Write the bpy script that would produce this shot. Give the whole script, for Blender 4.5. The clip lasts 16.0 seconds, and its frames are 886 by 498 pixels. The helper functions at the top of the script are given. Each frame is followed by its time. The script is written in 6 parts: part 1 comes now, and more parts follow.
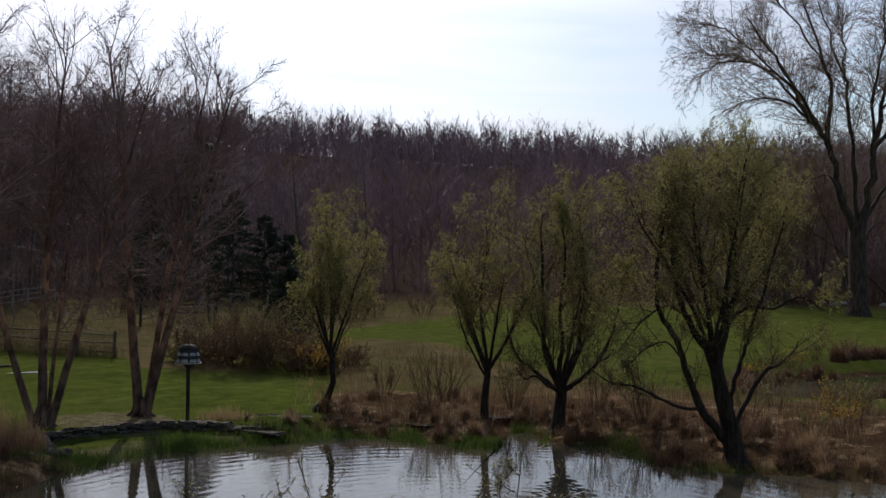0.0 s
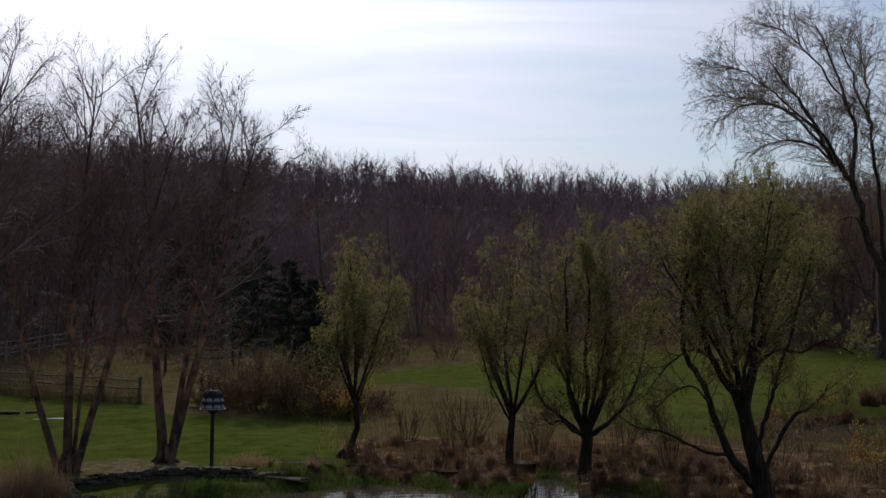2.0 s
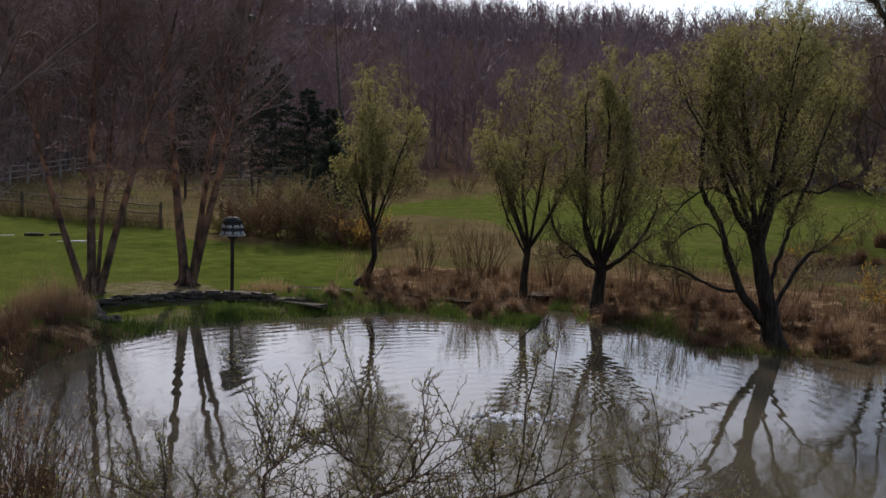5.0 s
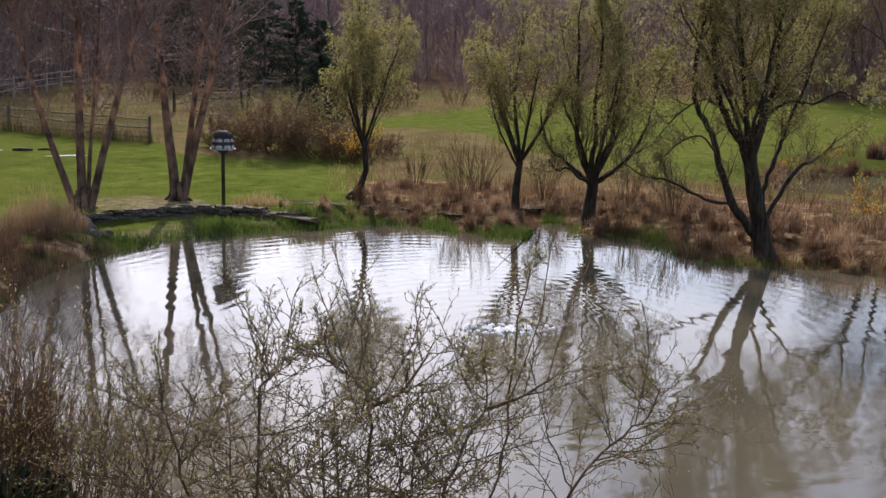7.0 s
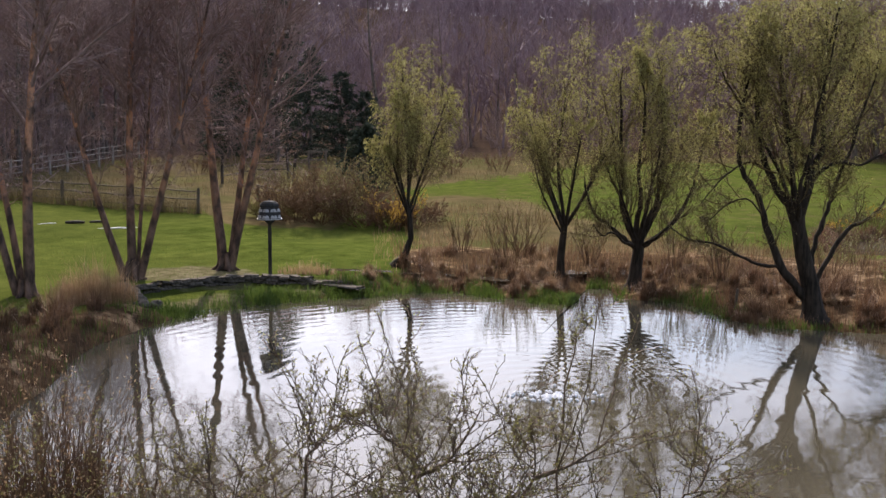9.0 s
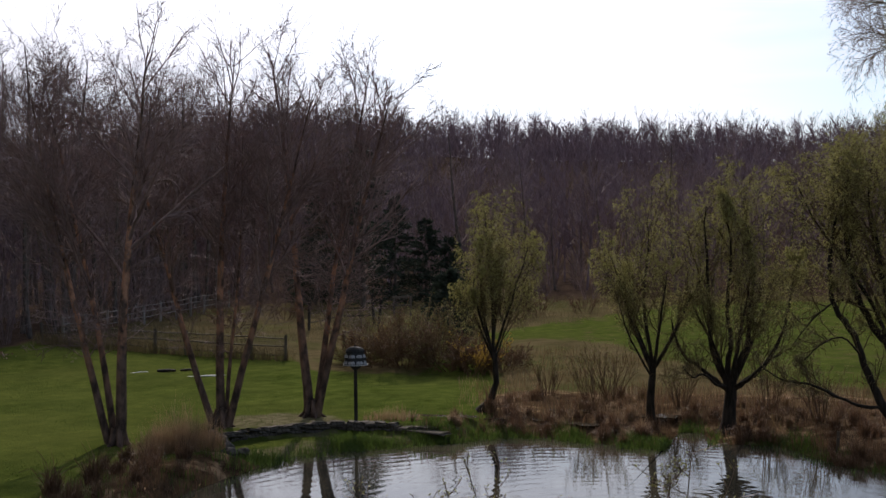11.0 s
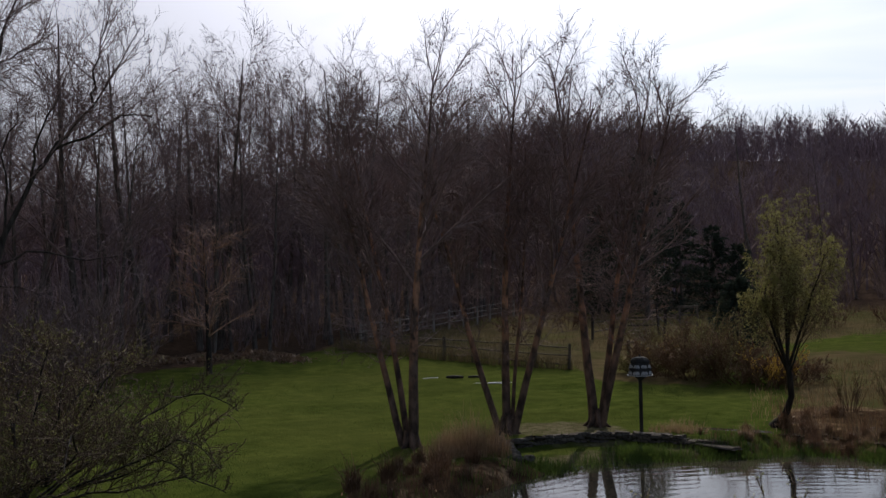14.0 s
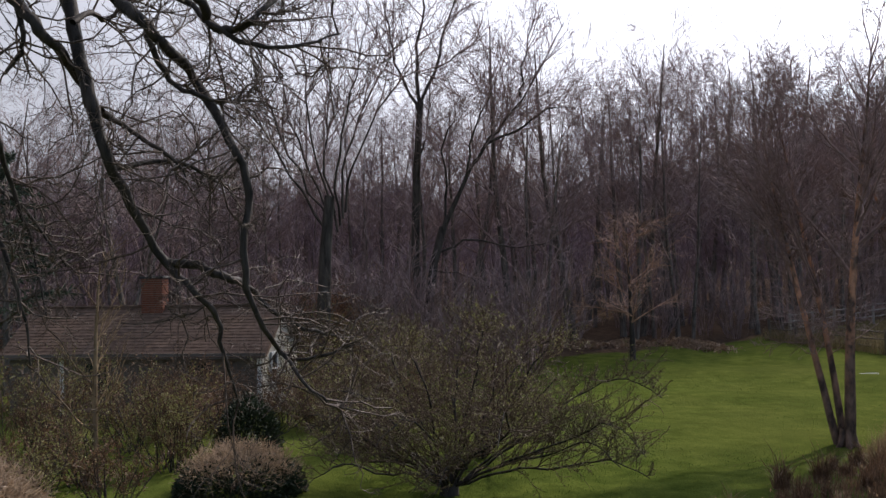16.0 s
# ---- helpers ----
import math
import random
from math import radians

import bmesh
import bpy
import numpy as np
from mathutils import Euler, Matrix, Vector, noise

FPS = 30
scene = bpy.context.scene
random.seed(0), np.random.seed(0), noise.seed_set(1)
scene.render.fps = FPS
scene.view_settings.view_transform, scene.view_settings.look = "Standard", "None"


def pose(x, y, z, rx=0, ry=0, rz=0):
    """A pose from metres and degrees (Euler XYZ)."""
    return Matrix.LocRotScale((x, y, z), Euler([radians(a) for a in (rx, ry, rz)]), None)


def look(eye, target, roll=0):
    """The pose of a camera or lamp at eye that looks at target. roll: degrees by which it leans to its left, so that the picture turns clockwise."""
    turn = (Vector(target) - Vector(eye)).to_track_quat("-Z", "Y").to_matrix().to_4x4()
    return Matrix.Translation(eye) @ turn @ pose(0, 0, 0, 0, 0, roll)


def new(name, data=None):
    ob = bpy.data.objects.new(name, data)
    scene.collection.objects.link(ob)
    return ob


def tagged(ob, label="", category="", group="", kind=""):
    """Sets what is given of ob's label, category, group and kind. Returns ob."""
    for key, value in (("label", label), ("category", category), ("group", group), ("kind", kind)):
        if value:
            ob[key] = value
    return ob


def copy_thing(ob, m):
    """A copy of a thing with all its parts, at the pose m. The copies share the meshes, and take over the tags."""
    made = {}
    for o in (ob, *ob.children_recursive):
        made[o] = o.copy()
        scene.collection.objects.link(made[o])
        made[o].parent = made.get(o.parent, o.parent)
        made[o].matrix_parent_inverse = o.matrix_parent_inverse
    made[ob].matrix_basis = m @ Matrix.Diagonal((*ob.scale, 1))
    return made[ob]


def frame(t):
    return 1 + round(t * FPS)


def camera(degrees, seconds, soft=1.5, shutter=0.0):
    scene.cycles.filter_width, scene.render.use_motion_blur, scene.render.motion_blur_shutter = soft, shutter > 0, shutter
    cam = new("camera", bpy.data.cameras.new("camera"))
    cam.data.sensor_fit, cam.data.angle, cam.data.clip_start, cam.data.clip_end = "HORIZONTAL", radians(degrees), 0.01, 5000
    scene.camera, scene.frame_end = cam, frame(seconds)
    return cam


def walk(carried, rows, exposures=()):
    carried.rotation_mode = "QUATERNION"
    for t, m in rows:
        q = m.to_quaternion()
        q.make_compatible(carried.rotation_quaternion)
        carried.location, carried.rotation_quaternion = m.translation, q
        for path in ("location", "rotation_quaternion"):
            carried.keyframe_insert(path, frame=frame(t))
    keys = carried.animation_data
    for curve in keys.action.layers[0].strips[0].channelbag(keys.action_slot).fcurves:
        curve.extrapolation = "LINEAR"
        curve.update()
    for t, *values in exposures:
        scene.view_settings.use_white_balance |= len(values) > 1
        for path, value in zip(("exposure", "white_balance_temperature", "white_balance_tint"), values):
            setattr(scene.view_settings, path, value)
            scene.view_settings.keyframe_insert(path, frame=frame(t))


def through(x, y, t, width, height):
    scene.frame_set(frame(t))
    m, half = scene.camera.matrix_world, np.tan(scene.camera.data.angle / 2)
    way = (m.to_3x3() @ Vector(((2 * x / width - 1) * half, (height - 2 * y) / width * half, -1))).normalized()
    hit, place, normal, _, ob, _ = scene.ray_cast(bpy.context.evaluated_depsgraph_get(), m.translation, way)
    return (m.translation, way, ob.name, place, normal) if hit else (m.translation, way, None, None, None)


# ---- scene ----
# ---- camera ----
EYE = 4.8                       # height of the eye over the water
cam = camera(46.54, 16.0, soft=1.5)
# seconds, turn to the left, tilt upwards, lean; all in degrees
TURNS = [
    (0, -4.12, 0.77, 0.71),
    (0.5, -3.96, 1.38, 0.53),
    (1, -3.57, 1.99, 0.46),
    (1.5, -3.17, 2.60, 0.45),
    (2, -2.78, 3.22, 0.44),
    (2.5, -2.26, 3.78, 0.69),
    (3, -1.70, 4.22, 1.13),
    (3.5, -1.13, 4.50, 1.54),
    (4, -0.78, 4.23, 1.83),
    (4.5, -1.15, 0.22, 1.86),
    (5, -1.95, -6.10, 1.71),
    (5.2, -2.26, -8.01, 1.62),
    (7.3, -2.54, -10.91, 1.52),
    (7.5, -2.33, -10.85, 1.43),
    (8, -1.75, -10.35, 1.13),
    (8.5, -0.98, -9.29, 0.82),
    (9, 0.06, -7.23, 0.42),
    (9.5, 1.30, -4.35, 0.01),
    (9.7, 1.79, -3.19, -0.08),
    (11.8, 6.59, 1.29, -1.06),
    (12, 7.12, 1.34, -1.06),
    (12.5, 9.11, 1.42, -1.12),
    (13, 12.06, 1.48, -1.21),
    (13.5, 15.94, 1.52, -1.19),
    (14, 20.34, 1.55, -1.15),
    (14.5, 25.20, 1.58, -1.12),
    (15, 30.73, 1.48, -1.13),
    (15.5, 36.79, 1.37, -1.03),
    (16, 43.53, 1.25, -0.96),
]


def stand(yaw, pitch, roll):
    return pose(0, 0, EYE, 0, 0, yaw) @ pose(0, 0, 0, 90 + pitch) @ pose(0, 0, 0, 0, 0, roll)


walk(cam, [(t, stand(a, b, c)) for t, a, b, c in TURNS],
     exposures=[
         (0.0, -0.55, 6330, 15.5), (1.4, -0.7, 6330, 15.5), (2.2, -0.95, 6330, 15.5), (3.0, -1.05, 6330, 15.5), (4.2, -1.15, 6330, 15.5), (4.5, -1.1, 6330, 15.5), (5.0, 0.0, 6480, 18.5), (5.4, 0.3, 6530, 19.5), (7.5, 1.02, 6580, 20.5),
         (9.0, 0.92, 6580, 20.5), (9.7, 0.55, 6580, 19.5), (12.0, -0.66, 6330, 16.5), (14.0, -0.74, 6330, 16.5), (16.0, 0.3, 6380, 17.5),
     ])

# ---- light ----
SUN_LEFT, SUN_UP = 8.0, 36.0    # degrees
world = bpy.data.worlds.new("sky")
scene.world = world
world.use_nodes = True
wn, wl = world.node_tree.nodes, world.node_tree.links
wn.clear()
sky = wn.new("ShaderNodeTexSky")
sky.sky_type, sky.sun_disc = "NISHITA", False
sky.sun_elevation, sky.sun_rotation = radians(SUN_UP), radians(-SUN_LEFT)
sky.air_density, sky.dust_density, sky.ozone_density = 1.2, 0.5, 2.0
coord = wn.new("ShaderNodeTexCoord")
sun_way = Vector((-math.sin(radians(SUN_LEFT)) * math.cos(radians(SUN_UP)), math.cos(radians(SUN_LEFT)) * math.cos(radians(SUN_UP)), math.sin(radians(SUN_UP))))


def wmath(op, a, b=None, c=None):
    n = wn.new("ShaderNodeMath")
    n.operation = op
    for i, v in enumerate((a, b, c)):
        if v is None:
            continue
        if isinstance(v, (int, float)):
            n.inputs[i].default_value = v
        else:
            wl.new(v, n.inputs[i])
    return n.outputs[0]


# streaks of thin high cloud on a flat layer: the direction divided by its height
sep = wn.new("ShaderNodeSeparateXYZ")
wl.new(coord.outputs["Generated"], sep.inputs[0])
high = wmath("ADD", wmath("MAXIMUM", sep.outputs[2], 0.0), 0.12)
flat = wn.new("ShaderNodeCombineXYZ")
wl.new(wmath("DIVIDE", sep.outputs[0], high), flat.inputs[0])
wl.new(wmath("DIVIDE", sep.outputs[1], high), flat.inputs[1])
mapping = wn.new("ShaderNodeMapping")
mapping.inputs["Rotation"].default_value = (0, 0, radians(38))
mapping.inputs["Scale"].default_value = (0.55, 1.1, 1)
wl.new(flat.outputs[0], mapping.inputs[0])
streaks = wn.new("ShaderNodeTexNoise")
streaks.inputs["Scale"].default_value, streaks.inputs["Detail"].default_value = 1.3, 7
streaks.inputs["Roughness"].default_value, streaks.inputs["Distortion"].default_value = 0.5, 0.9
wl.new(mapping.outputs[0], streaks.inputs["Vector"])
toward = wn.new("ShaderNodeVectorMath")
toward.operation = "DOT_PRODUCT"
toward.inputs[1].default_value = sun_way
wl.new(coord.outputs["Generated"], toward.inputs[0])
near_sun = wmath("POWER", wmath("MAXIMUM", toward.outputs["Value"], 0.0), 7.0)
cover = wn.new("ShaderNodeMapRange")
cover.inputs["From Min"].default_value, cover.inputs["From Max"].default_value = 0.32, 0.68
wl.new(wmath("ADD", streaks.outputs["Fac"], wmath("MULTIPLY_ADD", near_sun, 0.05, wmath("MULTIPLY_ADD", sep.outputs[0], -0.45, 0.02))), cover.inputs[0])
cloud_bg, clear_bg, blend = wn.new("ShaderNodeBackground"), wn.new("ShaderNodeBackground"), wn.new("ShaderNodeMixShader")
cloud_bg.inputs["Color"].default_value = (0.91, 0.94, 1.0, 1)
front = wmath("MULTIPLY_ADD", toward.outputs["Value"], 0.5, 0.5)
wl.new(wmath("ADD", wmath("MULTIPLY", near_sun, 2.5), wmath("MULTIPLY_ADD", wmath("POWER", front, 4.0), 0.66, 0.27)), cloud_bg.inputs["Strength"])
clear_bg.inputs["Strength"].default_value = 0.15
wl.new(sky.outputs[0], clear_bg.inputs["Color"])
wl.new(wmath("MULTIPLY_ADD", cover.outputs[0], 0.72, 0.22), blend.inputs[0])
wl.new(clear_bg.outputs[0], blend.inputs[1])
wl.new(cloud_bg.outputs[0], blend.inputs[2])
wout = wn.new("ShaderNodeOutputWorld")
wl.new(blend.outputs[0], wout.inputs[0])

sun = new("sun", bpy.data.lights.new("sun", "SUN"))
sun.data.energy, sun.data.angle, sun.data.color = 3.4, radians(1.2), (1.0, 0.91, 0.76)
sun.matrix_world = look(sun_way * 300, (0, 0, 0))


# ---- materials ----
class Nodes:
    """A principled material and short hands for its nodes."""

    def __init__(s, name, rough=0.8, metal=0.0, spec=0.3):
        s.m = bpy.data.materials.new(name)
        s.m.use_nodes = True
        s.n, s.l = s.m.node_tree.nodes, s.m.node_tree.links
        s.p = s.n["Principled BSDF"]
        s.p.inputs["Roughness"].default_value, s.p.inputs["Metallic"].default_value = rough, metal
        s.p.inputs["Specular IOR Level"].default_value = spec
        s.co = s.n.new("ShaderNodeTexCoord").outputs["Object"]

    def put(s, v, socket):
        if isinstance(v, (int, float)):
            socket.default_value = v
        elif isinstance(v, tuple):
            socket.default_value = (*v, 1) if len(v) == 3 and socket.type == "RGBA" else v
        else:
            s.l.new(v, socket)

    def noise(s, scale, detail=4, stretch=None, rough=0.55, vec=None):
        t = s.n.new("ShaderNodeTexNoise")
        t.inputs["Scale"].default_value, t.inputs["Detail"].default_value, t.inputs["Roughness"].default_value = scale, detail, rough
        v = vec or s.co
        if stretch:
            m = s.n.new("ShaderNodeMapping")
            m.inputs["Scale"].default_value = stretch
            s.l.new(v, m.inputs[0])
            v = m.outputs[0]
        s.l.new(v, t.inputs["Vector"])
        return t.outputs["Fac"]

    def ramp(s, v, lo, hi):
        r = s.n.new("ShaderNodeMapRange")
        r.inputs["From Min"].default_value, r.inputs["From Max"].default_value = lo, hi
        s.l.new(v, r.inputs[0])
        return r.outputs[0]

    def mix(s, f, a, b):
        m = s.n.new("ShaderNodeMix")
        m.data_type = "RGBA"
        s.put(f, m.inputs["Factor"]), s.put(a, m.inputs[6]), s.put(b, m.inputs[7])
        return m.outputs[2]

    def math(s, op, a, b=0.0):
        m = s.n.new("ShaderNodeMath")
        m.operation = op
        s.put(a, m.inputs[0]), s.put(b, m.inputs[1])
        return m.outputs[0]

    def attr(s, name):
        a = s.n.new("ShaderNodeAttribute")
        a.attribute_name = name
        return a.outputs["Fac"]

    def island(s):
        return s.n.new("ShaderNodeNewGeometry").outputs["Random Per Island"]

    def each(s):
        return s.n.new("ShaderNodeObjectInfo").outputs["Random"]

    def bump(s, v, dist=0.02, strength=0.6):
        b = s.n.new("ShaderNodeBump")
        b.inputs["Distance"].default_value, b.inputs["Strength"].default_value = dist, strength
        s.l.new(v, b.inputs["Height"])
        s.l.new(b.outputs[0], s.p.inputs["Normal"])

    def color(s, c):
        s.put(c, s.p.inputs["Base Color"])
        return s


def bark(name, dark, light, scale=9.0, rough=0.85):
    k = Nodes(name, rough, spec=0.5 if rough < 0.6 else 0.12)
    fine = k.noise(scale, 6, (1, 1, 0.22))
    c = k.mix(k.ramp(fine, 0.35, 0.65), dark, light)
    c = k.mix(k.math("MULTIPLY", k.ramp(k.noise(0.7, 3), 0.45, 0.7), 0.5), c, tuple(0.55 * v for v in light))
    k.color(c).bump(fine, 0.03, 0.8)
    return k.m


def leafy(name, a, b, through=0.35, rough=0.6):
    """Leaves and blades, each with its own shade, that let some light through."""
    k = Nodes(name, rough)
    c = k.mix(k.island(), a, b)
    c = k.mix(k.math("MULTIPLY", k.ramp(k.noise(1.2, 2), 0.4, 0.7), 0.35), c, tuple(0.6 * v for v in a))
    k.color(c)
    glow = k.n.new("ShaderNodeBsdfTranslucent")
    k.put(c, glow.inputs["Color"])
    mx = k.n.new("ShaderNodeMixShader")
    mx.inputs[0].default_value = through
    k.l.new(k.p.outputs[0], mx.inputs[1]), k.l.new(glow.outputs[0], mx.inputs[2])
    k.l.new(mx.outputs[0], k.n["Material Output"].inputs["Surface"])
    return k.m


M_GREYBARK = bark("grey bark", (0.05, 0.042, 0.037), (0.19, 0.16, 0.135))
M_TWIG = bark("dull purple brown twigs", (0.145, 0.102, 0.098), (0.33, 0.24, 0.225), 4)
M_BIRCHTWIG = bark("pale brown birch twigs", (0.15, 0.102, 0.094), (0.33, 0.235, 0.213), 5)
M_FARWOOD = bark("far bare wood", (0.152, 0.109, 0.125), (0.305, 0.23, 0.255), 0.6)
M_WILLOWBARK = bark("dark willow bark", (0.013, 0.011, 0.009), (0.05, 0.04, 0.031), 12)
M_WILLOWTWIG = bark("brown willow shoots", (0.07, 0.05, 0.03), (0.16, 0.12, 0.06), 5)
M_BUSHTWIG = bark("shiny brown bush twigs", (0.05, 0.033, 0.024), (0.17, 0.115, 0.08), 30, 0.62)
M_MAPLETWIG = bark("dark maple twigs", (0.048, 0.036, 0.03), (0.14, 0.105, 0.083), 30, 0.6)
M_LIMB = bark("near limb bark", (0.018, 0.016, 0.015), (0.066, 0.056, 0.05), 14, 0.7)
M_STEM = bark("russet stems", (0.075, 0.043, 0.026), (0.19, 0.115, 0.07), 6)
M_TANSTEM = bark("tan dry stems", (0.12, 0.082, 0.045), (0.27, 0.19, 0.11), 6)
M_RUSSET = bark("pale russet twigs", (0.30, 0.18, 0.13), (0.52, 0.34, 0.25), 6)
M_RAIL = bark("weathered rail wood", (0.085, 0.07, 0.055), (0.18, 0.152, 0.122), 8)
M_PALERAIL = bark("pale split rails", (0.19, 0.165, 0.145), (0.36, 0.32, 0.28), 8)
M_OLDBARK = bark("dark old bark", (0.026, 0.022, 0.019), (0.09, 0.076, 0.064), 7)
M_PALETWIG = bark("tan hanging twigs", (0.17, 0.127, 0.092), (0.33, 0.25, 0.18), 5)

k = Nodes("peeling birch bark", 0.8, spec=0.1)
peel = k.noise(6.0, 6, (1, 1, 0.45))
up = k.n.new("ShaderNodeSeparateXYZ")
k.l.new(k.co, up.inputs[0])
mid = k.math("MULTIPLY", k.ramp(up.outputs[2], 1.2, 3.5), k.ramp(up.outputs[2], 8.5, 5.5))
c = k.mix(k.ramp(peel, 0.38, 0.62), (0.05, 0.036, 0.03), (0.18, 0.118, 0.09))
c = k.mix(k.math("MULTIPLY", mid, k.ramp(k.noise(3.5, 5, (1, 1, 0.6)), 0.44, 0.58)), c, (0.50, 0.26, 0.16))
k.color(c).bump(peel, 0.03, 0.9)
M_BIRCH = k.m

M_WILLOWLEAF = leafy("young willow leaves", (0.29, 0.28, 0.09), (0.44, 0.41, 0.16), 0.55)
M_BUSHLEAF = leafy("olive bud leaves", (0.14, 0.135, 0.045), (0.30, 0.28, 0.11), 0.4)
M_PONDGRASS = leafy("pond edge grass", (0.045, 0.082, 0.014), (0.12, 0.175, 0.034), 0.45)
M_SEDGE = leafy("red brown dead sedge", (0.085, 0.046, 0.027), (0.23, 0.135, 0.075), 0.3)
M_STRAW = leafy("tan dead grass", (0.24, 0.155, 0.085), (0.44, 0.30, 0.18), 0.4)
M_YELLOW = leafy("yellow shoots", (0.40, 0.24, 0.03), (0.55, 0.36, 0.06), 0.4)
M_NEEDLE = leafy("dark needles", (0.024, 0.036, 0.026), (0.062, 0.08, 0.054), 0.2, 0.95)
M_YEW = leafy("dark yew foliage", (0.010, 0.018, 0.008), (0.03, 0.045, 0.018), 0.1)
M_STEM_GRASS = leafy("russet winter grass", (0.11, 0.078, 0.036), (0.25, 0.17, 0.08), 0.35)
M_DRY = leafy("dry brown shrub tips", (0.19, 0.13, 0.085), (0.42, 0.31, 0.21), 0.35)
M_PASTURE = leafy("olive tan winter grass", (0.11, 0.092, 0.04), (0.25, 0.19, 0.10), 0.35)
M_RUST = leafy("rusty dead leaves", (0.15, 0.07, 0.035), (0.30, 0.15, 0.075), 0.3)
M_LITTER = leafy("fallen leaves", (0.16, 0.10, 0.06), (0.34, 0.23, 0.15), 0.2)

# the ground: turf, leaf litter, wet sedge soil, rough pasture, mixed by cover
k = Nodes("ground cover", 1.0, spec=0.0)
big, fine, grit = k.noise(0.09, 4), k.noise(1.6, 5), k.noise(22, 4)
turf = k.mix(k.ramp(fine, 0.3, 0.7), (0.042, 0.061, 0.011), (0.102, 0.126, 0.026))
turf = k.mix(k.math("MULTIPLY", k.ramp(big, 0.42, 0.68), 0.55), turf, (0.098, 0.104, 0.028))
turf = k.mix(k.math("MULTIPLY", k.ramp(grit, 0.48, 0.7), 0.6), turf, (0.024, 0.040, 0.009))
turf = k.mix(k.math("MULTIPLY", k.ramp(k.noise(0.45, 5), 0.5, 0.64), 0.3), turf, (0.034, 0.05, 0.012))
worn = k.mix(k.ramp(k.noise(4, 5), 0.35, 0.65), (0.08, 0.075, 0.035), (0.17, 0.15, 0.09))
litter = k.mix(k.ramp(k.noise(3.0, 6), 0.3, 0.7), (0.035, 0.024, 0.018), (0.10, 0.068, 0.048))
soil = k.mix(k.ramp(k.noise(2.2, 6), 0.32, 0.68), (0.035, 0.022, 0.014), (0.10, 0.066, 0.036))
soil = k.mix(k.math("MULTIPLY", k.ramp(k.noise(1.3, 5), 0.54, 0.64), 0.85), soil, (0.27, 0.19, 0.115))
rough_field = k.mix(k.ramp(k.noise(0.8, 6), 0.3, 0.7), (0.062, 0.052, 0.024), (0.14, 0.108, 0.056))
rough_field = k.mix(k.math("MULTIPLY", k.ramp(k.noise(0.22, 4), 0.5, 0.62), 0.5), rough_field, (0.062, 0.078, 0.02))
jag = k.math("MULTIPLY", k.math("SUBTRACT", k.noise(1.1, 5), 0.5), 1.3)


def edge(name):
    return k.ramp(k.math("ADD", k.attr(name), jag), 0.35, 0.65)


c = k.mix(edge("pasture"), turf, rough_field)
c = k.mix(edge("worn"), c, worn)
c = k.mix(edge("marsh"), c, soil)
c = k.mix(edge("litter"), c, litter)
k.color(c).bump(k.math("ADD", fine, k.math("MULTIPLY", grit, 0.5)), 0.08, 0.9)
M_GROUND = k.m

# water: murky, with rings that run out from the bubbler and a light breeze
BUBBLER = (1.95, 17.5)


def water(name, rings, swell=0.065):
    k = Nodes(name, 0.025, spec=0.5)
    k.p.inputs["IOR"].default_value = 1.333
    k.color(k.mix(k.ramp(k.noise(0.35, 4), 0.3, 0.7), (0.045, 0.04, 0.028), (0.075, 0.067, 0.047)))
    breeze = k.noise(2.6, 3, (0.8, 1.6, 1))
    h = k.math("MULTIPLY", breeze, 0.045)
    h = k.math("ADD", h, k.math("MULTIPLY", k.noise(0.7, 2, (0.7, 1.3, 1)), 0.05))
    if rings:
        off = k.n.new("ShaderNodeVectorMath")
        off.operation = "DISTANCE"
        off.inputs[1].default_value = (*BUBBLER, 0)
        k.l.new(k.co, off.inputs[0])
        r = k.math("ADD", off.outputs["Value"], k.math("MULTIPLY", k.noise(0.5, 2), 0.8))
        wave = k.math("SINE", k.math("MULTIPLY", r, 15.0))
        wave = k.math("MULTIPLY", wave, k.math("DIVIDE", 0.036, k.math("ADD", k.math("MULTIPLY", r, 0.25), 0.7)))
        h = k.math("ADD", h, wave)
    k.bump(h, swell, 0.5)
    return k.m


M_WATER, M_WATER2 = water("murky pond water", True), water("far pond water", False, 0.3)


def plain(name, a, b, scale=8.0, rough=0.7, bumpy=0.01, stretch=None):
    k = Nodes(name, rough, spec=0.08 if rough > 0.8 else 0.3)
    f = k.noise(scale, 6, stretch)
    k.color(k.mix(k.math("MULTIPLY", k.each(), 0.35), k.mix(k.ramp(f, 0.3, 0.7), a, b), tuple(0.6 * v for v in a))).bump(f, bumpy, 0.7)
    return k.m


M_STONE = plain("weathered wall stone", (0.035, 0.03, 0.024), (0.19, 0.165, 0.14), 9, 0.9, 0.03)
M_FIELDSTONE = plain("pale field stone", (0.20, 0.19, 0.175), (0.38, 0.365, 0.34), 7, 0.9, 0.02)
M_SLATE = plain("brown house shingles", (0.085, 0.055, 0.04), (0.18, 0.122, 0.09), 5, 0.95, 0.01)
M_CLAP = plain("cream grey clapboard", (0.36, 0.335, 0.28), (0.52, 0.485, 0.41), 3, 0.6, 0.004, (0.3, 0.3, 3))
M_TRIM = plain("white trim paint", (0.60, 0.60, 0.58), (0.75, 0.75, 0.73), 5, 0.5, 0.002)
M_BRICK = plain("red chimney brick", (0.12, 0.048, 0.032), (0.26, 0.11, 0.07), 9, 0.85, 0.01)
M_MORTAR = plain("grey mortar", (0.22, 0.20, 0.18), (0.32, 0.30, 0.27), 20, 0.9, 0.005)
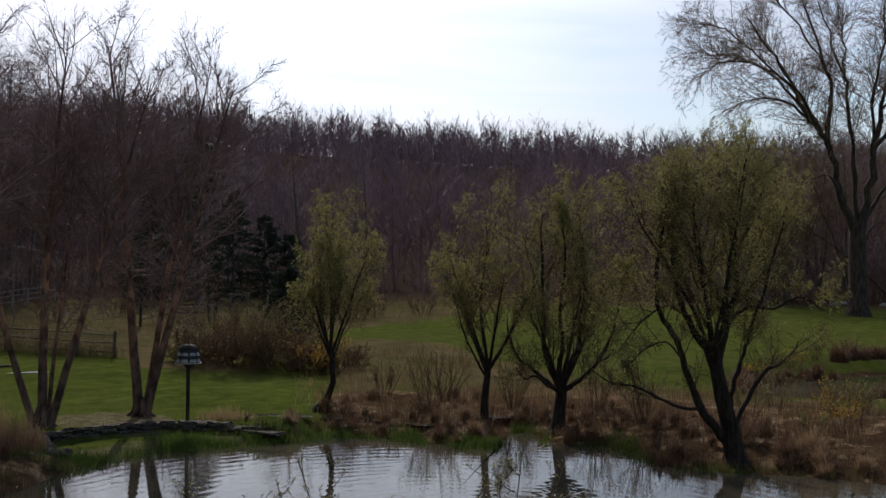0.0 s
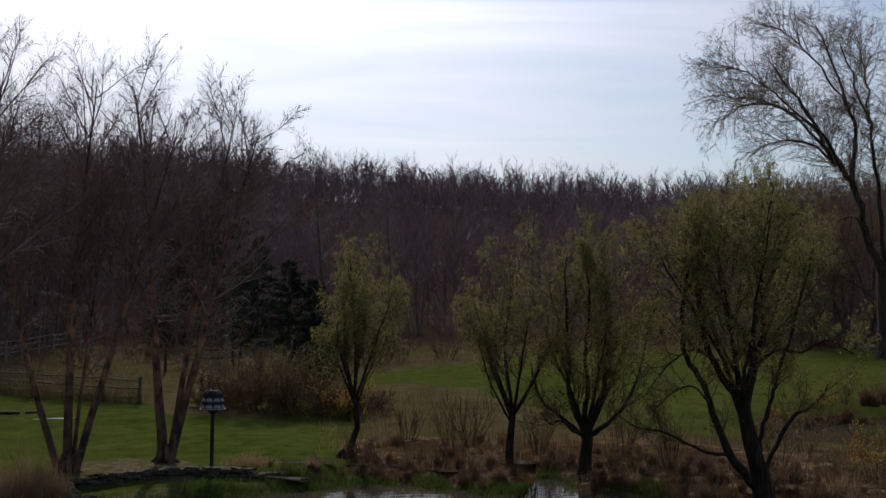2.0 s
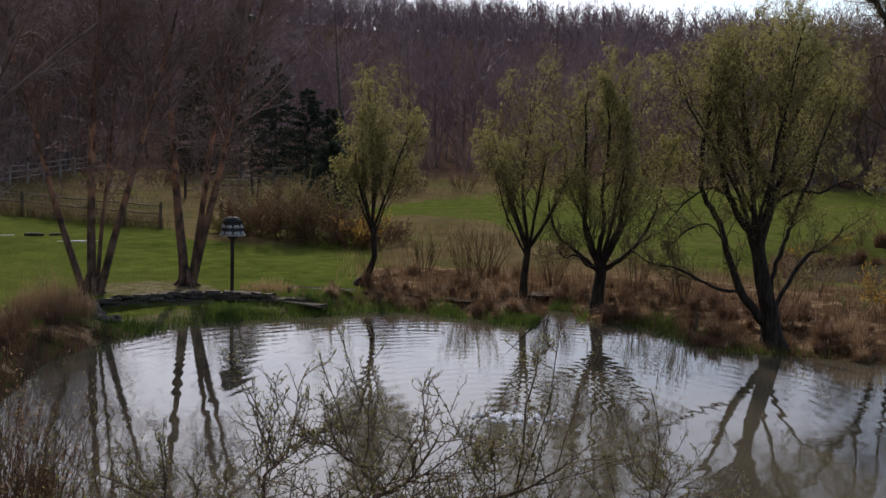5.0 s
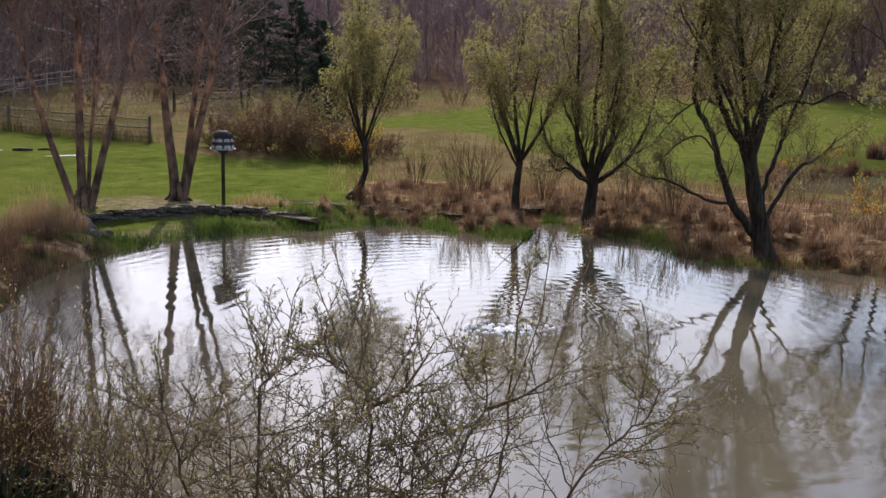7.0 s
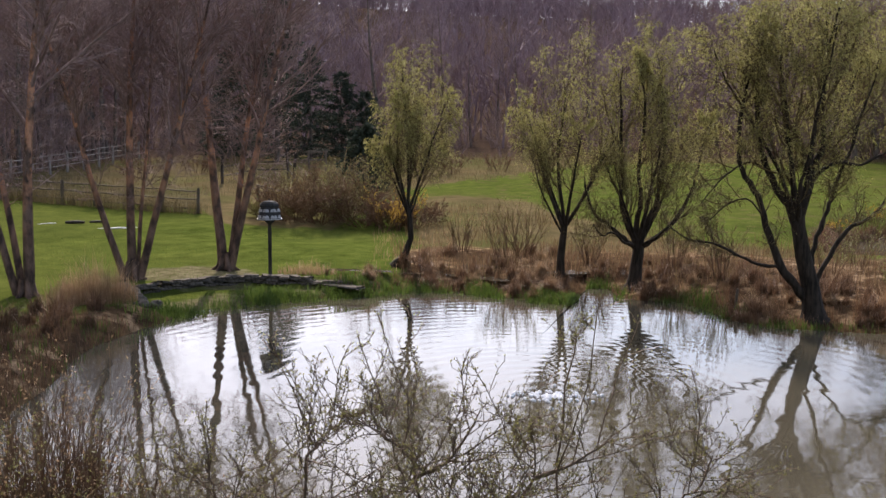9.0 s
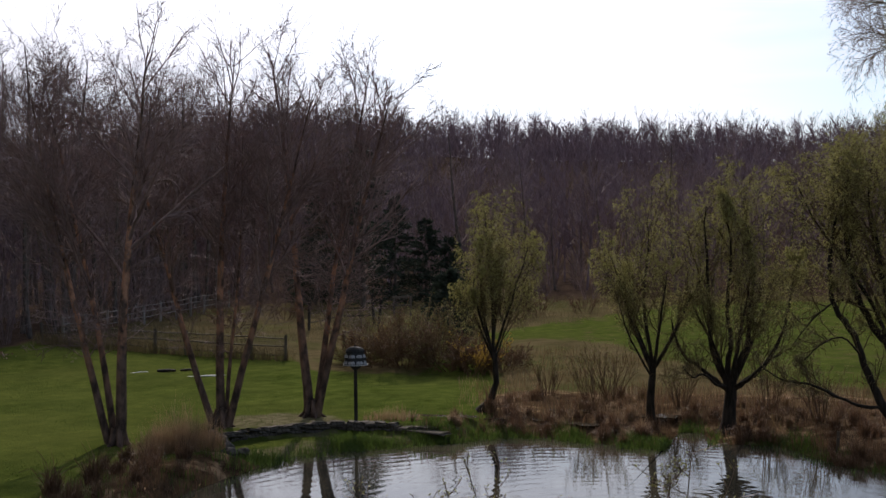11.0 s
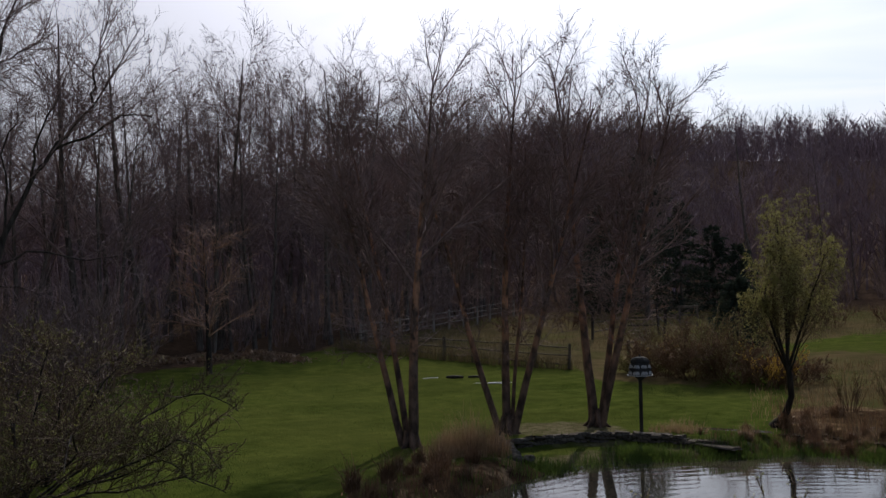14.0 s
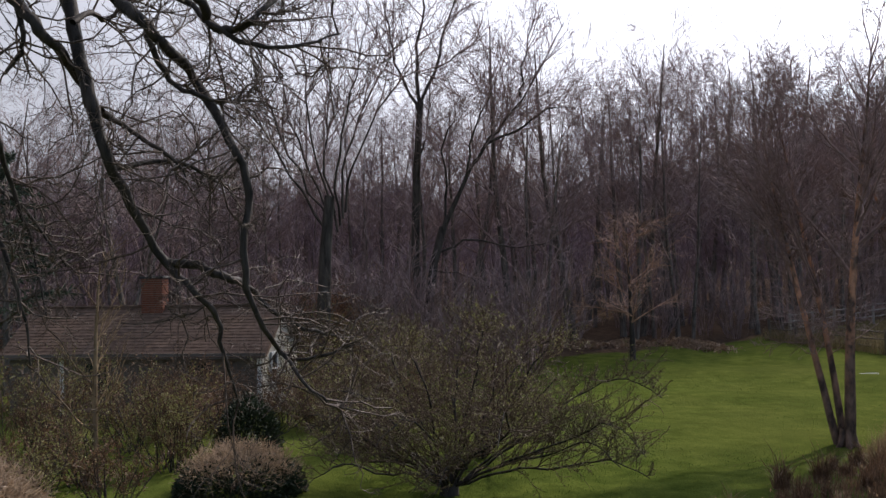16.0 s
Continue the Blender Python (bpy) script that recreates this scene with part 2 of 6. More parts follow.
M_DARK = plain("dark painted metal", (0.015, 0.015, 0.016), (0.04, 0.04, 0.042), 10, 0.5, 0.002)
M_BIRDWHITE = plain("dull white birdhouse paint", (0.28, 0.28, 0.28), (0.5, 0.5, 0.5), 12, 0.6, 0.003)
M_BIRDROOF = plain("black mossy roofing", (0.012, 0.012, 0.012), (0.05, 0.052, 0.05), 14, 0.8, 0.01)
M_POST = plain("grey painted post", (0.026, 0.024, 0.02), (0.07, 0.064, 0.052), 9, 0.85, 0.006, (1, 1, 0.2))
M_FOAM = plain("white water foam", (0.7, 0.72, 0.74), (0.85, 0.86, 0.87), 30, 0.3, 0.004)
k = Nodes("window glass", 0.05, spec=0.6)
k.color((0.02, 0.024, 0.028))
M_GLASS = k.m


# ---- mesh tools ----
def mesh_of(name, blocks, mat, smooth=True):
    """A mesh from blocks of (vertices, faces); the faces of a block all have three or all four corners."""
    me = bpy.data.meshes.new(name)
    vs, loops, sizes, base = [], [], [], 0
    for v, f in blocks:
        v, f = np.asarray(v, np.float32).reshape(-1, 3), np.asarray(f, np.int32)
        vs.append(v), loops.append((f + base).ravel()), sizes.append(np.full(len(f), f.shape[1], np.int32))
        base += len(v)
    vs, loops, sizes = np.concatenate(vs), np.concatenate(loops), np.concatenate(sizes)
    me.vertices.add(len(vs)), me.loops.add(len(loops)), me.polygons.add(len(sizes))
    me.vertices.foreach_set("co", vs.ravel())
    me.loops.foreach_set("vertex_index", loops)
    me.polygons.foreach_set("loop_start", np.concatenate([[0], np.cumsum(sizes)[:-1]]).astype(np.int32))
    me.polygons.foreach_set("use_smooth", np.full(len(sizes), smooth))
    me.update(calc_edges=True)
    me.materials.append(mat)
    return me


def part(name, data, mat, parent, label="", smooth=True):
    """One mesh object under a thing or a part, from blocks or a bmesh."""
    if isinstance(data, bmesh.types.BMesh):
        me = bpy.data.meshes.new(name)
        data.to_mesh(me)
        data.free()
        me.materials.append(mat)
    elif isinstance(data, bpy.types.Mesh):
        me = data
    else:
        me = mesh_of(name, data, mat, smooth)
    ob = new(name, me)
    ob.parent = parent
    return tagged(ob, label)


def thing(name, x, y, z, label, category, group="", kind="", turn=0.0):
    ob = new(name)
    ob.empty_display_size = 0.2
    ob.matrix_world = pose(x, y, z, 0, 0, turn)
    return tagged(ob, label, category, group, kind)


def box(bm, size, at=(0, 0, 0), turn=(0, 0, 0), bevel=0.0):
    """Adds a box to a bmesh: size, middle, turn in degrees."""
    m = pose(*at, *turn) @ Matrix.Diagonal((*size, 1))
    got = bmesh.ops.create_cube(bm, size=1, matrix=m)
    if bevel:
        es = {e for v in got["verts"] for e in v.link_edges}
        bmesh.ops.bevel(bm, geom=list(es), offset=bevel, segments=1, affect="EDGES")
    return bm


def unit(v):
    return v / (np.linalg.norm(v, axis=-1, keepdims=True) + 1e-9)


class Wood:
    """Tapered round limbs, gathered and then turned into one mesh. One side: a thin flat sliver, for twigs seen from afar."""

    def __init__(s):
        s.g = {}

    def add(s, pts, rad, sides):
        s.many(np.array(pts, float)[None], np.array(rad, float)[None], sides)

    def many(s, P, R, sides):
        s.g.setdefault((P.shape[1], sides), []).append((P, R))

    def blocks(s):
        out = []
        for (n, sides), items in s.g.items():
            P, R = np.concatenate([i[0] for i in items]), np.concatenate([i[1] for i in items])
            T = unit(np.gradient(P, axis=1))
            run = unit(P[:, -1] - P[:, 0])
            ref = np.where(np.abs(run[:, 2:3]) > 0.7, np.array([[1.0, 0.13, 0]]), np.array([[0.11, 0, 1.0]]))[:, None]
            U = unit(np.cross(T, ref))
            W = np.cross(T, U)
            if sides == 1:
                turn = np.linspace(0, 40, len(P))[:, None, None]
                U = U * np.cos(turn) + W * np.sin(turn)
                V = np.stack([P + U * R[..., None], P - U * R[..., None]], 2)
                i, j = np.meshgrid(np.arange(len(P)), np.arange(n - 1), indexing="ij")
                F = np.stack([(i * n + j) * 2, (i * n + j) * 2 + 1, (i * n + j + 1) * 2 + 1, (i * n + j + 1) * 2], -1).reshape(-1, 4)
            else:
                a = 2 * np.pi * np.arange(sides) / sides
                V = P[:, :, None] + R[:, :, None, None] * (np.cos(a)[:, None] * U[:, :, None] + np.sin(a)[:, None] * W[:, :, None])
                i, j, q = np.meshgrid(np.arange(len(P)), np.arange(n - 1), np.arange(sides), indexing="ij")
                at = lambda jj, qq: (i * n + jj) * sides + qq % sides
                F = np.stack([at(j, q), at(j, q + 1), at(j + 1, q + 1), at(j + 1, q)], -1).reshape(-1, 4)
            out.append((V.reshape(-1, 3), F))
        return out


def leaves(pos, way, length, width, rng, fold=0.3):
    """Small folded leaves: a block of one quad each."""
    pos, way = np.asarray(pos, float), unit(np.asarray(way, float))
    n = len(pos)
    length, width = np.broadcast_to(length, n)[:, None], np.broadcast_to(width, n)[:, None]
    side = unit(np.cross(way, rng.normal(size=(n, 3))))
    up = np.cross(side, way)
    mid = pos + way * length * 0.45 + up * width * fold
    V = np.stack([pos, mid + side * width / 2 - up * width * fold, pos + way * length, mid - side * width / 2], 1)
    return [(V.reshape(-1, 3), np.arange(4 * n).reshape(n, 4))]


def blades(pos, height, width, lean, rng):
    """Grass blades, tapering and bent: a quad and a triangle each."""
    pos = np.asarray(pos, float)
    n = len(pos)
    h, w = np.broadcast_to(height, n)[:, None] * rng.uniform(0.6, 1.15, (n, 1)), np.broadcast_to(width, n)[:, None]
    a, b = rng.uniform(0, 2 * np.pi, n), rng.uniform(0, 2 * np.pi, n)
    side = np.stack([np.cos(a), np.sin(a), 0 * a], 1)
    tip = np.stack([np.cos(b), np.sin(b), 0 * b], 1) * rng.uniform(0.1, 1.0, (n, 1)) * lean
    up = np.array([0, 0, 1.0])
    mid, top = pos + up * h * 0.6 + tip * h * 0.3, pos + up * h * np.sqrt(np.maximum(1 - (tip ** 2).sum(1, keepdims=True) * 0.6, 0.12)) + tip * h
    V = np.stack([pos - side * w / 2, pos + side * w / 2, mid + side * w * 0.4, mid - side * w * 0.4, top], 1).reshape(-1, 3)
    i = 5 * np.arange(n)[:, None]
    # quads of a block share its vertices with the triangles: the tips go as four-cornered slivers
    return [(V, np.concatenate([i + [[0, 1, 2, 3]], ], 0)), (V.reshape(n, 5, 3)[:, 2:].reshape(-1, 3), 3 * np.arange(n)[:, None] + [[0, 2, 1]])]


def limb(w, rng, p, d, length, r0, r1, n, sides, wander, lift):
    """One limb, or as many as there are rows in p."""
    p, d = np.atleast_2d(np.array(p, float)), unit(np.atleast_2d(np.array(d, float)))
    m = len(p)
    length, r0, r1 = (np.broadcast_to(np.asarray(v, float), m) for v in (length, r0, r1))
    pts = [p]
    for _ in range(n - 1):
        d = unit(d + rng.normal(0, wander, (m, 3)) + np.array([0, 0, lift / (n - 1)]))
        pts.append(pts[-1] + d * (length / (n - 1))[:, None])
    P = np.stack(pts, 1)
    f = np.linspace(0, 1, n)
    w.many(P, r0[:, None] * (1 - f) + r1[:, None] * f, sides)
    return P


def along(P, f):
    """Places and ways at the fractions f, a row of them for each limb."""
    P = P if P.ndim == 3 else P[None]
    s = np.clip(np.atleast_2d(f), 0, 0.999) * (P.shape[1] - 1)
    i = s.astype(int)
    row = np.arange(len(P))[:, None]
    a, b = P[row, i], P[row, i + 1]
    return a + (b - a) * (s - i)[..., None], unit(b - a)


def aside(rng, t, lo, hi):
    """Ways that leave the ways t at angles between lo and hi degrees."""
    a = np.radians(rng.uniform(lo, hi, len(t)))[:, None]
    return t * np.cos(a) + unit(np.cross(t, rng.normal(size=t.shape))) * np.sin(a)


def grow(woods, rng, p, d, length, r, spec, fits=None, thinnest=0.003):
    """Limbs and all that grows on them, level by level; returns the last level's twigs.
    A row of spec: points, sides, wander, lift, end radius, children, first child at, angles, child length, child radius."""
    p, d = np.atleast_2d(np.array(p, float)), unit(np.atleast_2d(np.array(d, float)))
    length, r = np.broadcast_to(np.asarray(length, float), len(p)).copy(), np.broadcast_to(np.asarray(r, float), len(p)).copy()
    for lvl, (n, sides, wander, lift, end, kids, first, angles, ratio, thin) in enumerate(spec):
        if fits is not None:
            for _ in range(5):
                out = ~fits(p + d * length[:, None] + np.array([0, 0, lift * 0.35]) * length[:, None])
                length[out] *= 0.7
            keep = fits(p + d * length[:, None]) if lvl else np.ones(len(p), bool)
            p, d, length, r = p[keep], d[keep], length[keep], r[keep]
        P = limb(woods[min(lvl, len(woods) - 1)], rng, p, d, length, r, np.maximum(r * end, thinnest * 0.6), n, sides, wander, lift)
        if not kids:
            return P
        f = first + (1 - first) * (np.arange(kids) + rng.random((len(p), kids))) / kids
        q, t = along(P, f)
        length = (length[:, None] * ratio * rng.uniform(0.65, 1.25, f.shape) * (1.08 - 0.4 * f)).ravel()
        r = np.maximum(r[:, None] * (1 - (1 - end) * f) * thin, thinnest).ravel()
        p, d = q.reshape(-1, 3), aside(rng, t.reshape(-1, 3), *angles)
    return P


def spot(az, d):
    """A place on the plan: degrees to the left of +y, and metres from the eye."""
    return -math.sin(radians(az)) * d, math.cos(radians(az)) * d


# ---- ground and water ----
POND = [(-6.3,9.5),(-6.9,14.0),(-6.9,17.7),(-7.2,20.6),(-6.8,22.6),(-6.1,24.5),(-5.0,25.8),(-3.6,26.6),(-2.1,27.3),(-.6,28.2),(1.0,27.6),(2.2,26.8),(3.3,26.5),(3.95,28.6),(4.5,28.7),(4.75,27.1),(6.0,26.6),(6.6,24.9),(7.3,23.6),(8.6,23.2),(10.2,22.6),(12.5,20.5),(13.5,15.5),(11.0,10.0),(6.0,8.0),(0.0,7.6)]
POND2 = [(14.2, 37.3), (15.6, 35.9), (18, 36.3), (21.5, 35.8), (25, 37.2), (26.5, 42), (23.5, 44.5), (20.5, 43.5), (17.5, 42.2), (15.4, 40.6)]
def smooth_loop(pts, n=6):
    p=np.array(pts,float); out=[]
    for i in range(len(p)):
        a,b,c,d=p[i-1],p[i],p[(i+1)%len(p)],p[(i+2)%len(p)]
        for k in range(n):
            t=k/n
            out.append(.5*((2*b)+(c-a)*t+(2*a-5*b+4*c-d)*t*t+(3*b-a-3*c+d)*t**3))
    return np.array(out)
def signed(x,y,loop):
    """Distance to the loop, negative inside."""
    x,y=np.asarray(x,float),np.asarray(y,float)
    best=np.full(x.shape,1e9); inside=np.zeros(x.shape,bool)
    for a,b in zip(loop,np.roll(loop,-1,0)):
        e=b-a; t=np.clip(((x-a[0])*e[0]+(y-a[1])*e[1])/(e@e),0,1)
        best=np.minimum(best,np.hypot(x-a[0]-t*e[0],y-a[1]-t*e[1]))
        if a[1]!=b[1]:
            inside^=((a[1]>y)!=(b[1]>y))&(x<(b[0]-a[0])*(y-a[1])/(b[1]-a[1])+a[0])
    return np.where(inside,-best,best)
def step(a,b,v):
    t=np.clip((v-a)/(b-a),0,1); return t*t*(3-2*t)
L1,L2=smooth_loop(POND),smooth_loop(POND2)
CREST = ([-180, -60, -35, -21, -11, 0, 6, 13, 20, 27, 34, 42, 60, 90, 180], [10, 15, 23.5, 24, 26, 28.6, 30, 33.5, 28.5, 22, 15, 14, 15, 12, 8])
EDGING = [(-8.2, 26.1), (-7.75, 26.85), (-7.0, 27.7), (-6.0, 28.25), (-5.0, 28.5), (-3.9, 28.35), (-3.2, 28.05), (-2.5, 27.75)]
L3 = np.array(EDGING + [(-2.3, 27.2), (-4.0, 26.2), (-6.2, 24.2), (-7.2, 24.2)])


def ground(x, y):
    """Height of the ground: bank, field, hill, and the two ponds' beds."""
    x, y = np.asarray(x, float), np.asarray(y, float)
    d, az = np.hypot(x, y), np.degrees(np.arctan2(-x, y))
    z = 0.38 + 0.033 * np.clip(d - 38, 0, 50) + np.interp(az, *CREST) * step(85, 270, d)
    z = z + 1.3 * step(9.0, 3.0, y) * step(30, 12, np.abs(x))
    z = z - 0.27 * step(0.12, -0.12, signed(x, y, L3)) - 0.0
    s = np.minimum(signed(x, y, L1), signed(x, y, L2))
    flat_to = 1.15 + 1.5 * step(4.5, 2.0, az) * step(14, 20, y)
    return np.where(s < 0, -0.12 + np.maximum(s, -1.2) * 0.6, -0.12 + (z + 0.12) * step(-0.35, flat_to, s))


near_x = np.arange(-16, 24.01, 0.36)
near_y = np.arange(5, 42.01, 0.36)


def spread(core, first, last, grow_by=1.13):
    lo, hi = [core[0]], [core[-1]]
    s = 0.35
    while lo[-1] > first:
        lo.append(lo[-1] - s)
        s *= grow_by
    s = 0.35
    while hi[-1] < last:
        hi.append(hi[-1] + s)
        s *= grow_by
    return np.concatenate([lo[:0:-1], core, hi[1:]])


gx, gy = np.meshgrid(spread(near_x, -1500, 1500), spread(near_y, -1200, 1800), indexing="ij")
gz = ground(gx, gy)
far = np.hypot(gx, gy)
bumps = np.array([noise.noise((x * 0.35, y * 0.35, 0.3)) for x, y in zip(gx.ravel(), gy.ravel())]).reshape(gx.shape)
shore = np.minimum(signed(gx, gy, L1), signed(gx, gy, L2))
gz = gz + bumps * (0.06 + 0.0015 * np.minimum(far, 200)) * step(0.3, 2.5, shore)
nx, ny = gx.shape
ii, jj = np.meshgrid(np.arange(nx - 1), np.arange(ny - 1), indexing="ij")
quads = np.stack([ii * ny + jj, (ii + 1) * ny + jj, (ii + 1) * ny + jj + 1, ii * ny + jj + 1], -1).reshape(-1, 4)
ground_mesh = mesh_of("ground", [(np.stack([gx, gy, gz], -1).reshape(-1, 3), quads)], M_GROUND)
gaz = np.degrees(np.arctan2(-gx, gy))
wood_edge = np.interp(gaz, [-60, -30, -20, 0, 12, 16.5, 20, 25, 30, 33, 38, 45, 60, 75, 120], [88, 88, 84, 81, 82, 80, 70, 59, 53, 51, 47, 44, 50, 55, 30])
covers = {
    "litter": step(-1.5, 1.5, far - wood_edge),
    "marsh": np.maximum(step(1.9, 0.9, shore) * step(-6.2, -7.0, gx) * step(25.2, 24.2, gy), np.maximum(step(1.0, 0.2, shore) * step(-3.4, -2.2, gx * 0.6 - 0), step(37.5, 33, far) * step(3.5, 1.0, gaz) * step(-3, 1, gy - 20)) * (1 - step(2, 4, gaz) * step(0.5, 1.2, shore))),
    "pasture": np.maximum(0.32 * step(1, -2, gaz) * step(37, 42, far), np.maximum(step(0, 3, far - np.interp(gaz, [-40, -8, -3, 2, 6, 12, 13.5, 20, 26, 30], [84, 76, 62, 55, 39, 40, 46, 50, 56, 60])) * step(32, 28, gaz), step(3, 0, gaz) * step(0.5, -4, far - np.interp(gaz, [-30, -14, -7, -4, 2], [36, 40, 46, 53, 56])) * step(24, 28, far))),
    "worn": 0.75 * step(2.6, 0.6, shore) * step(2, 4, gaz) + 0.5 * step(1.6, 0.4, np.hypot(gx + 25.6, gy - 39.1)) + 0.8 * step(3.0, 1.0, np.hypot(gx + 7.2, (gy - 29.0) * 1.3)),
}
for key, v in covers.items():
    at = ground_mesh.attributes.new(key, "FLOAT", "POINT")
    at.data.foreach_set("value", v.ravel().astype(np.float32))
tagged(new("ground", ground_mesh), "mown green lawn running into marsh and leaf-strewn wooded hill", "ground", kind="structure")


def pool(name, loop, mat, label):
    c = loop.mean(0)
    rim = c + (loop - c) * 1.06
    v = np.concatenate([np.c_[rim, np.zeros(len(rim))], [[*c, 0]]])
    n = len(rim)
    f = np.stack([np.arange(n), (np.arange(n) + 1) % n, np.full(n, n)], 1)
    if np.cross(rim[1] - rim[0], c - rim[0]) < 0:
        f = f[:, [1, 0, 2]]
    return tagged(new(name, mesh_of(name, [(v, f)], mat, False)), label, "pond", kind="structure")


pool("water", L1, M_WATER, "murky still pond water rippled by rings, mirroring trees")
pool("water_far", L2, M_WATER2, "small second pond with pale sky reflections")


def gz_at(x, y):
    d = math.hypot(x, y)
    if d > 48:
        az = math.degrees(math.atan2(-x, y))
        return float(0.38 + 0.033 * min(max(d - 38, 0), 50) + np.interp(az, *CREST) * step(85, 270, d))
    return float(ground(np.array([x]), np.array([y]))[0])


# ---- trees ----
def plant(name, x, y, parts_list, label, category, group="", turn=0.0, sink=0.05):
    """A plant as a thing at its place: parts of (name, blocks, material, label)."""
    ob = thing(name, x, y, gz_at(x, y) - sink, label, category, group, turn=turn)
    for pname, blocks, mat, plabel in parts_list:
        if blocks:
            part(pname, blocks, mat, ob, plabel)
    return ob


def bent(p0, p1, n, sag, rng, wob=0.05):
    """Points from p0 to p1 with a bow and some wander."""
    p0, p1 = np.array(p0, float), np.array(p1, float)
    t = np.linspace(0, 1, n)[:, None]
    size = np.linalg.norm(p1 - p0)
    pts = p0 + (p1 - p0) * t + np.array(sag, float) * (4 * t * (1 - t))
    pts[1:-1] += rng.normal(0, wob * size / n, (n - 2, 3))
    return pts


FOREST_SPEC = [(8, 6, 0.06, 0.25, 0.14, 16, 0.3, (28, 58), 0.40, 0.5), (5, 3, 0.12, 0.22, 0.25, 10, 0.2, (26, 54), 0.45, 0.5),
               (4, 1, 0.14, 0.12, 0.4, 8, 0.15, (26, 56), 0.5, 0.6), (2, 1, 0.1, 0.03, 0.5, 0, 0, (0, 0), 0, 0)]


def forest_tree(seed, height, radius, spec=FOREST_SPEC, lean=(0, 0), base=0.8):
    rng = np.random.default_rng(seed)
    trunk, crown = Wood(), Wood()
    grow([trunk, crown], rng, np.zeros(3), np.array([*lean, 1.0]), height * base, radius, spec, thinnest=0.0085)
    return [("trunk", trunk.blocks(), M_GREYBARK, "grey bark"), ("crown", crown.blocks(), M_TWIG, "bare twigs")]


protos = []
for i, (h, r) in enumerate([(19.5, 0.2), (18, 0.16), (21, 0.24), (17, 0.14), (19, 0.18), (15.5, 0.12), (18.5, 0.2)]):
    protos.append((h, forest_tree(40 + i, h, r, lean=(0.06 * (i % 3 - 1), 0.05 * (i % 2)))))
first = {}


def forest_at(i, x, y, scale, turn, label, group):
    """A forest tree of kind i; later ones share the first one's meshes."""
    m = pose(x, y, gz_at(x, y) - 0.1, 0, 0, turn) @ Matrix.Diagonal((scale, scale, scale, 1))
    if i not in first:
        first[i] = plant("bare_tree", x, y, protos[i][1], label, "tree", group)
        first[i].matrix_world = m
        return first[i]
    ob = copy_thing(first[i], pose(0, 0, 0))
    ob.matrix_basis = m
    return tagged(ob, label)


rng = np.random.default_rng(7)
for k_ in range(180):
    az = 17 + 61 * ((k_ + rng.random()) / 180) ** 1.25
    d0 = float(np.interp(az, [17, 20, 25, 30, 33, 38, 45, 60, 78], [82, 72, 61, 55, 53, 50, 52, 60, 62]))
    d = d0 + rng.random() ** 1.3 * (38 if az < 50 else 30)
    forest_at(int(rng.integers(0, 7)), *spot(az, d), rng.uniform(0.84, 1.14) * (1 + 0.002 * (d - d0)) * float(np.interp(az, [19, 28, 31, 36, 42, 46, 53, 78], [1.02, 1.0, 0.94, 0.87, 0.85, 0.86, 0.8, 0.78])), rng.uniform(0, 360), "tall bare grey-barked tree at the edge of the woods", "trees at the wood's edge")
for k_ in range(60):
    az = -30 + 47 * ((k_ + rng.random()) / 46) if k_ < 46 else -31 + 13 * rng.random()
    d = float(np.interp(az, [-30, -20, 0, 12, 24], [90, 86, 83, 84, 78])) + rng.random() * 22
    forest_at(int(rng.integers(0, 7)), *spot(az, d), rng.uniform(0.55, 0.85), rng.uniform(0, 360), "bare tree at the foot of the wooded hill", "trees at the hill's foot")

# the wooded hill behind: thousands of bare trees
HILL_SPEC = [(4, 3, 0.05, 0.2, 0.25, 14, 0.12, (20, 55), 0.44, 0.45), (2, 1, 0.14, 0.45, 0.4, 6, 0.15, (15, 50), 0.55, 0.7), (2, 1, 0.1, 0.2, 0.5, 0, 0, (0, 0), 0, 0)]


def one_block(w):
    v, f, base = [], [], 0
    for bv, bf in w.blocks():
        v.append(bv), f.append(bf + base)
        base += len(bv)
    return np.concatenate(v), np.concatenate(f)


def scatter(kinds, places, rng, lo, hi):
    """The kinds of plant, turned and sized at random, at the places, as blocks of one mesh."""
    out = []
    for x, y in places:
        v, f = kinds[int(rng.integers(0, len(kinds)))]
        a, s = rng.uniform(0, 2 * math.pi), rng.uniform(lo, hi)
        c_, s_ = math.cos(a) * s, math.sin(a) * s
        out.append((np.stack([v[:, 0] * c_ - v[:, 1] * s_ + x, v[:, 0] * s_ + v[:, 1] * c_ + y, v[:, 2] * s + gz_at(x, y) - 0.1], 1), f))
    return out


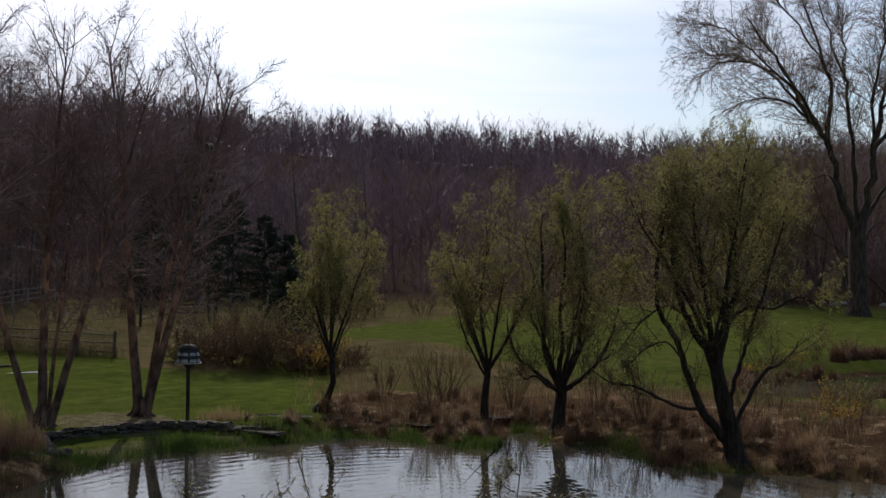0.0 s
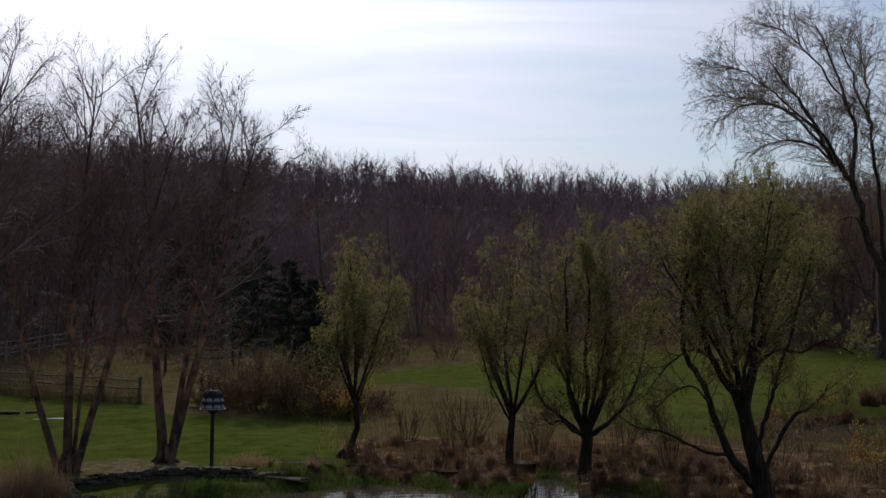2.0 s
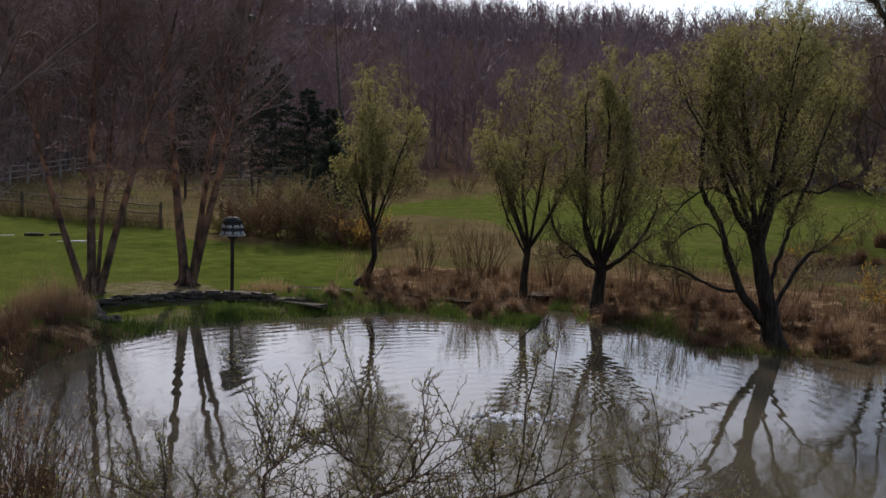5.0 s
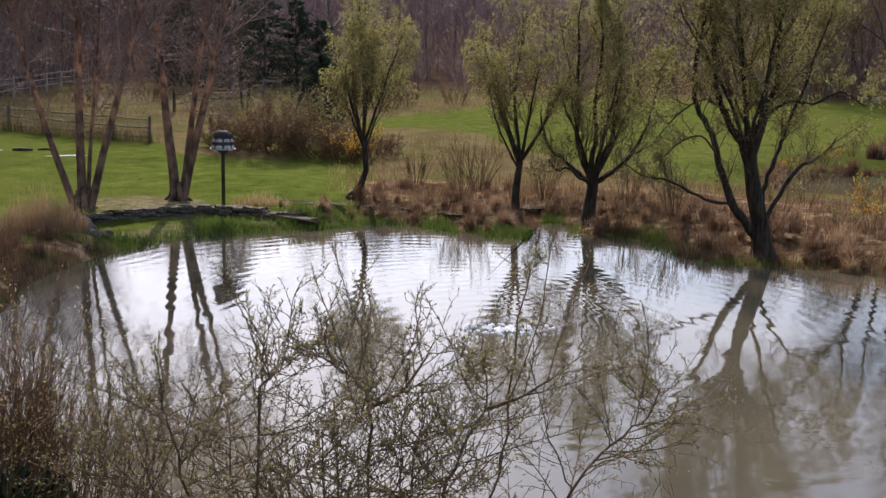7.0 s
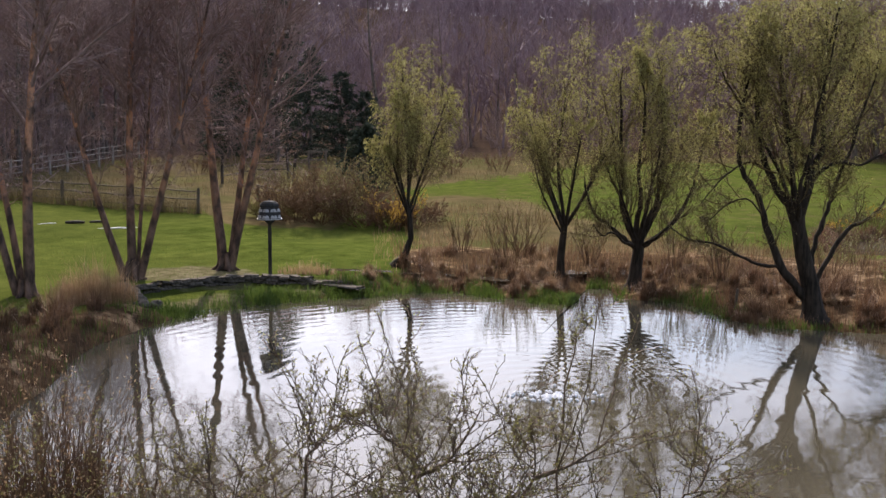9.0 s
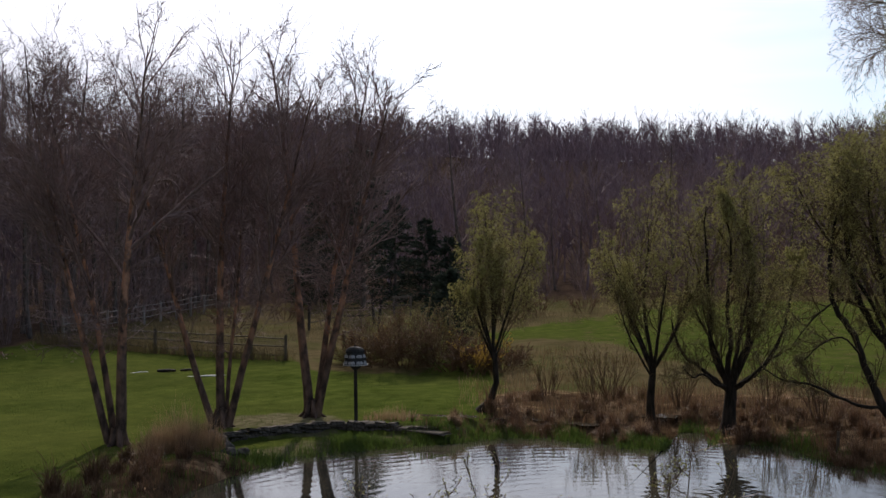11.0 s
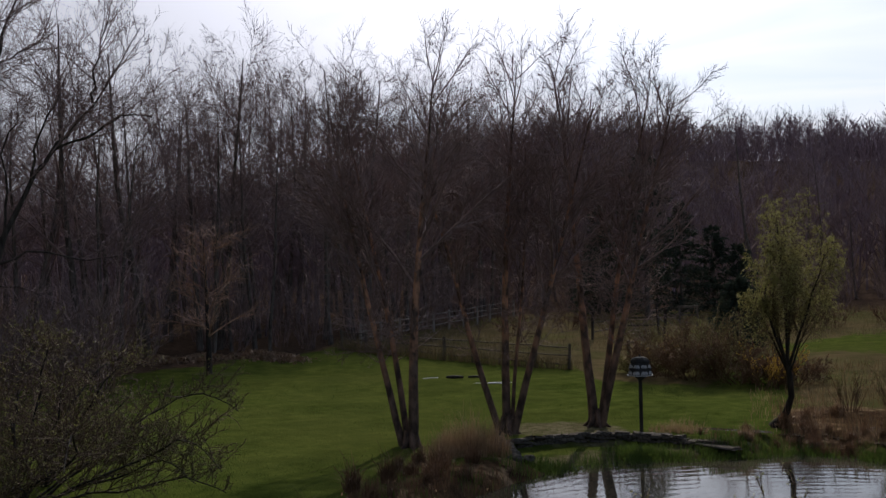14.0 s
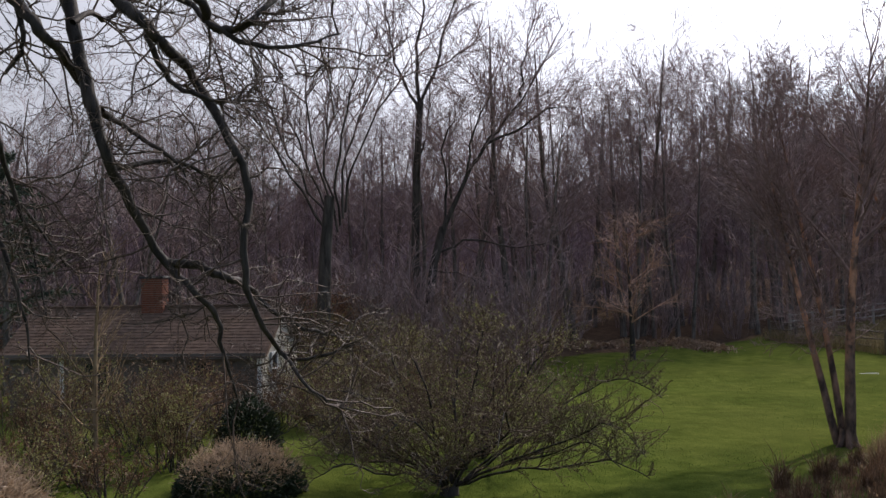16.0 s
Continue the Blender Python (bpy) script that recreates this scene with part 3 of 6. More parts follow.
kinds = []
for i in range(7):
    w, r2 = Wood(), np.random.default_rng(90 + i)
    grow([w], r2, np.zeros(3), np.array([0.03, 0.02 * i - 0.06, 1]), 9.0, 0.12, HILL_SPEC, thinnest=0.03)
    kinds.append(one_block(w))
rng = np.random.default_rng(11)
places = []
while len(places) < 1300:
    az = rng.uniform(-38, 78)
    d = 88 + 200 * rng.random() ** 0.85 if az < 28 else 88 + 110 * rng.random()
    if az < 28 or rng.random() < 0.55:
        places.append(spot(az, d))
thick = []
for i in range(4):
    w, r2 = Wood(), np.random.default_rng(99 + i)
    a = r2.uniform(0, 2 * math.pi, 4)
    grow([w], r2, np.stack([np.cos(a), np.sin(a), 0 * a], 1) * 0.7, np.stack([0.3 * np.cos(a), 0.3 * np.sin(a), 0 * a + 1], 1), 6.4, 0.07, [(3, 1, 0.08, 0.2, 0.3, 8, 0.1, (25, 60), 0.4, 0.7), (2, 1, 0.14, 0.4, 0.4, 3, 0.15, (20, 50), 0.5, 0.7), (2, 1, 0.1, 0.2, 0.5, 0, 0, (0, 0), 0, 0)], thinnest=0.05)
    thick.append(one_block(w))
crest = []
for k_ in range(1250):
    az = rng.uniform(-38, 36)
    crest.append(spot(az, rng.uniform(225, 335) if k_ % 4 else rng.uniform(95, 225)))
tagged(new("hill_woods", mesh_of("hill_woods", scatter(kinds, places, rng, 0.78, 1.15) + scatter(thick, crest, rng, 0.8, 1.35) + scatter(thick, [spot(rng.uniform(-38, 40), rng.uniform(252, 274)) for _ in range(650)], rng, 0.5, 0.8), M_FARWOOD)), "dense bare purple-brown woods covering the hill", "woods", kind="stuff")

# younger trees that close the woods behind the lawn
bare = []
for i in range(5):
    w, r2 = Wood(), np.random.default_rng(119 + i)
    grow([w], r2, np.zeros(3), np.array([0.05 * (i - 2), 0.04, 1]), 7.0, 0.08, [(5, 3, 0.06, 0.2, 0.25, 13, 0.18, (28, 58), 0.45, 0.5), (4, 1, 0.13, 0.2, 0.35, 8, 0.15, (26, 55), 0.48, 0.6), (2, 1, 0.12, 0.1, 0.5, 0, 0, (0, 0), 0, 0)], thinnest=0.017)
    bare.append(one_block(w))
rng = np.random.default_rng(14)
under = [spot(az_, float(np.interp(az_, [16, 20, 25, 30, 38, 60, 78], [86, 80, 72, 66, 62, 64, 66])) + 75 * rng.random()) for az_ in rng.uniform(16, 78, 560)]
tagged(new("young_woods", mesh_of("young_woods", scatter(bare, under, rng, 0.8, 1.4), M_FARWOOD)), "dense young bare trees filling the woods behind the lawn", "woods", kind="stuff")

# brushwood along the woods' edge
BRUSH_SPEC = [(4, 3, 0.12, 0.25, 0.3, 6, 0.15, (20, 55), 0.5, 0.6), (3, 1, 0.16, 0.25, 0.4, 4, 0.15, (20, 55), 0.55, 0.7), (2, 1, 0.1, 0.1, 0.5, 0, 0, (0, 0), 0, 0)]
kinds = []
for i in range(5):
    w, r2 = Wood(), np.random.default_rng(130 + i)
    n = 9
    a = r2.uniform(0, 2 * math.pi, n)
    lean = r2.uniform(0.1, 0.6, n)
    grow([w], r2, np.stack([0.3 * np.cos(a), 0.3 * np.sin(a), 0 * a], 1), np.stack([lean * np.cos(a), lean * np.sin(a), 0 * a + 1], 1), r2.uniform(1.8, 3.4, n), 0.025, BRUSH_SPEC, thinnest=0.011)
    kinds.append(one_block(w))
rng = np.random.default_rng(12)
places = []
for k_ in range(170):
    az = rng.uniform(-32, 74)
    d = float(np.interp(az, [-32, -20, 0, 12, 16.5, 20, 25, 31, 36, 45, 60, 74], [89, 85, 81, 82, 80, 70, 59, 55, 53, 53, 56, 60])) + 16 * rng.random() ** 1.7
    places.append(spot(az, d))
for k_ in range(40):
    places.append(spot(rng.uniform(-32, -18), rng.uniform(86, 92)))
for k_ in range(34):
    places.append(spot(rng.uniform(38, 56), rng.uniform(42.5, 47)))
tagged(new("brushwood", mesh_of("brushwood", scatter(kinds, places, rng, 0.7, 1.6), M_TWIG)), "tangled brown brushwood at the foot of the woods", "brushwood", kind="stuff")


def conifer(seed, height, spread_r, gap=0.28):
    rng = np.random.default_rng(seed)
    trunk, boughs = Wood(), Wood()
    limb(trunk, rng, (0, 0, 0), (0, 0, 1), height, 0.02 * height, 0.01, 6, 6, 0.01, 0)
    z = np.repeat(np.arange(0.05 * height, height * 0.98, gap), 7)
    z = z + rng.uniform(-gap / 2, gap / 2, len(z))
    r = spread_r * np.clip(1 - z / height, 0, 1) ** 0.75 * rng.uniform(0.6, 1.2, len(z)) + 0.2
    a = rng.uniform(0, 2 * math.pi, len(z))
    P = limb(boughs, rng, np.stack([0 * z, 0 * z, z], 1), np.stack([np.cos(a), np.sin(a), rng.uniform(-0.25, 0.2, len(z))], 1), r, 0.03, 0.006, 3, 3, 0.08, 0.1)
    q, t = along(P, 0.15 + 0.85 * rng.random((len(z), 56)))
    q, t = q.reshape(-1, 3), t.reshape(-1, 3)
    way = t * 0.8 + rng.normal(0, 0.5, q.shape) + [0, 0, -0.2]
    return [("trunk", trunk.blocks(), M_GREYBARK, ""), ("bough", boughs.blocks(), M_GREYBARK, ""),
            ("foliage", leaves(q, way, rng.uniform(0.16, 0.42, len(q)), 0.075, rng), M_NEEDLE, "dark green needles")]


for az, d, h, r, s in [(9.2, 76, 12.4, 4.3, 1), (11.8, 79, 8.2, 2.6, 2), (7.4, 78, 8.2, 3.0, 3), (4.4, 78, 5.2, 2.3, 4), (5.7, 80, 6.4, 2.8, 5)]:
    plant("spruce", *spot(az, d), conifer(s, h, r, 0.42), "dark green spruce at the foot of the hill", "spruce", "spruces at the hill's foot")
plant("juniper", -4.3, 55.0, conifer(9, 3.6, 1.5, 0.2), "small dark juniper beside the brown thicket", "juniper")
plant("pine", *spot(66.5, 42), conifer(10, 9.5, 3.0, 0.75), "dark green pine behind the cottage", "pine")

# three clumps of river birch by the stone edging: (lean x, lean y, height, foot radius)
LOW_SPEC = [(7, 3, 0.13, 0.12, 0.3, 9, 0.15, (30, 60), 0.4, 0.7), (4, 1, 0.15, 0.1, 0.4, 6, 0.15, (30, 60), 0.45, 0.7), (2, 1, 0.12, 0.0, 0.5, 0, 0, (0, 0), 0, 0)]
FAN_SPEC = [(7, 4, 0.07, 0.15, 0.3, 15, 0.2, (24, 54), 0.42, 0.55), (5, 1, 0.11, 0.15, 0.4, 10, 0.15, (25, 55), 0.45, 0.75), (3, 1, 0.12, 0.06, 0.5, 0, 0, (0, 0), 0, 0)]


def birch(name, x, y, stems, seed, label):
    """Leaning stems with thin spreading twigs low down and upswept fans of branches above."""
    rng = np.random.default_rng(seed)
    ob = thing(name, x, y, gz_at(x, y) - 0.05, label, "birch", "river birches")
    for lx, ly, h, r in stems:
        stem, crown = Wood(), Wood()
        P = limb(stem, rng, (lx * 0.8, ly * 0.8, 0), (lx, ly, 1.0), h * 0.88, r * 0.88, 0.012, 13, 8, 0.02, 0.1)
        n = 24
        q, t = along(P, rng.uniform(0.24, 0.66, (1, n)))
        grow([crown], rng, q[0], aside(rng, t[0], 45, 82), rng.uniform(0.9, 2.2, n), 0.014, LOW_SPEC, thinnest=0.0052)
        n = 20
        f = 0.40 + 0.58 * (np.arange(n) + rng.random(n)) / n
        q, t = along(P, f[None])
        grow([crown], rng, q[0], aside(rng, t[0], 18, 52), h * (0.42 - 0.33 * f) * rng.uniform(0.8, 1.15, n) + 0.5, r * 0.36 * (1.15 - f) + 0.007, FAN_SPEC, thinnest=0.0045)
        bole = part("stem", stem.blocks(), M_BIRCH, ob, "peeling salmon-brown bark")
        part("crown", crown.blocks(), M_BIRCHTWIG, bole, "fine bare twigs")
    for a in np.linspace(0, 6.28, 7)[:-1]:
        root = Wood()
        root.add([(0.42 * math.cos(a), 0.42 * math.sin(a), -0.02), (0.2 * math.cos(a), 0.2 * math.sin(a), 0.12), (0.1 * math.cos(a), 0.1 * math.sin(a), 0.5)], [0.03, 0.08, 0.08], 6)
        part("root", root.blocks(), M_BIRCH, ob)
    return ob


birch("river_birch", -10.17, 24.8, [(-0.30, 0.05, 10.6, 0.12), (-0.15, 0.1, 10.8, 0.11), (0.05, -0.02, 11.6, 0.17)], 21, "three-stemmed river birch with peeling bark on the lawn")
birch("river_birch", -8.55, 28.0, [(-0.27, 0.0, 10.2, 0.12), (-0.02, 0.06, 11.9, 0.15), (0.10, 0.12, 9.2, 0.07), (0.24, 0.0, 10.8, 0.13)], 22, "four-stemmed river birch beside tan grass and a stone edging")
birch("river_birch", -6.42, 29.95, [(-0.08, 0.02, 12.2, 0.17), (0.14, 0.05, 11.6, 0.12), (0.19, -0.03, 11.2, 0.15)], 23, "three-stemmed river birch beside the birdhouse")

# willows round the far bank
WILLOW_SPEC = [(7, 7, 0.09, 0.5, 0.2, 11, 0.18, (16, 46), 0.55, 0.5), (6, 4, 0.16, 0.5, 0.3, 9, 0.15, (18, 50), 0.5, 0.5),
               (4, 3, 0.18, 0.1, 0.4, 7, 0.1, (20, 60), 0.7, 0.6), (4, 1, 0.16, -1.5, 0.5, 0, 0, (0, 0), 0, 0)]


def crook(marks, r0, r1, rng, wob=0.05):
    """A bent, knotty limb through the marks: points and radii."""
    P = np.array(marks, float)
    Q = np.concatenate([[2 * P[0] - P[1]], P, [2 * P[-1] - P[-2]]])
    out = []
    for j in range(1, len(Q) - 2):
        a, b, c, d = Q[j - 1:j + 3]
        for q in (0, 0.25, 0.5, 0.75):
            out.append(.5 * (2 * b + (c - a) * q + (2 * a - 5 * b + 4 * c - d) * q * q + (3 * b - a - 3 * c + d) * q ** 3))
    out = np.array(out + [P[-1]])
    size = np.linalg.norm(P[-1] - P[0]) / len(out)
    out[1:-1] += rng.normal(0, wob * 4 * size * 0.4, (len(out) - 2, 3))
    return out, np.linspace(r0, r1, len(out)) * rng.uniform(0.88, 1.14, len(out))


def willow(x, y, seed, bole, limbs, centre, radii, leaf_from, label, n_leaf=11):
    """bole: points and radii of the trunk; limbs: (where on the bole, way, length, radius); a crown inside an egg."""
    rng = np.random.default_rng(seed)
    trunk, crown = Wood(), Wood()
    b = np.array(bole, float)
    fine, knots = np.linspace(0, 1, 9), np.linspace(0, 1, len(b))
    pts = np.stack([np.interp(fine, knots, b[:, q]) for q in range(3)], 1)
    rad = np.interp(fine, knots, b[:, 3])
    rad[0] *= 1.35
    trunk.add(pts, rad * 0.8, 9)
    c, r = np.array(centre, float), np.array(radii, float)
    lumps = rng.normal(size=(7, 3))

    def fits(p):
        q = (p - c) / r
        wave = np.sin(p @ lumps.T * 1.1).mean(1)
        return (q * q).sum(1) < 1.0 + 0.45 * wave

    twigs, arms = [], []
    for f, way, length, thick in limbs:
        arm = Wood()
        if isinstance(f, list):
            # a crooked limb through given places, with shoots all along and at its end
            P, rad = crook(f, way, thick, rng)
            arm.add(P, rad * 0.85, 7)
            m = 3 + int(2.2 * np.linalg.norm(P[-1] - P[0]))
            q, t = along(P, 0.3 + 0.7 * rng.random((1, m)))
            up = aside(rng, t[0], 30, 75) + [0, 0, 0.45]
            twigs.append(grow([crown], rng, q[0], up, rng.uniform(0.5, 1.2, m), 0.016, WILLOW_SPEC[1:], None, thinnest=0.0045))
            if length:
                twigs.append(grow([arm, crown], rng, P[-1], P[-1] - P[-2] + [0, 0, 0.04], length, rad[-1], WILLOW_SPEC, fits, thinnest=0.0045))
        else:
            p, _ = along(pts, f)
            twigs.append(grow([arm, crown], rng, p[0], way, length, thick, WILLOW_SPEC, fits if way[2] > 0.7 else None, thinnest=0.0045))
        arms.append(arm)
    P = np.concatenate(twigs)
    q, t = along(P, rng.random((len(P), n_leaf)))
    q, t = q.reshape(-1, 3), t.reshape(-1, 3)
    keep = rng.random(len(q)) < np.clip((q[:, 2] - leaf_from + 0.5) / 2.6, 0.03, 1)
    q, t = q[keep], t[keep]
    way = t * 0.6 + rng.normal(0, 0.45, q.shape) + [0, 0, -0.3]
    return plant("willow", x, y, [("trunk", trunk.blocks(), M_WILLOWBARK, "dark furrowed bark")] + [("limb", arm.blocks(), M_WILLOWBARK, "") for arm in arms]
                 + [("twig_crown", crown.blocks(), M_WILLOWTWIG, "thin hanging shoots"), ("foliage", leaves(q, way, rng.uniform(0.035, 0.07, len(q)), 0.015, rng), M_WILLOWLEAF, "fresh yellow-green leaves")],
                 label, "willow", "willows by the pond")


willow(-1.25, 30.70, 31, [(-0.25, 0, 0, .17), (0.1, 0, 0.45, .13), (0.25, 0, 0.9, .11), (0.22, 0, 1.5, .1), (0.15, 0, 1.8, .09)],
       [(0.95, (0.0, 0.05, 1), 4.2, .05), (0.9, (-0.4, 0.1, 1), 3.2, .05), (0.9, (0.4, -0.1, 1), 3.4, .05), (1.0, (0.15, 0.3, 1), 4.0, .05), (0.85, (-0.7, -0.2, 0.9), 2.0, .045), (0.97, (-0.15, -0.3, 1), 3.8, .05), (0.8, (0.6, 0.3, 1), 2.3, .035)],
       (0.3, 0, 4.4), (1.55, 1.4, 2.65), 2.5, "small young willow with a bent trunk and fresh leaves")
willow(3.40, 29.78, 32, [(0.02, 0, 0, .19), (0, 0, 0.6, .14), (0.05, 0, 1.2, .13), (0.1, 0, 1.6, .11)],
       [(1.0, (-0.1, 0.1, 1), 4.4, .06), (0.9, (-0.5, 0.0, 1), 3.4, .06), (1.0, (0.55, 0.1, 1), 3.2, .065), (0.95, (0.2, -0.3, 1), 4.4, .06), (0.97, (-0.3, 0.4, 1), 4.0, .05), (0.8, (-0.6, -0.2, 1), 2.6, .04)],
       (0.0, 0, 5.0), (1.75, 1.6, 2.95), 2.9, "slender leafing willow with a dark trunk by the inlet")
willow(5.45, 28.94, 33, [(-0.05, 0, -0.1, .40), (-0.02, 0, 0.3, .25), (0, 0, 0.6, .22), (0.05, 0, 1.05, .20), (0.06, 0, 1.4, .19)],
       [([(0.04, 0, 1.25), (-0.02, 0.05, 1.9), (0.1, 0.1, 2.6), (0.0, 0.1, 3.4), (0.12, 0.15, 4.3)], .11, 2.0, .045), ([(0.08, 0, 1.2), (0.22, -0.1, 1.9), (0.5, -0.15, 2.5), (0.6, -0.1, 3.5)], .11, 3.0, .06),
        ([(-0.02, 0, 1.2), (-0.2, 0.1, 1.7), (-0.42, 0.2, 2.3), (-0.45, 0.2, 3.3)], .11, 3.0, .06),
        ([(-0.05, 0, 1.15), (-0.4, -0.05, 1.45), (-0.8, -0.1, 1.8), (-1.25, 0, 2.15), (-1.5, 0, 2.9)], .09, 1.4, .03), ([(0.1, 0, 1.15), (0.5, 0, 1.45), (0.95, 0.1, 1.8), (1.4, 0.1, 2.5), (1.65, 0.1, 3.3)], .10, 1.6, .035),
        ([(0.1, -0.05, 1.25), (0.45, -0.4, 1.5), (0.8, -0.7, 1.95), (1.2, -0.8, 2.2)], .06, 0, .02), ([(-0.05, -0.05, 1.25), (-0.4, -0.35, 1.35), (-0.75, -0.6, 1.65), (-1.1, -0.7, 1.6), (-1.35, -0.7, 1.9)], .055, 0, .02),
        (0.95, (0.1, -0.35, 1), 4.4, .07), (0.9, (-0.35, 0.3, 1), 4.2, .06), (0.85, (0.5, 0.4, 1), 3.8, .05), (0.9, (-0.5, -0.3, 1), 3.6, .045), (0.85, (0.25, -0.1, 1), 3.4, .04)],
       (0.35, 0, 5.0), (1.95, 1.8, 3.05), 2.9, "willow with gnarled spreading limbs at the water's edge", 9)
willow(8.84, 24.31, 34, [(0.05, 0, -0.15, .50), (0.0, 0, 0.25, .33), (-0.1, 0, 0.85, .26), (-0.3, 0, 1.55, .235), (-0.46, 0, 2.3, .20)],
       [([(-0.44, 0, 2.1), (-0.7, 0.05, 2.75), (-1.0, 0.1, 3.2), (-1.42, 0.1, 4.1), (-1.5, 0.15, 5.0)], .13, 2.9, .07), ([(-0.45, 0, 2.1), (-0.36, -0.05, 2.9), (-0.2, 0, 3.5), (0.02, 0, 4.2), (0.0, 0.05, 5.0)], .135, 3.3, .07),
        ([(-0.2, 0, 0.55), (-0.5, -0.05, 0.85), (-0.85, -0.1, 1.28), (-1.15, -0.1, 2.05), (-1.45, -0.05, 2.95), (-1.85, 0, 3.6), (-1.95, 0, 4.4)], .14, 2.4, .06),
        ([(-0.85, -0.1, 1.28), (-1.42, -0.15, 1.36), (-1.98, -0.2, 1.62), (-2.5, -0.2, 1.85), (-3.0, -0.15, 1.92), (-3.5, -0.1, 2.2)], .055, 0, .016),
        ([(0.02, 0, 0.8), (0.35, 0.1, 1.5), (0.78, 0.15, 2.15), (1.2, 0.15, 2.4), (1.6, 0.2, 2.75)], .08, 1.2, .03), ([(-0.1, 0.05, 1.1), (0.05, 0.1, 2.0), (0.28, 0.15, 2.6), (0.45, 0.2, 3.2), (0.82, 0.2, 4.2)], .075, 2.4, .04),
        ([(-1.2, 0.1, 3.6), (-1.65, 0.05, 3.75), (-2.1, 0, 3.55), (-2.55, -0.05, 3.1), (-2.8, -0.05, 2.75)], .04, 0, .013), ([(-1.3, -0.1, 2.5), (-1.75, -0.15, 2.9), (-2.2, -0.2, 2.75), (-2.6, -0.2, 2.4)], .032, 0, .012),
        ([(-0.2, 0, 3.4), (0.4, 0.1, 3.75), (1.0, 0.1, 3.7), (1.6, 0.1, 4.0), (2.2, 0.1, 3.7)], .06, 1.0, .02), ([(-0.42, 0, 2.2), (-0.5, 0.3, 3.2), (-0.6, 0.6, 4.2)], .09, 3.0, .05), ([(-0.42, 0, 2.2), (-0.6, -0.4, 3.1), (-0.5, -0.7, 4.0)], .08, 3.0, .045), (1.0, (-0.15, 0.1, 1), 5.4, .08), (1.0, (0.12, -0.1, 1), 5.4, .08), (0.95, (0.42, 0.1, 1), 4.8, .06), (0.95, (-0.5, 0.1, 1), 4.8, .06)],
       (-0.55, 0, 5.75), (2.75, 2.3, 3.2), 3.2, "largest pond willow with several dark leaning limbs and pale green crown", 9)

# the old tree on the field
BIG_SPEC = [(7, 8, 0.09, 0.35, 0.15, 12, 0.25, (25, 60), 0.5, 0.5), (6, 5, 0.16, 0.3, 0.25, 10, 0.2, (25, 60), 0.45, 0.5),
            (4, 3, 0.2, 0.1, 0.3, 8, 0.15, (25, 60), 0.5, 0.55), (3, 1, 0.2, -0.1, 0.4, 5, 0.1, (20, 50), 0.65, 0.7), (2, 1, 0.15, -0.3, 0.5, 0, 0, (0, 0), 0, 0)]


def old_tree(name, x, y, seed, stems, foot, label, spec=BIG_SPEC, twig=None):
    rng = np.random.default_rng(seed)
    trunk, crown = Wood(), Wood()
    h = foot[1]
    trunk.add([(0, 0, -0.2), (0, 0, 0.35 * h), (0.02, 0, 0.7 * h), (0.05, 0, h)], [foot[0] * 1.35, foot[0], foot[0] * 0.9, foot[0] * 0.85], 12)
    arms = []
    for way, length, r in stems:
        arms.append(Wood())
        grow([arms[-1], crown], rng, np.array([0, 0, h * 0.85]), np.array(way, float), length, r, spec, thinnest=0.009)
    return plant(name, x, y, [("trunk", trunk.blocks(), M_GREYBARK, "dark bark")] + [("limb", a.blocks(), M_GREYBARK, "") for a in arms] + [("crown", crown.blocks(), twig or M_TWIG, "fine bare twigs")], label, "tree")


ARC_SPEC = [(6, 4, 0.15, 0.15, 0.25, 7, 0.2, (25, 60), 0.5, 0.6), (4, 3, 0.17, 0.0, 0.35, 7, 0.15, (25, 60), 0.5, 0.7), (4, 1, 0.18, -0.5, 0.5, 0, 0, (0, 0), 0, 0)]


def crooked_tree(name, x, y, seed, trunk_pts, trunk_rad, ways, twig, label, spec=ARC_SPEC, per=3.0):
    """A tree whose great limbs are bent through given places, with arching twigs along them."""
    rng = np.random.default_rng(seed)
    trunk, crown, arms = Wood(), Wood(), []
    trunk.add(trunk_pts, trunk_rad, 12)
    for marks, r0, r1 in ways:
        P, rad = crook(marks, r0, r1, rng, 0.06)
        arm = Wood()
        arm.add(P, rad * 0.68, 8)
        size = float(np.linalg.norm(np.diff(P, axis=0), axis=1).sum())
        m = int(per * size)
        f = 0.3 + 0.7 * rng.random((1, m)) ** 0.8
        q, t = along(P, f)
        grow([crown], rng, q[0], aside(rng, t[0], 25, 65) + [0, 0, 0.2], rng.uniform(1.8, 4.2, m) * (1.25 - 0.6 * f[0]), 0.034 * (1.2 - f[0]) + 0.011,
             spec, thinnest=0.0085)
        arms.append(arm)
    return plant(name, x, y, [("trunk", trunk.blocks(), M_OLDBARK, "dark bark")] + [("limb", a.blocks(), M_OLDBARK, "") for a in arms] + [("crown", crown.blocks(), twig, "fine pale tan twigs")], label, "tree")


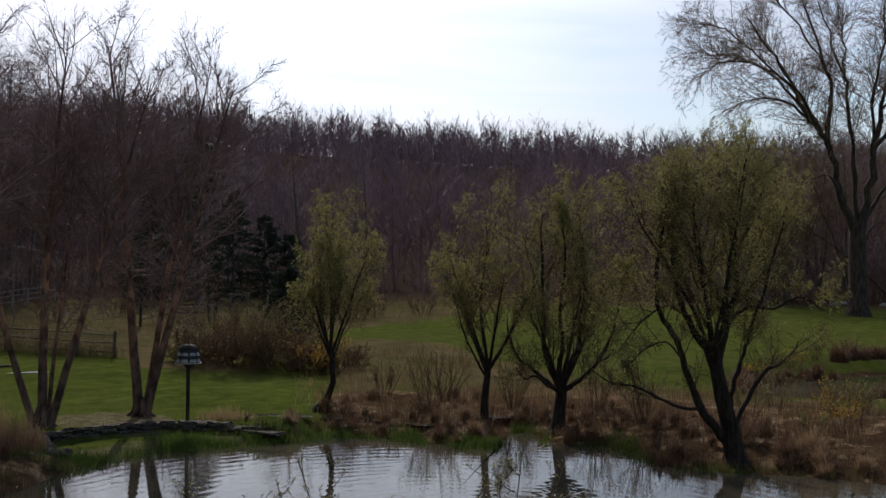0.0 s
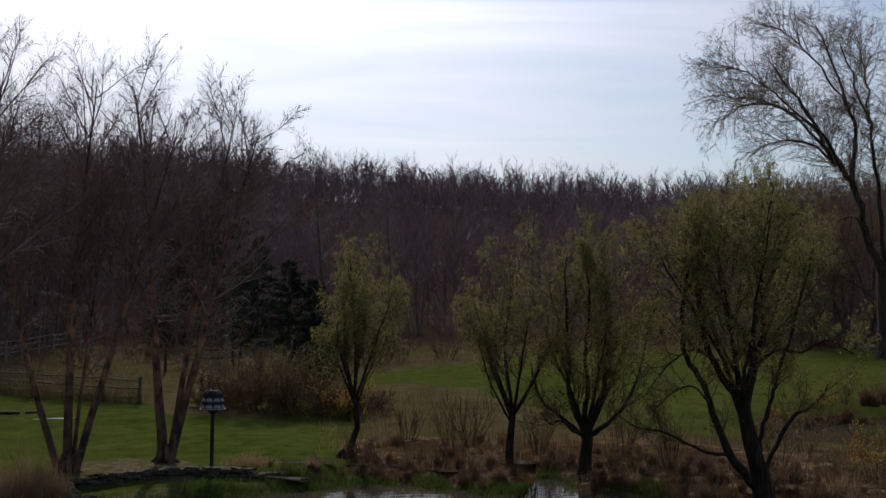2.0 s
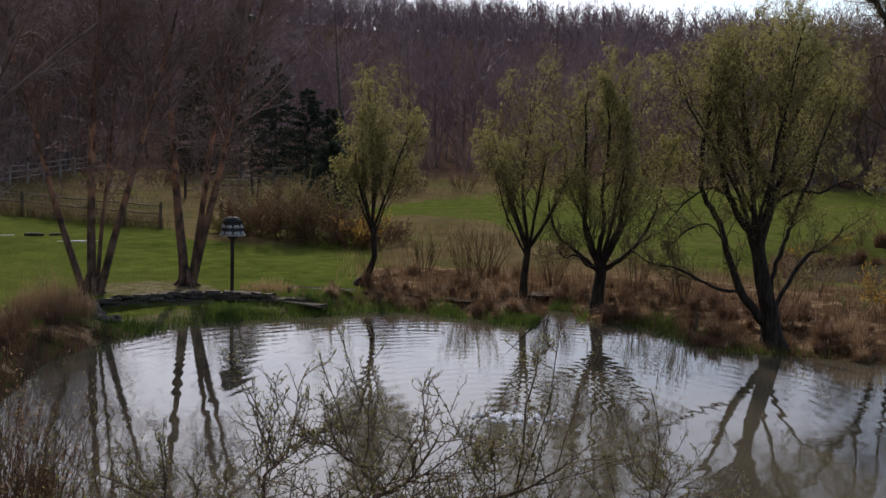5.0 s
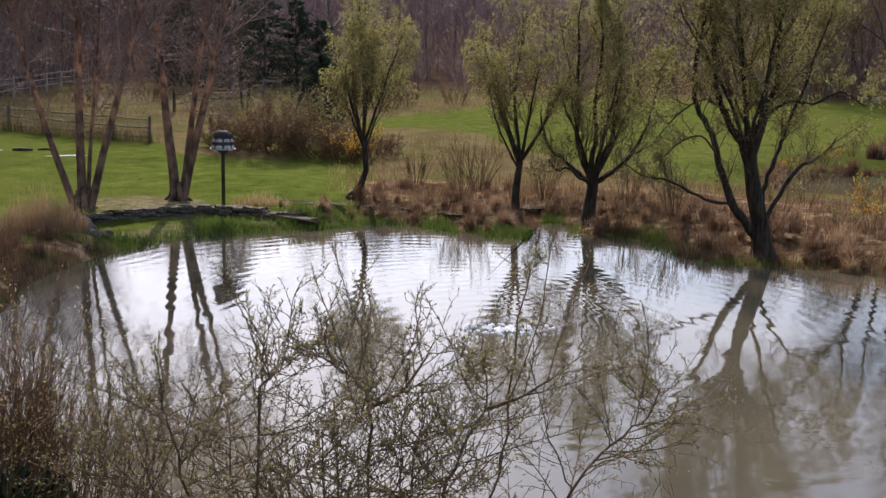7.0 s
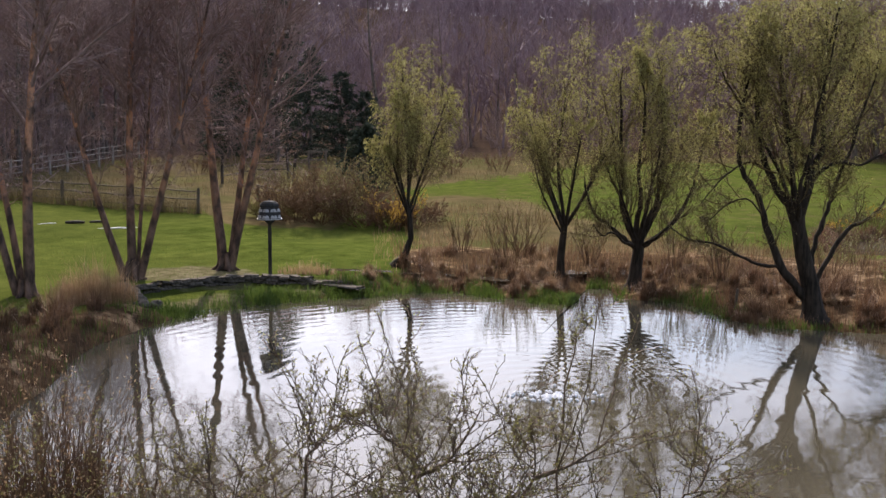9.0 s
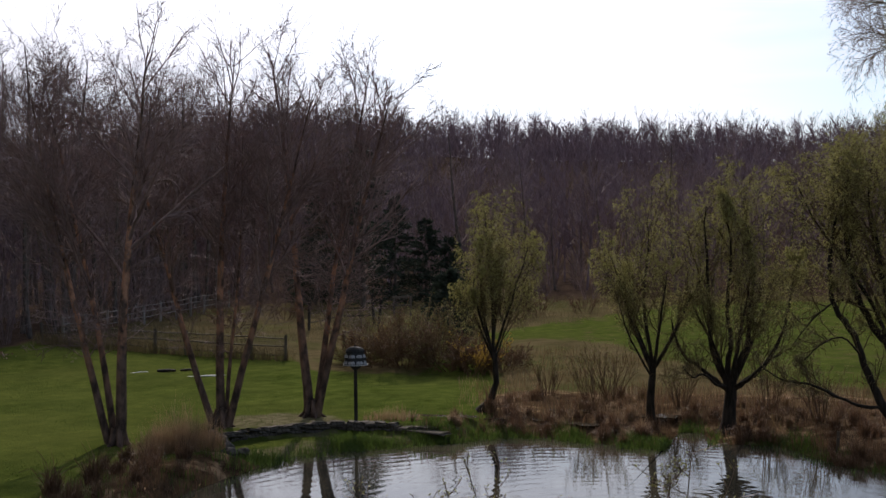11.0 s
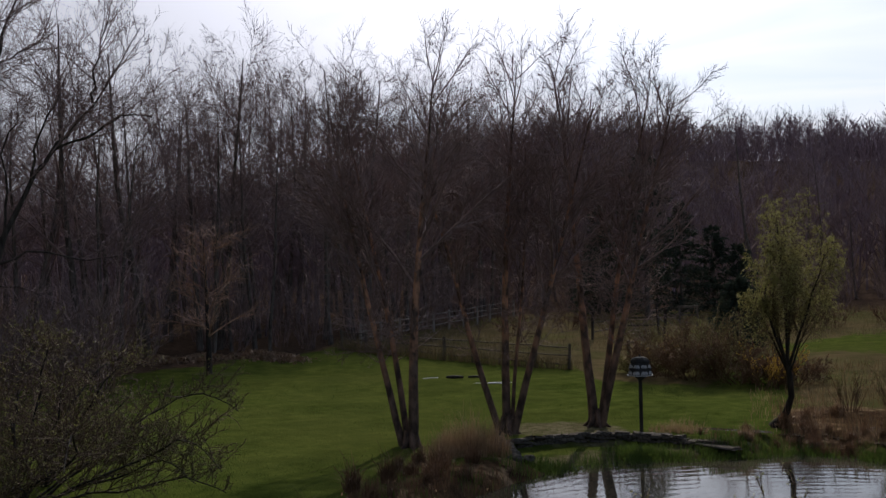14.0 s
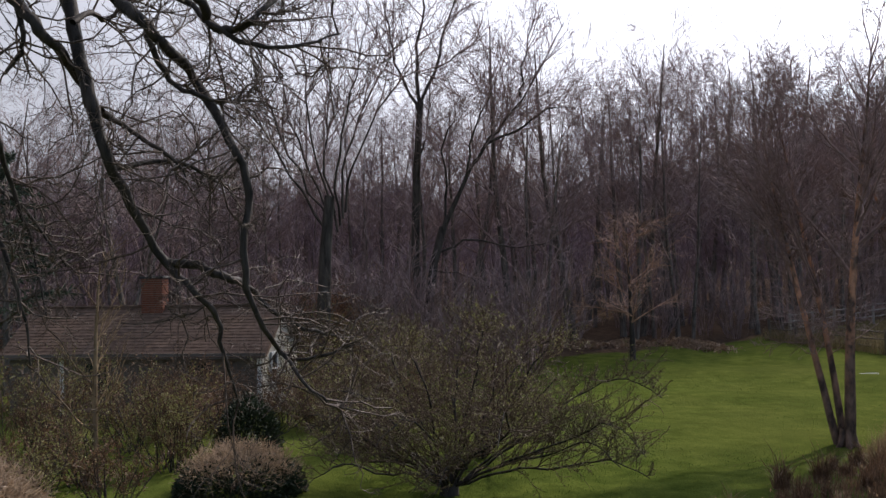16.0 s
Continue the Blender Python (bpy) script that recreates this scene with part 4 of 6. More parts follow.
crooked_tree("old_willow", *spot(-26.1, 75), 51, [(0, 0, -0.3), (0, 0, 0.6), (-0.05, 0, 2.5), (-0.1, 0, 4.8), (-0.1, 0, 6.4)], [1.0, 0.68, 0.58, 0.55, 0.5],
             [([(-0.25, 0, 5.6), (-1.2, 0.1, 8), (-1.7, 0.1, 10.3), (-2.3, 0.2, 12), (-3.7, 0.1, 13.6), (-4.6, 0, 15.4), (-5.9, 0, 17.4), (-7.8, 0, 19.9)], .42, .06),
              ([(-2.2, 0.2, 11.7), (-1.8, 0.5, 14.4), (-1.7, 0.8, 16), (-2.7, 1, 19.2), (-4.1, 1.2, 22.7)], .27, .06), ([(-3.7, 0.1, 13.4), (-5.2, -0.6, 14.2), (-7.5, -1, 14.4), (-9.8, -1.2, 13.5)], .15, .04),
              ([(-3.4, 0.1, 13.2), (-5.5, 0.8, 16), (-8.2, 1.4, 17.6), (-11.5, 1.8, 17.8)], .16, .04), ([(-0.1, 0.1, 6), (-0.2, 0.5, 10.3), (-0.3, 0.8, 14), (-0.9, 1.2, 17.6), (-2.3, 1.4, 21.5)], .26, .06),
              ([(0.15, 0, 5.8), (0.75, -0.2, 9.4), (1.1, -0.3, 12.4), (1.8, -0.4, 15.8), (3.0, -0.5, 20.4)], .44, .09), ([(1.0, -0.3, 11.5), (3.2, -0.2, 14), (5.0, 0.2, 16), (7.5, 0.3, 17.5), (9.5, 0.5, 17.6)], .22, .05),
              ([(0.3, 0, 6.2), (2.2, 0.6, 9), (4.2, 1, 11), (6.5, 1.3, 12.4), (9.0, 1.5, 12.5)], .2, .05), ([(0.9, -0.3, 10.2), (0.2, -1.4, 14), (0.6, -2.2, 18), (0.3, -2.6, 22)], .2, .05),
              ([(-1.3, 0.1, 8.4), (-2.4, -0.5, 9.4), (-3.6, -0.8, 9.1), (-4.8, -1.0, 8.2)], .12, .03), ([(-1.9, 0.2, 11), (-2.8, 1.4, 14), (-4.2, 2.6, 17), (-6.2, 3.2, 20)], .17, .04),
              ([(-3.0, 0.1, 12.8), (-5.0, -1.5, 14.8), (-7.6, -2.2, 16.2), (-10.2, -2.6, 16.4), (-12.4, -2.8, 15.4)], .14, .03), ([(-4.4, 0, 15.0), (-6.6, 0.8, 17.4), (-9.0, 1.2, 19.4), (-11.0, 1.4, 20.0)], .12, .03),
              ([(-2.2, 0.8, 17), (-4.2, 0.2, 19.6), (-6.4, 0, 21.6), (-8.6, 0, 22.6)], .11, .03), ([(-0.6, 1.0, 16), (-0.4, 1.6, 19), (-1.0, 2.0, 22.5)], .12, .03), ([(1.4, -0.4, 14), (3.0, -1.4, 17), (4.4, -2, 20.5)], .14, .04), ([(2.2, -0.2, 12.8), (4.0, -1.6, 13.6), (6.4, -2.2, 13.2)], .11, .03)],
             M_PALETWIG, "huge old bare tree with dark forking trunk on the far field", ARC_SPEC, 4.0)


# ---- built things ----
def lathe(profile, sides, turn=0.0):
    """A block that turns (radius, height) pairs round the upright axis."""
    a = 2 * np.pi * np.arange(sides) / sides + turn
    v = np.array([[r * math.cos(q), r * math.sin(q), z] for r, z in profile for q in a])
    f = [[j * sides + i, j * sides + (i + 1) % sides, (j + 1) * sides + (i + 1) % sides, (j + 1) * sides + i] for j in range(len(profile) - 1) for i in range(sides)]
    return [(v, f)]


# birdhouse on its post: two tiers with pale scalloped ledges under a dark hipped roof
bx, by = -4.9, 28.75
bird = thing("birdhouse", bx, by, gz_at(bx, by), "black and white tiered birdhouse on a grey post by the pond", "birdhouse", turn=12)
bm = box(bmesh.new(), (0.1, 0.1, 1.62), (0, 0, 0.76), bevel=0.012)
part("post", bm, M_POST, bird, "weathered grey post")
part("bracket", lathe([(0.06, 1.44), (0.24, 1.57), (0.25, 1.59)], 4, math.pi / 4), M_DARK, bird, smooth=False)
part("floor_ledge", lathe([(0.02, 1.575), (0.375, 1.58), (0.375, 1.605), (0.02, 1.61)], 8, 0.39), M_BIRDWHITE, bird, "dull white ledge", smooth=False)
for z, w_, top in ((1.6, 0.345, 0.30), (1.775, 0.315, 0.255)):
    tier = part("tier", lathe([(0.02, z), (w_, z), (top, z + 0.165), (0.02, z + 0.165)], 8, 0.39), M_DARK, bird, "black painted wall", smooth=False)
    part("ledge", lathe([(top - 0.02, z + 0.16), (top + 0.035, z + 0.158), (top + 0.03, z + 0.175), (top - 0.02, z + 0.18)], 8, 0.39), M_BIRDROOF, tier, "black ledge", smooth=False)
    tilt = math.degrees(math.atan2(w_ - top, 0.165))
    for q in range(8):
        a = 0.39 + math.pi / 8 + q * math.pi / 4
        for off in (-0.075, 0.075):
            bm = bmesh.new()
            arch = [(0.055 * math.cos(u), 0.0, 0.055 * math.sin(u) - 0.02) for u in np.linspace(0, math.pi, 8)]
            arch = [(0.055, 0.0, -0.055)] + arch + [(-0.055, 0.0, -0.055)]
            fa, fb = [bm.verts.new((u, -0.006, v)) for u, _, v in arch], [bm.verts.new((u, 0.006, v)) for u, _, v in arch]
            bm.faces.new(fa), bm.faces.new(fb[::-1])
            for j in range(len(arch)):
                bm.faces.new((fa[j], fb[j], fb[(j + 1) % len(arch)], fa[(j + 1) % len(arch)]))
            bmesh.ops.recalc_face_normals(bm, faces=bm.faces)
            far_ = (w_ + top) / 2 * 0.924 + 0.004
            bmesh.ops.transform(bm, matrix=pose(far_ * math.cos(a) - off * math.sin(a), far_ * math.sin(a) + off * math.cos(a), z + 0.075, 0, 0, math.degrees(a) + 90) @ pose(0, 0, 0, -tilt), verts=bm.verts)
            part("scallop", bm, M_BIRDWHITE, tier, "dull white arched trim")
roof = part("roof", lathe([(0.28, 1.945), (0.29, 1.96), (0.255, 2.02), (0.19, 2.07), (0.10, 2.095), (0.01, 2.1)], 8, 0.39), M_BIRDROOF, bird, "dark hipped roof", smooth=False)
part("finial", lathe([(0.03, 2.09), (0.015, 2.12), (0.025, 2.14), (0.002, 2.16)], 8), M_DARK, roof, "small knob")

# low curved stone edging above the far shore
rng = np.random.default_rng(61)
edging = thing("stone_wall", -5.2, 28.3, 0.3, "low curved edging wall of weathered flat stones", "wall")
bend = smooth_loop(EDGING, 12)[:-12]
runs = np.concatenate([[0], np.cumsum(np.linalg.norm(np.diff(bend, axis=0), axis=1))])


def on_bend(s):
    p = np.array([np.interp(s, runs, bend[:, 0]), np.interp(s, runs, bend[:, 1])])
    q = np.array([np.interp(s + 0.1, runs, bend[:, 0]), np.interp(s + 0.1, runs, bend[:, 1])])
    return p, math.degrees(math.atan2(*(q - p)[::-1]))


def stone(size, rough=0.12, seed=0):
    """A block with knocked corners."""
    bm = bmesh.new()
    bmesh.ops.create_cube(bm, size=1, matrix=Matrix.Diagonal((*size, 1)))
    bmesh.ops.bevel(bm, geom=list(bm.edges), offset=min(size) * 0.16, segments=1, affect="EDGES")
    r = random.Random(seed)
    for v in bm.verts:
        v.co += Vector((r.uniform(-1, 1) * size[0], r.uniform(-1, 1) * size[1], r.uniform(-1, 1) * size[2])) * rough
    return bm


shapes = []
for i in range(6):
    bm = stone(((0.3, 0.42, 0.22, 0.34, 0.46, 0.26)[i], 0.26, (0.085, 0.06, 0.075, 0.1, 0.07, 0.09)[i]), 0.17, i)
    me = bpy.data.meshes.new("stone")
    bm.to_mesh(me)
    bm.free()
    me.materials.append(M_STONE)
    shapes.append(me)
for course in range(3):
    s = rng.uniform(0, 0.3)
    while s < runs[-1] * (1.0, 0.95, 0.8)[course] - 0.1:
        me = shapes[int(rng.integers(0, 6))]
        p, a = on_bend(s)
        ob = new("stone", me)
        ob.parent = edging
        ob.matrix_local = pose(p[0] + 5.2 + rng.normal(0, 0.02), p[1] - 28.3 + rng.normal(0, 0.025), -0.08 + 0.08 * course + rng.normal(0, 0.012), rng.normal(0, 6), rng.normal(0, 5), a + rng.normal(0, 9))
        s += rng.uniform(0.2, 0.36)
slab = thing("stone_slab", -2.75, 27.75, 0.25, "flat pale stone slab at the end of the edging", "slab", turn=-32)
part("slab", stone((1.15, 0.42, 0.055), 0.05, 11), M_STONE, slab)
for i, (x, y, s) in enumerate([(-7.55, 24.9, 0.42), (-7.9, 25.6, 0.5), (-7.25, 24.35, 0.32), (-8.2, 26.0, 0.36), (-7.05, 24.9, 0.26)]):
    ob = thing("boulder", x, y, gz_at(x, y) + 0.1, "weathered grey boulder at the pond's corner", "boulder", "boulders by the edging", turn=40 * i)
    bm = bmesh.new()
    bmesh.ops.create_icosphere(bm, subdivisions=3, radius=s * 0.62)
    for v in bm.verts:
        v.co *= 1 + 0.35 * noise.noise(v.co * 2.4 / s + Vector((i, 3, 1)))
        v.co.z *= 0.75
    part("rock", bm, M_STONE, ob)


# fences
def rail_fence(name, stops, post_h, rails, label, mesh=False, seed=0, mat=M_RAIL):
    """Posts at the stops and rough rails between them."""
    r = np.random.default_rng(seed)
    x0, y0 = stops[0]
    ob = thing(name, x0, y0, gz_at(x0, y0), label, "fence")
    inv = ob.matrix_world.inverted()
    for (x, y) in stops:
        bm = stone((0.13, 0.13, post_h + 0.3), 0.04, seed + int(x * 7))
        p = part("post", bm, mat, ob)
        p.matrix_local = inv @ pose(x, y, gz_at(x, y) + post_h / 2 - 0.15, r.normal(0, 2), r.normal(0, 2), r.uniform(0, 90))
    for (xa, ya), (xb, yb) in zip(stops, stops[1:]):
        for h in rails:
            w = Wood()
            a, b = np.array([xa, ya, gz_at(xa, ya) + h + r.normal(0, 0.02)]), np.array([xb, yb, gz_at(xb, yb) + h + r.normal(0, 0.02)])
            w.add(bent(a, b, 4, (0, 0, -0.02), r, 0.01) - np.array([x0, y0, gz_at(x0, y0)]), [0.026, 0.032, 0.032, 0.026], 5)
            part("rail", w.blocks(), mat, ob)
        if mesh:
            wires = Wood()
            n = 26
            f = (np.arange(n) + 0.5) / n
            base = np.stack([xa + (xb - xa) * f - x0, ya + (yb - ya) * f - y0, 0 * f + gz_at((xa + xb) / 2, (ya + yb) / 2) - gz_at(x0, y0)], 1)
            top = base + np.array([0, 0, post_h * 0.86])
            wires.many(np.stack([base, top], 1), np.full((n, 2), 0.008), 3)
            for up in np.arange(0.1, 0.9, 0.16) * post_h:
                wires.add([base[0] + [0, 0, up], base[-1] + [0, 0, up]], [0.008, 0.008], 3)
            tagged(part("wire_mesh", wires.blocks(), M_RAIL, ob), kind="stuff")
    return ob


def line(a, b, n):
    return [(a[0] + (b[0] - a[0]) * i / n, a[1] + (b[1] - a[1]) * i / n) for i in range(n + 1)]


rail_fence("rail_fence", line((-10.5, 43.8), (-24.2, 49.6), 8), 1.15, (0.3, 0.68, 1.04), "weathered grey rail fence with wire mesh along the lawn", True, 1)
rail_fence("rail_fence", line(spot(25, 57), spot(16.5, 78), 10), 1.25, (0.5, 0.85, 1.18), "pale split rail fence climbing towards the woods", False, 2, M_PALERAIL)
rail_fence("rail_fence", [(-12.3, 57), (-11.4, 61.5), (-9.4, 61.8), (-8.4, 57.6)], 1.75, (0.5, 1.0), "tall posts and rails of an old pasture pen", False, 3, M_OLDBARK)
rail_fence("rail_fence", line((-8.6, 47.5), (-6.9, 45.0), 1), 1.0, (0.35, 0.7, 0.95), "short stretch of weathered rail fence behind the birdhouse", False, 4)
frame_ob = thing("wooden_frame", -8.2, 66.5, gz_at(-8.2, 66.5), "small weathered wooden frame in the pasture", "frame")
for dx in (-0.55, 0.55):
    part("post", box(bmesh.new(), (0.12, 0.12, 1.25), (dx, 0, 0.6), bevel=0.01), M_RAIL, frame_ob)
part("beam", box(bmesh.new(), (1.35, 0.14, 0.14), (0, 0, 1.27), bevel=0.01), M_RAIL, frame_ob)
part("beam", box(bmesh.new(), (1.0, 0.08, 0.1), (0, 0, 0.75), bevel=0.01), M_RAIL, frame_ob)

# logs and cut branches lying on the lawn
for x, y, l, r, a, lab in [(-12.6, 39.2, 1.5, 0.028, 8, "pale peeled log lying on the lawn"), (-12.4, 39.5, 1.1, 0.02, 15, "pale peeled log lying on the lawn"), (-14.6, 40.5, 0.8, 0.07, -10, "dark rotten log on the lawn"), (-15.6, 40.2, 0.7, 0.022, 30, "pale peeled log lying on the lawn"), (-13.8, 40.9, 0.7, 0.05, 5, "dark rotten log on the lawn")]:
    ob = thing("log", x, y, gz_at(x, y) + r * 0.8, lab, "log", "logs on the lawn", turn=a)
    w = Wood()
    w.add(bent((-l / 2, 0, 0), (l / 2, 0, 0.02), 5, (0, 0.03, 0.01), np.random.default_rng(int(l * 10)), 0.02), [r * 0.75, r, r, r * 0.9, r * 0.7], 7)
    part("bole", w.blocks(), M_TRIM if lab[0] == "p" else M_LIMB, ob)

# stake in the mud and the bubbler's foam
ob = thing("stake", 7.4, 25.7, gz_at(7.4, 25.7) - 0.1, "short dark wooden stake in the muddy bank", "stake")
part("stick", box(bmesh.new(), (0.06, 0.06, 0.6), (0, 0, 0.3), (2, 3, 20), 0.008), M_RAIL, ob)
rng = np.random.default_rng(5)
bm = bmesh.new()
for _ in range(160):
    a, d = rng.uniform(0, 6.28), abs(rng.normal(0, 0.3))
    bmesh.ops.create_icosphere(bm, subdivisions=1, radius=rng.uniform(0.015, 0.05), matrix=Matrix.Translation((d * math.cos(a) * 1.5, d * math.sin(a), 0.006)))
ob = thing("bubbler_foam", *BUBBLER, 0.0, "white foam of a bubbler in the pond", "foam", kind="stuff")
part("bubbles", bm, M_FOAM, ob)


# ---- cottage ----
# siding with the front's shade put into its brown colour
M_SHADEWALL = plain("siding browned for shade", (0.085, 0.07, 0.058), (0.16, 0.135, 0.11), 6, 0.8, 0.01, (0.3, 0.3, 4))
def cottage(x, y, turn, length, deep, eave, ridge):
    """The near front corner stands at x, y; the front runs along its own -x."""
    ob = thing("cottage", x, y, gz_at(x, y) - 0.1, "small cottage with brown shingle roof and pale clapboard gable", "house", turn=turn)
    t = 0.16
    # long walls get the shade-darkened colour, gables the pale clapboard
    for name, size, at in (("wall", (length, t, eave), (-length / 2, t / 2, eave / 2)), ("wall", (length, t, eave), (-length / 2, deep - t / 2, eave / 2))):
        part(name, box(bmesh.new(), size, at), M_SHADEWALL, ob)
    for gx_ in (-t / 2, -length + t / 2):
        bm = bmesh.new()
        vs = [bm.verts.new((gx_ + sx * t / 2, yy, zz)) for sx in (-1, 1) for yy, zz in ((t, 0), (deep - t, 0), (deep - t, eave), (deep / 2, ridge - 0.05), (t, eave))]
        bm.faces.new(vs[:5][::-1]), bm.faces.new(vs[5:])
        for i in range(5):
            bm.faces.new((vs[i], vs[(i + 1) % 5], vs[5 + (i + 1) % 5], vs[5 + i]))
        bmesh.ops.recalc_face_normals(bm, faces=bm.faces)
        gable = part("gable_wall", bm, M_CLAP, ob)
        if gx_ > -1:
            z = 0.15
            while z < ridge - 0.25:
                half = deep / 2 if z < eave else deep / 2 * (ridge - z) / (ridge - eave)
                if half > 0.25:
                    part("clapboard", box(bmesh.new(), (0.022, 2 * half - 0.08, 0.135), (0.012, deep / 2, z), (0, 5, 0)), M_CLAP, gable)
                z += 0.125
    for side in (-1, 1):
        rise, run = ridge - eave, deep / 2
        slope = math.atan2(rise, run)
        n = 17
        long_ = math.hypot(rise, run) + 0.45
        roof = part("roof", box(bmesh.new(), (length + 0.5, long_, 0.1), (-length / 2, deep / 2 + side * (run + 0.2) / 2 - side * 0.02, (ridge + eave) / 2 - 0.03), (-side * math.degrees(slope), 0, 0)), M_SLATE, ob, "brown shingles")
        r = np.random.default_rng(3 + side)
        for q in range(n):
            f = (q + 0.5) / n * long_
            bm = bmesh.new()
            px = -length - 0.25
            while px < 0.25:
                w_ = min(r.uniform(0.22, 0.4), 0.25 - px)
                if w_ > 0.03:
                    box(bm, (w_ - 0.012, long_ / n * 1.12, 0.022 + r.uniform(0, 0.012)), (px + w_ / 2, deep / 2 + side * f * math.cos(slope), ridge + 0.075 - f * math.sin(slope)), (-side * (math.degrees(slope) - 4), 0, 0))
                px += w_
            part("shingle_course", bm, M_SLATE, roof)
        # fascia shares the walls' shade-darkened brown
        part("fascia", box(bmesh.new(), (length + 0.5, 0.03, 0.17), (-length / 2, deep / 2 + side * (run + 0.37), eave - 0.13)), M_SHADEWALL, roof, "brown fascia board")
    part("ridge_cap", box(bmesh.new(), (length + 0.5, 0.3, 0.05), (-length / 2, deep / 2, ridge + 0.09), bevel=0.02), M_SLATE, ob)
    for gx_, w_, zz in ((0.03, 0.5, 1.45),):
        win = part("window", box(bmesh.new(), (0.03, 0.62, 0.95), (gx_ + 0.015, 1.25, zz)), M_GLASS, ob)
        for dy, dz, sy, sz in ((-0.34, 0, 0.08, 1.1), (0.34, 0, 0.08, 1.1), (0, 0.5, 0.76, 0.09), (0, -0.5, 0.8, 0.09), (0, 0, 0.62, 0.04)):
            part("window_frame", box(bmesh.new(), (0.07, sy, sz), (gx_ + 0.03, 1.25 + dy, zz + dz), bevel=0.005), M_TRIM, win)
    for px in (-0.06, -6.6):
        part("corner_board", box(bmesh.new(), (0.13, 0.05, eave - 0.1), (px, -0.028, eave / 2), bevel=0.006), M_TRIM, ob)
    for px in (-2.0, -5.4):
        win = part("window", box(bmesh.new(), (0.8, 0.03, 0.9), (px, -0.02, 1.3)), M_GLASS, ob)
        for dx, dz, sx, sz in ((-0.43, 0, 0.07, 1.02), (0.43, 0, 0.07, 1.02), (0, 0.47, 0.9, 0.08), (0, -0.47, 0.95, 0.08), (0, 0, 0.8, 0.04)):
            # front frames share the walls' shade-darkened brown too
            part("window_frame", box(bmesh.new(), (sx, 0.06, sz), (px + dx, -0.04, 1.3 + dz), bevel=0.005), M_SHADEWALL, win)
    chim = part("chimney", box(bmesh.new(), (0.66, 0.52, 2.3), (-4.3, deep / 2 - 0.1, ridge - 0.15)), M_MORTAR, ob, "brick chimney")
    me = None
    for q in range(22):
        for side in range(4):
            for j in range(3):
                if me is None:
                    bm = box(bmesh.new(), (0.205, 0.05, 0.062), bevel=0.006)
                    me = bpy.data.meshes.new("brick")
                    bm.to_mesh(me)
                    bm.free()
                    me.materials.append(M_BRICK)
                wide, far_ = (0.66, 0.275) if side % 2 == 0 else (0.52, 0.345)
                u = (j - 1) * wide / 3 + (0.02 if q % 2 else -0.02)
                a = side * 90
                off = Vector((u, -far_, 0))
                off.rotate(Euler((0, 0, radians(a))))
                ob2 = new("brick", me)
                ob2.parent = chim
                ob2.matrix_local = pose(-4.3 + off.x, deep / 2 - 0.1 + off.y, ridge - 0.55 + 0.074 * q, 0, 0, a)
    part("chimney_cap", box(bmesh.new(), (0.82, 0.68, 0.09), (-4.3, deep / 2 - 0.1, ridge + 1.06), bevel=0.015), M_DARK, chim, "dark cap")
    return ob


cottage(-26.6, 19.6, 36.9, 8.4, 4.3, 2.12, 3.42)


# ---- shrubs, reeds and grasses ----
def shrub(name, x, y, seed, n, tall, lean, spec, thick, mats, label, category, group="", leaf=None, fits=None, thin=0.004, foot=0.25, sink=0.05):
    """Many stems from one foot. leaf: (per twig, length, width, material, keep above)."""
    rng = np.random.default_rng(seed)
    twigs, rows, ends = Wood(), [], []
    a, l, tl = rng.uniform(0, 2 * math.pi, n), rng.uniform(lean[0], lean[1], n), rng.uniform(tall[0], tall[1], n)
    p = np.stack([foot * np.cos(a), foot * np.sin(a), 0 * a], 1) * rng.uniform(0.2, 1, (n, 1))
    for i in range(n):
        stem = Wood()
        ends.append(grow([stem, twigs], rng, p[i], np.array([l[i] * math.cos(a[i]), l[i] * math.sin(a[i]), 1]), tl[i], thick, spec, fits, thinnest=thin))
        rows.append(("stem", stem.blocks(), mats[0], ""))
    P = np.concatenate(ends)
    rows.append(("twig_crown", twigs.blocks(), mats[1], ""))
    if leaf:
        per, length, width, mat, above = leaf
        q, t = along(P, rng.random((len(P), per)))
        q, t = q.reshape(-1, 3), t.reshape(-1, 3)
        q, t = q[q[:, 2] > above], t[q[:, 2] > above]
        rows.append(("foliage", leaves(q, t * 0.7 + rng.normal(0, 0.5, q.shape), rng.uniform(0.7, 1.3, len(q)) * length, width, rng), mat, ""))
    return plant(name, x, y, rows, label, category, group, sink=sink)


def egg(c, r):
    c, r = np.array(c, float), np.array(r, float)
    return lambda p: (((p - c) / r) ** 2).sum(1) < 1 + 0.25 * np.sin(p[:, 0] * 5.0) * np.cos(p[:, 1] * 4.0 + p[:, 2] * 3)


SHRUB_SPEC = [(5, 4, 0.1, 0.2, 0.3, 9, 0.15, (20, 55), 0.45, 0.6), (4, 1, 0.15, 0.2, 0.4, 7, 0.15, (25, 55), 0.5, 0.7), (2, 1, 0.15, 0.1, 0.5, 0, 0, (0, 0), 0, 0)]
FINE_SPEC = [(5, 3, 0.08, 0.15, 0.3, 5, 0.3, (12, 35), 0.4, 0.7), (3, 1, 0.1, 0.1, 0.4, 3, 0.3, (15, 35), 0.5, 0.8), (2, 1, 0.1, 0.1, 0.5, 0, 0, (0, 0), 0, 0)]
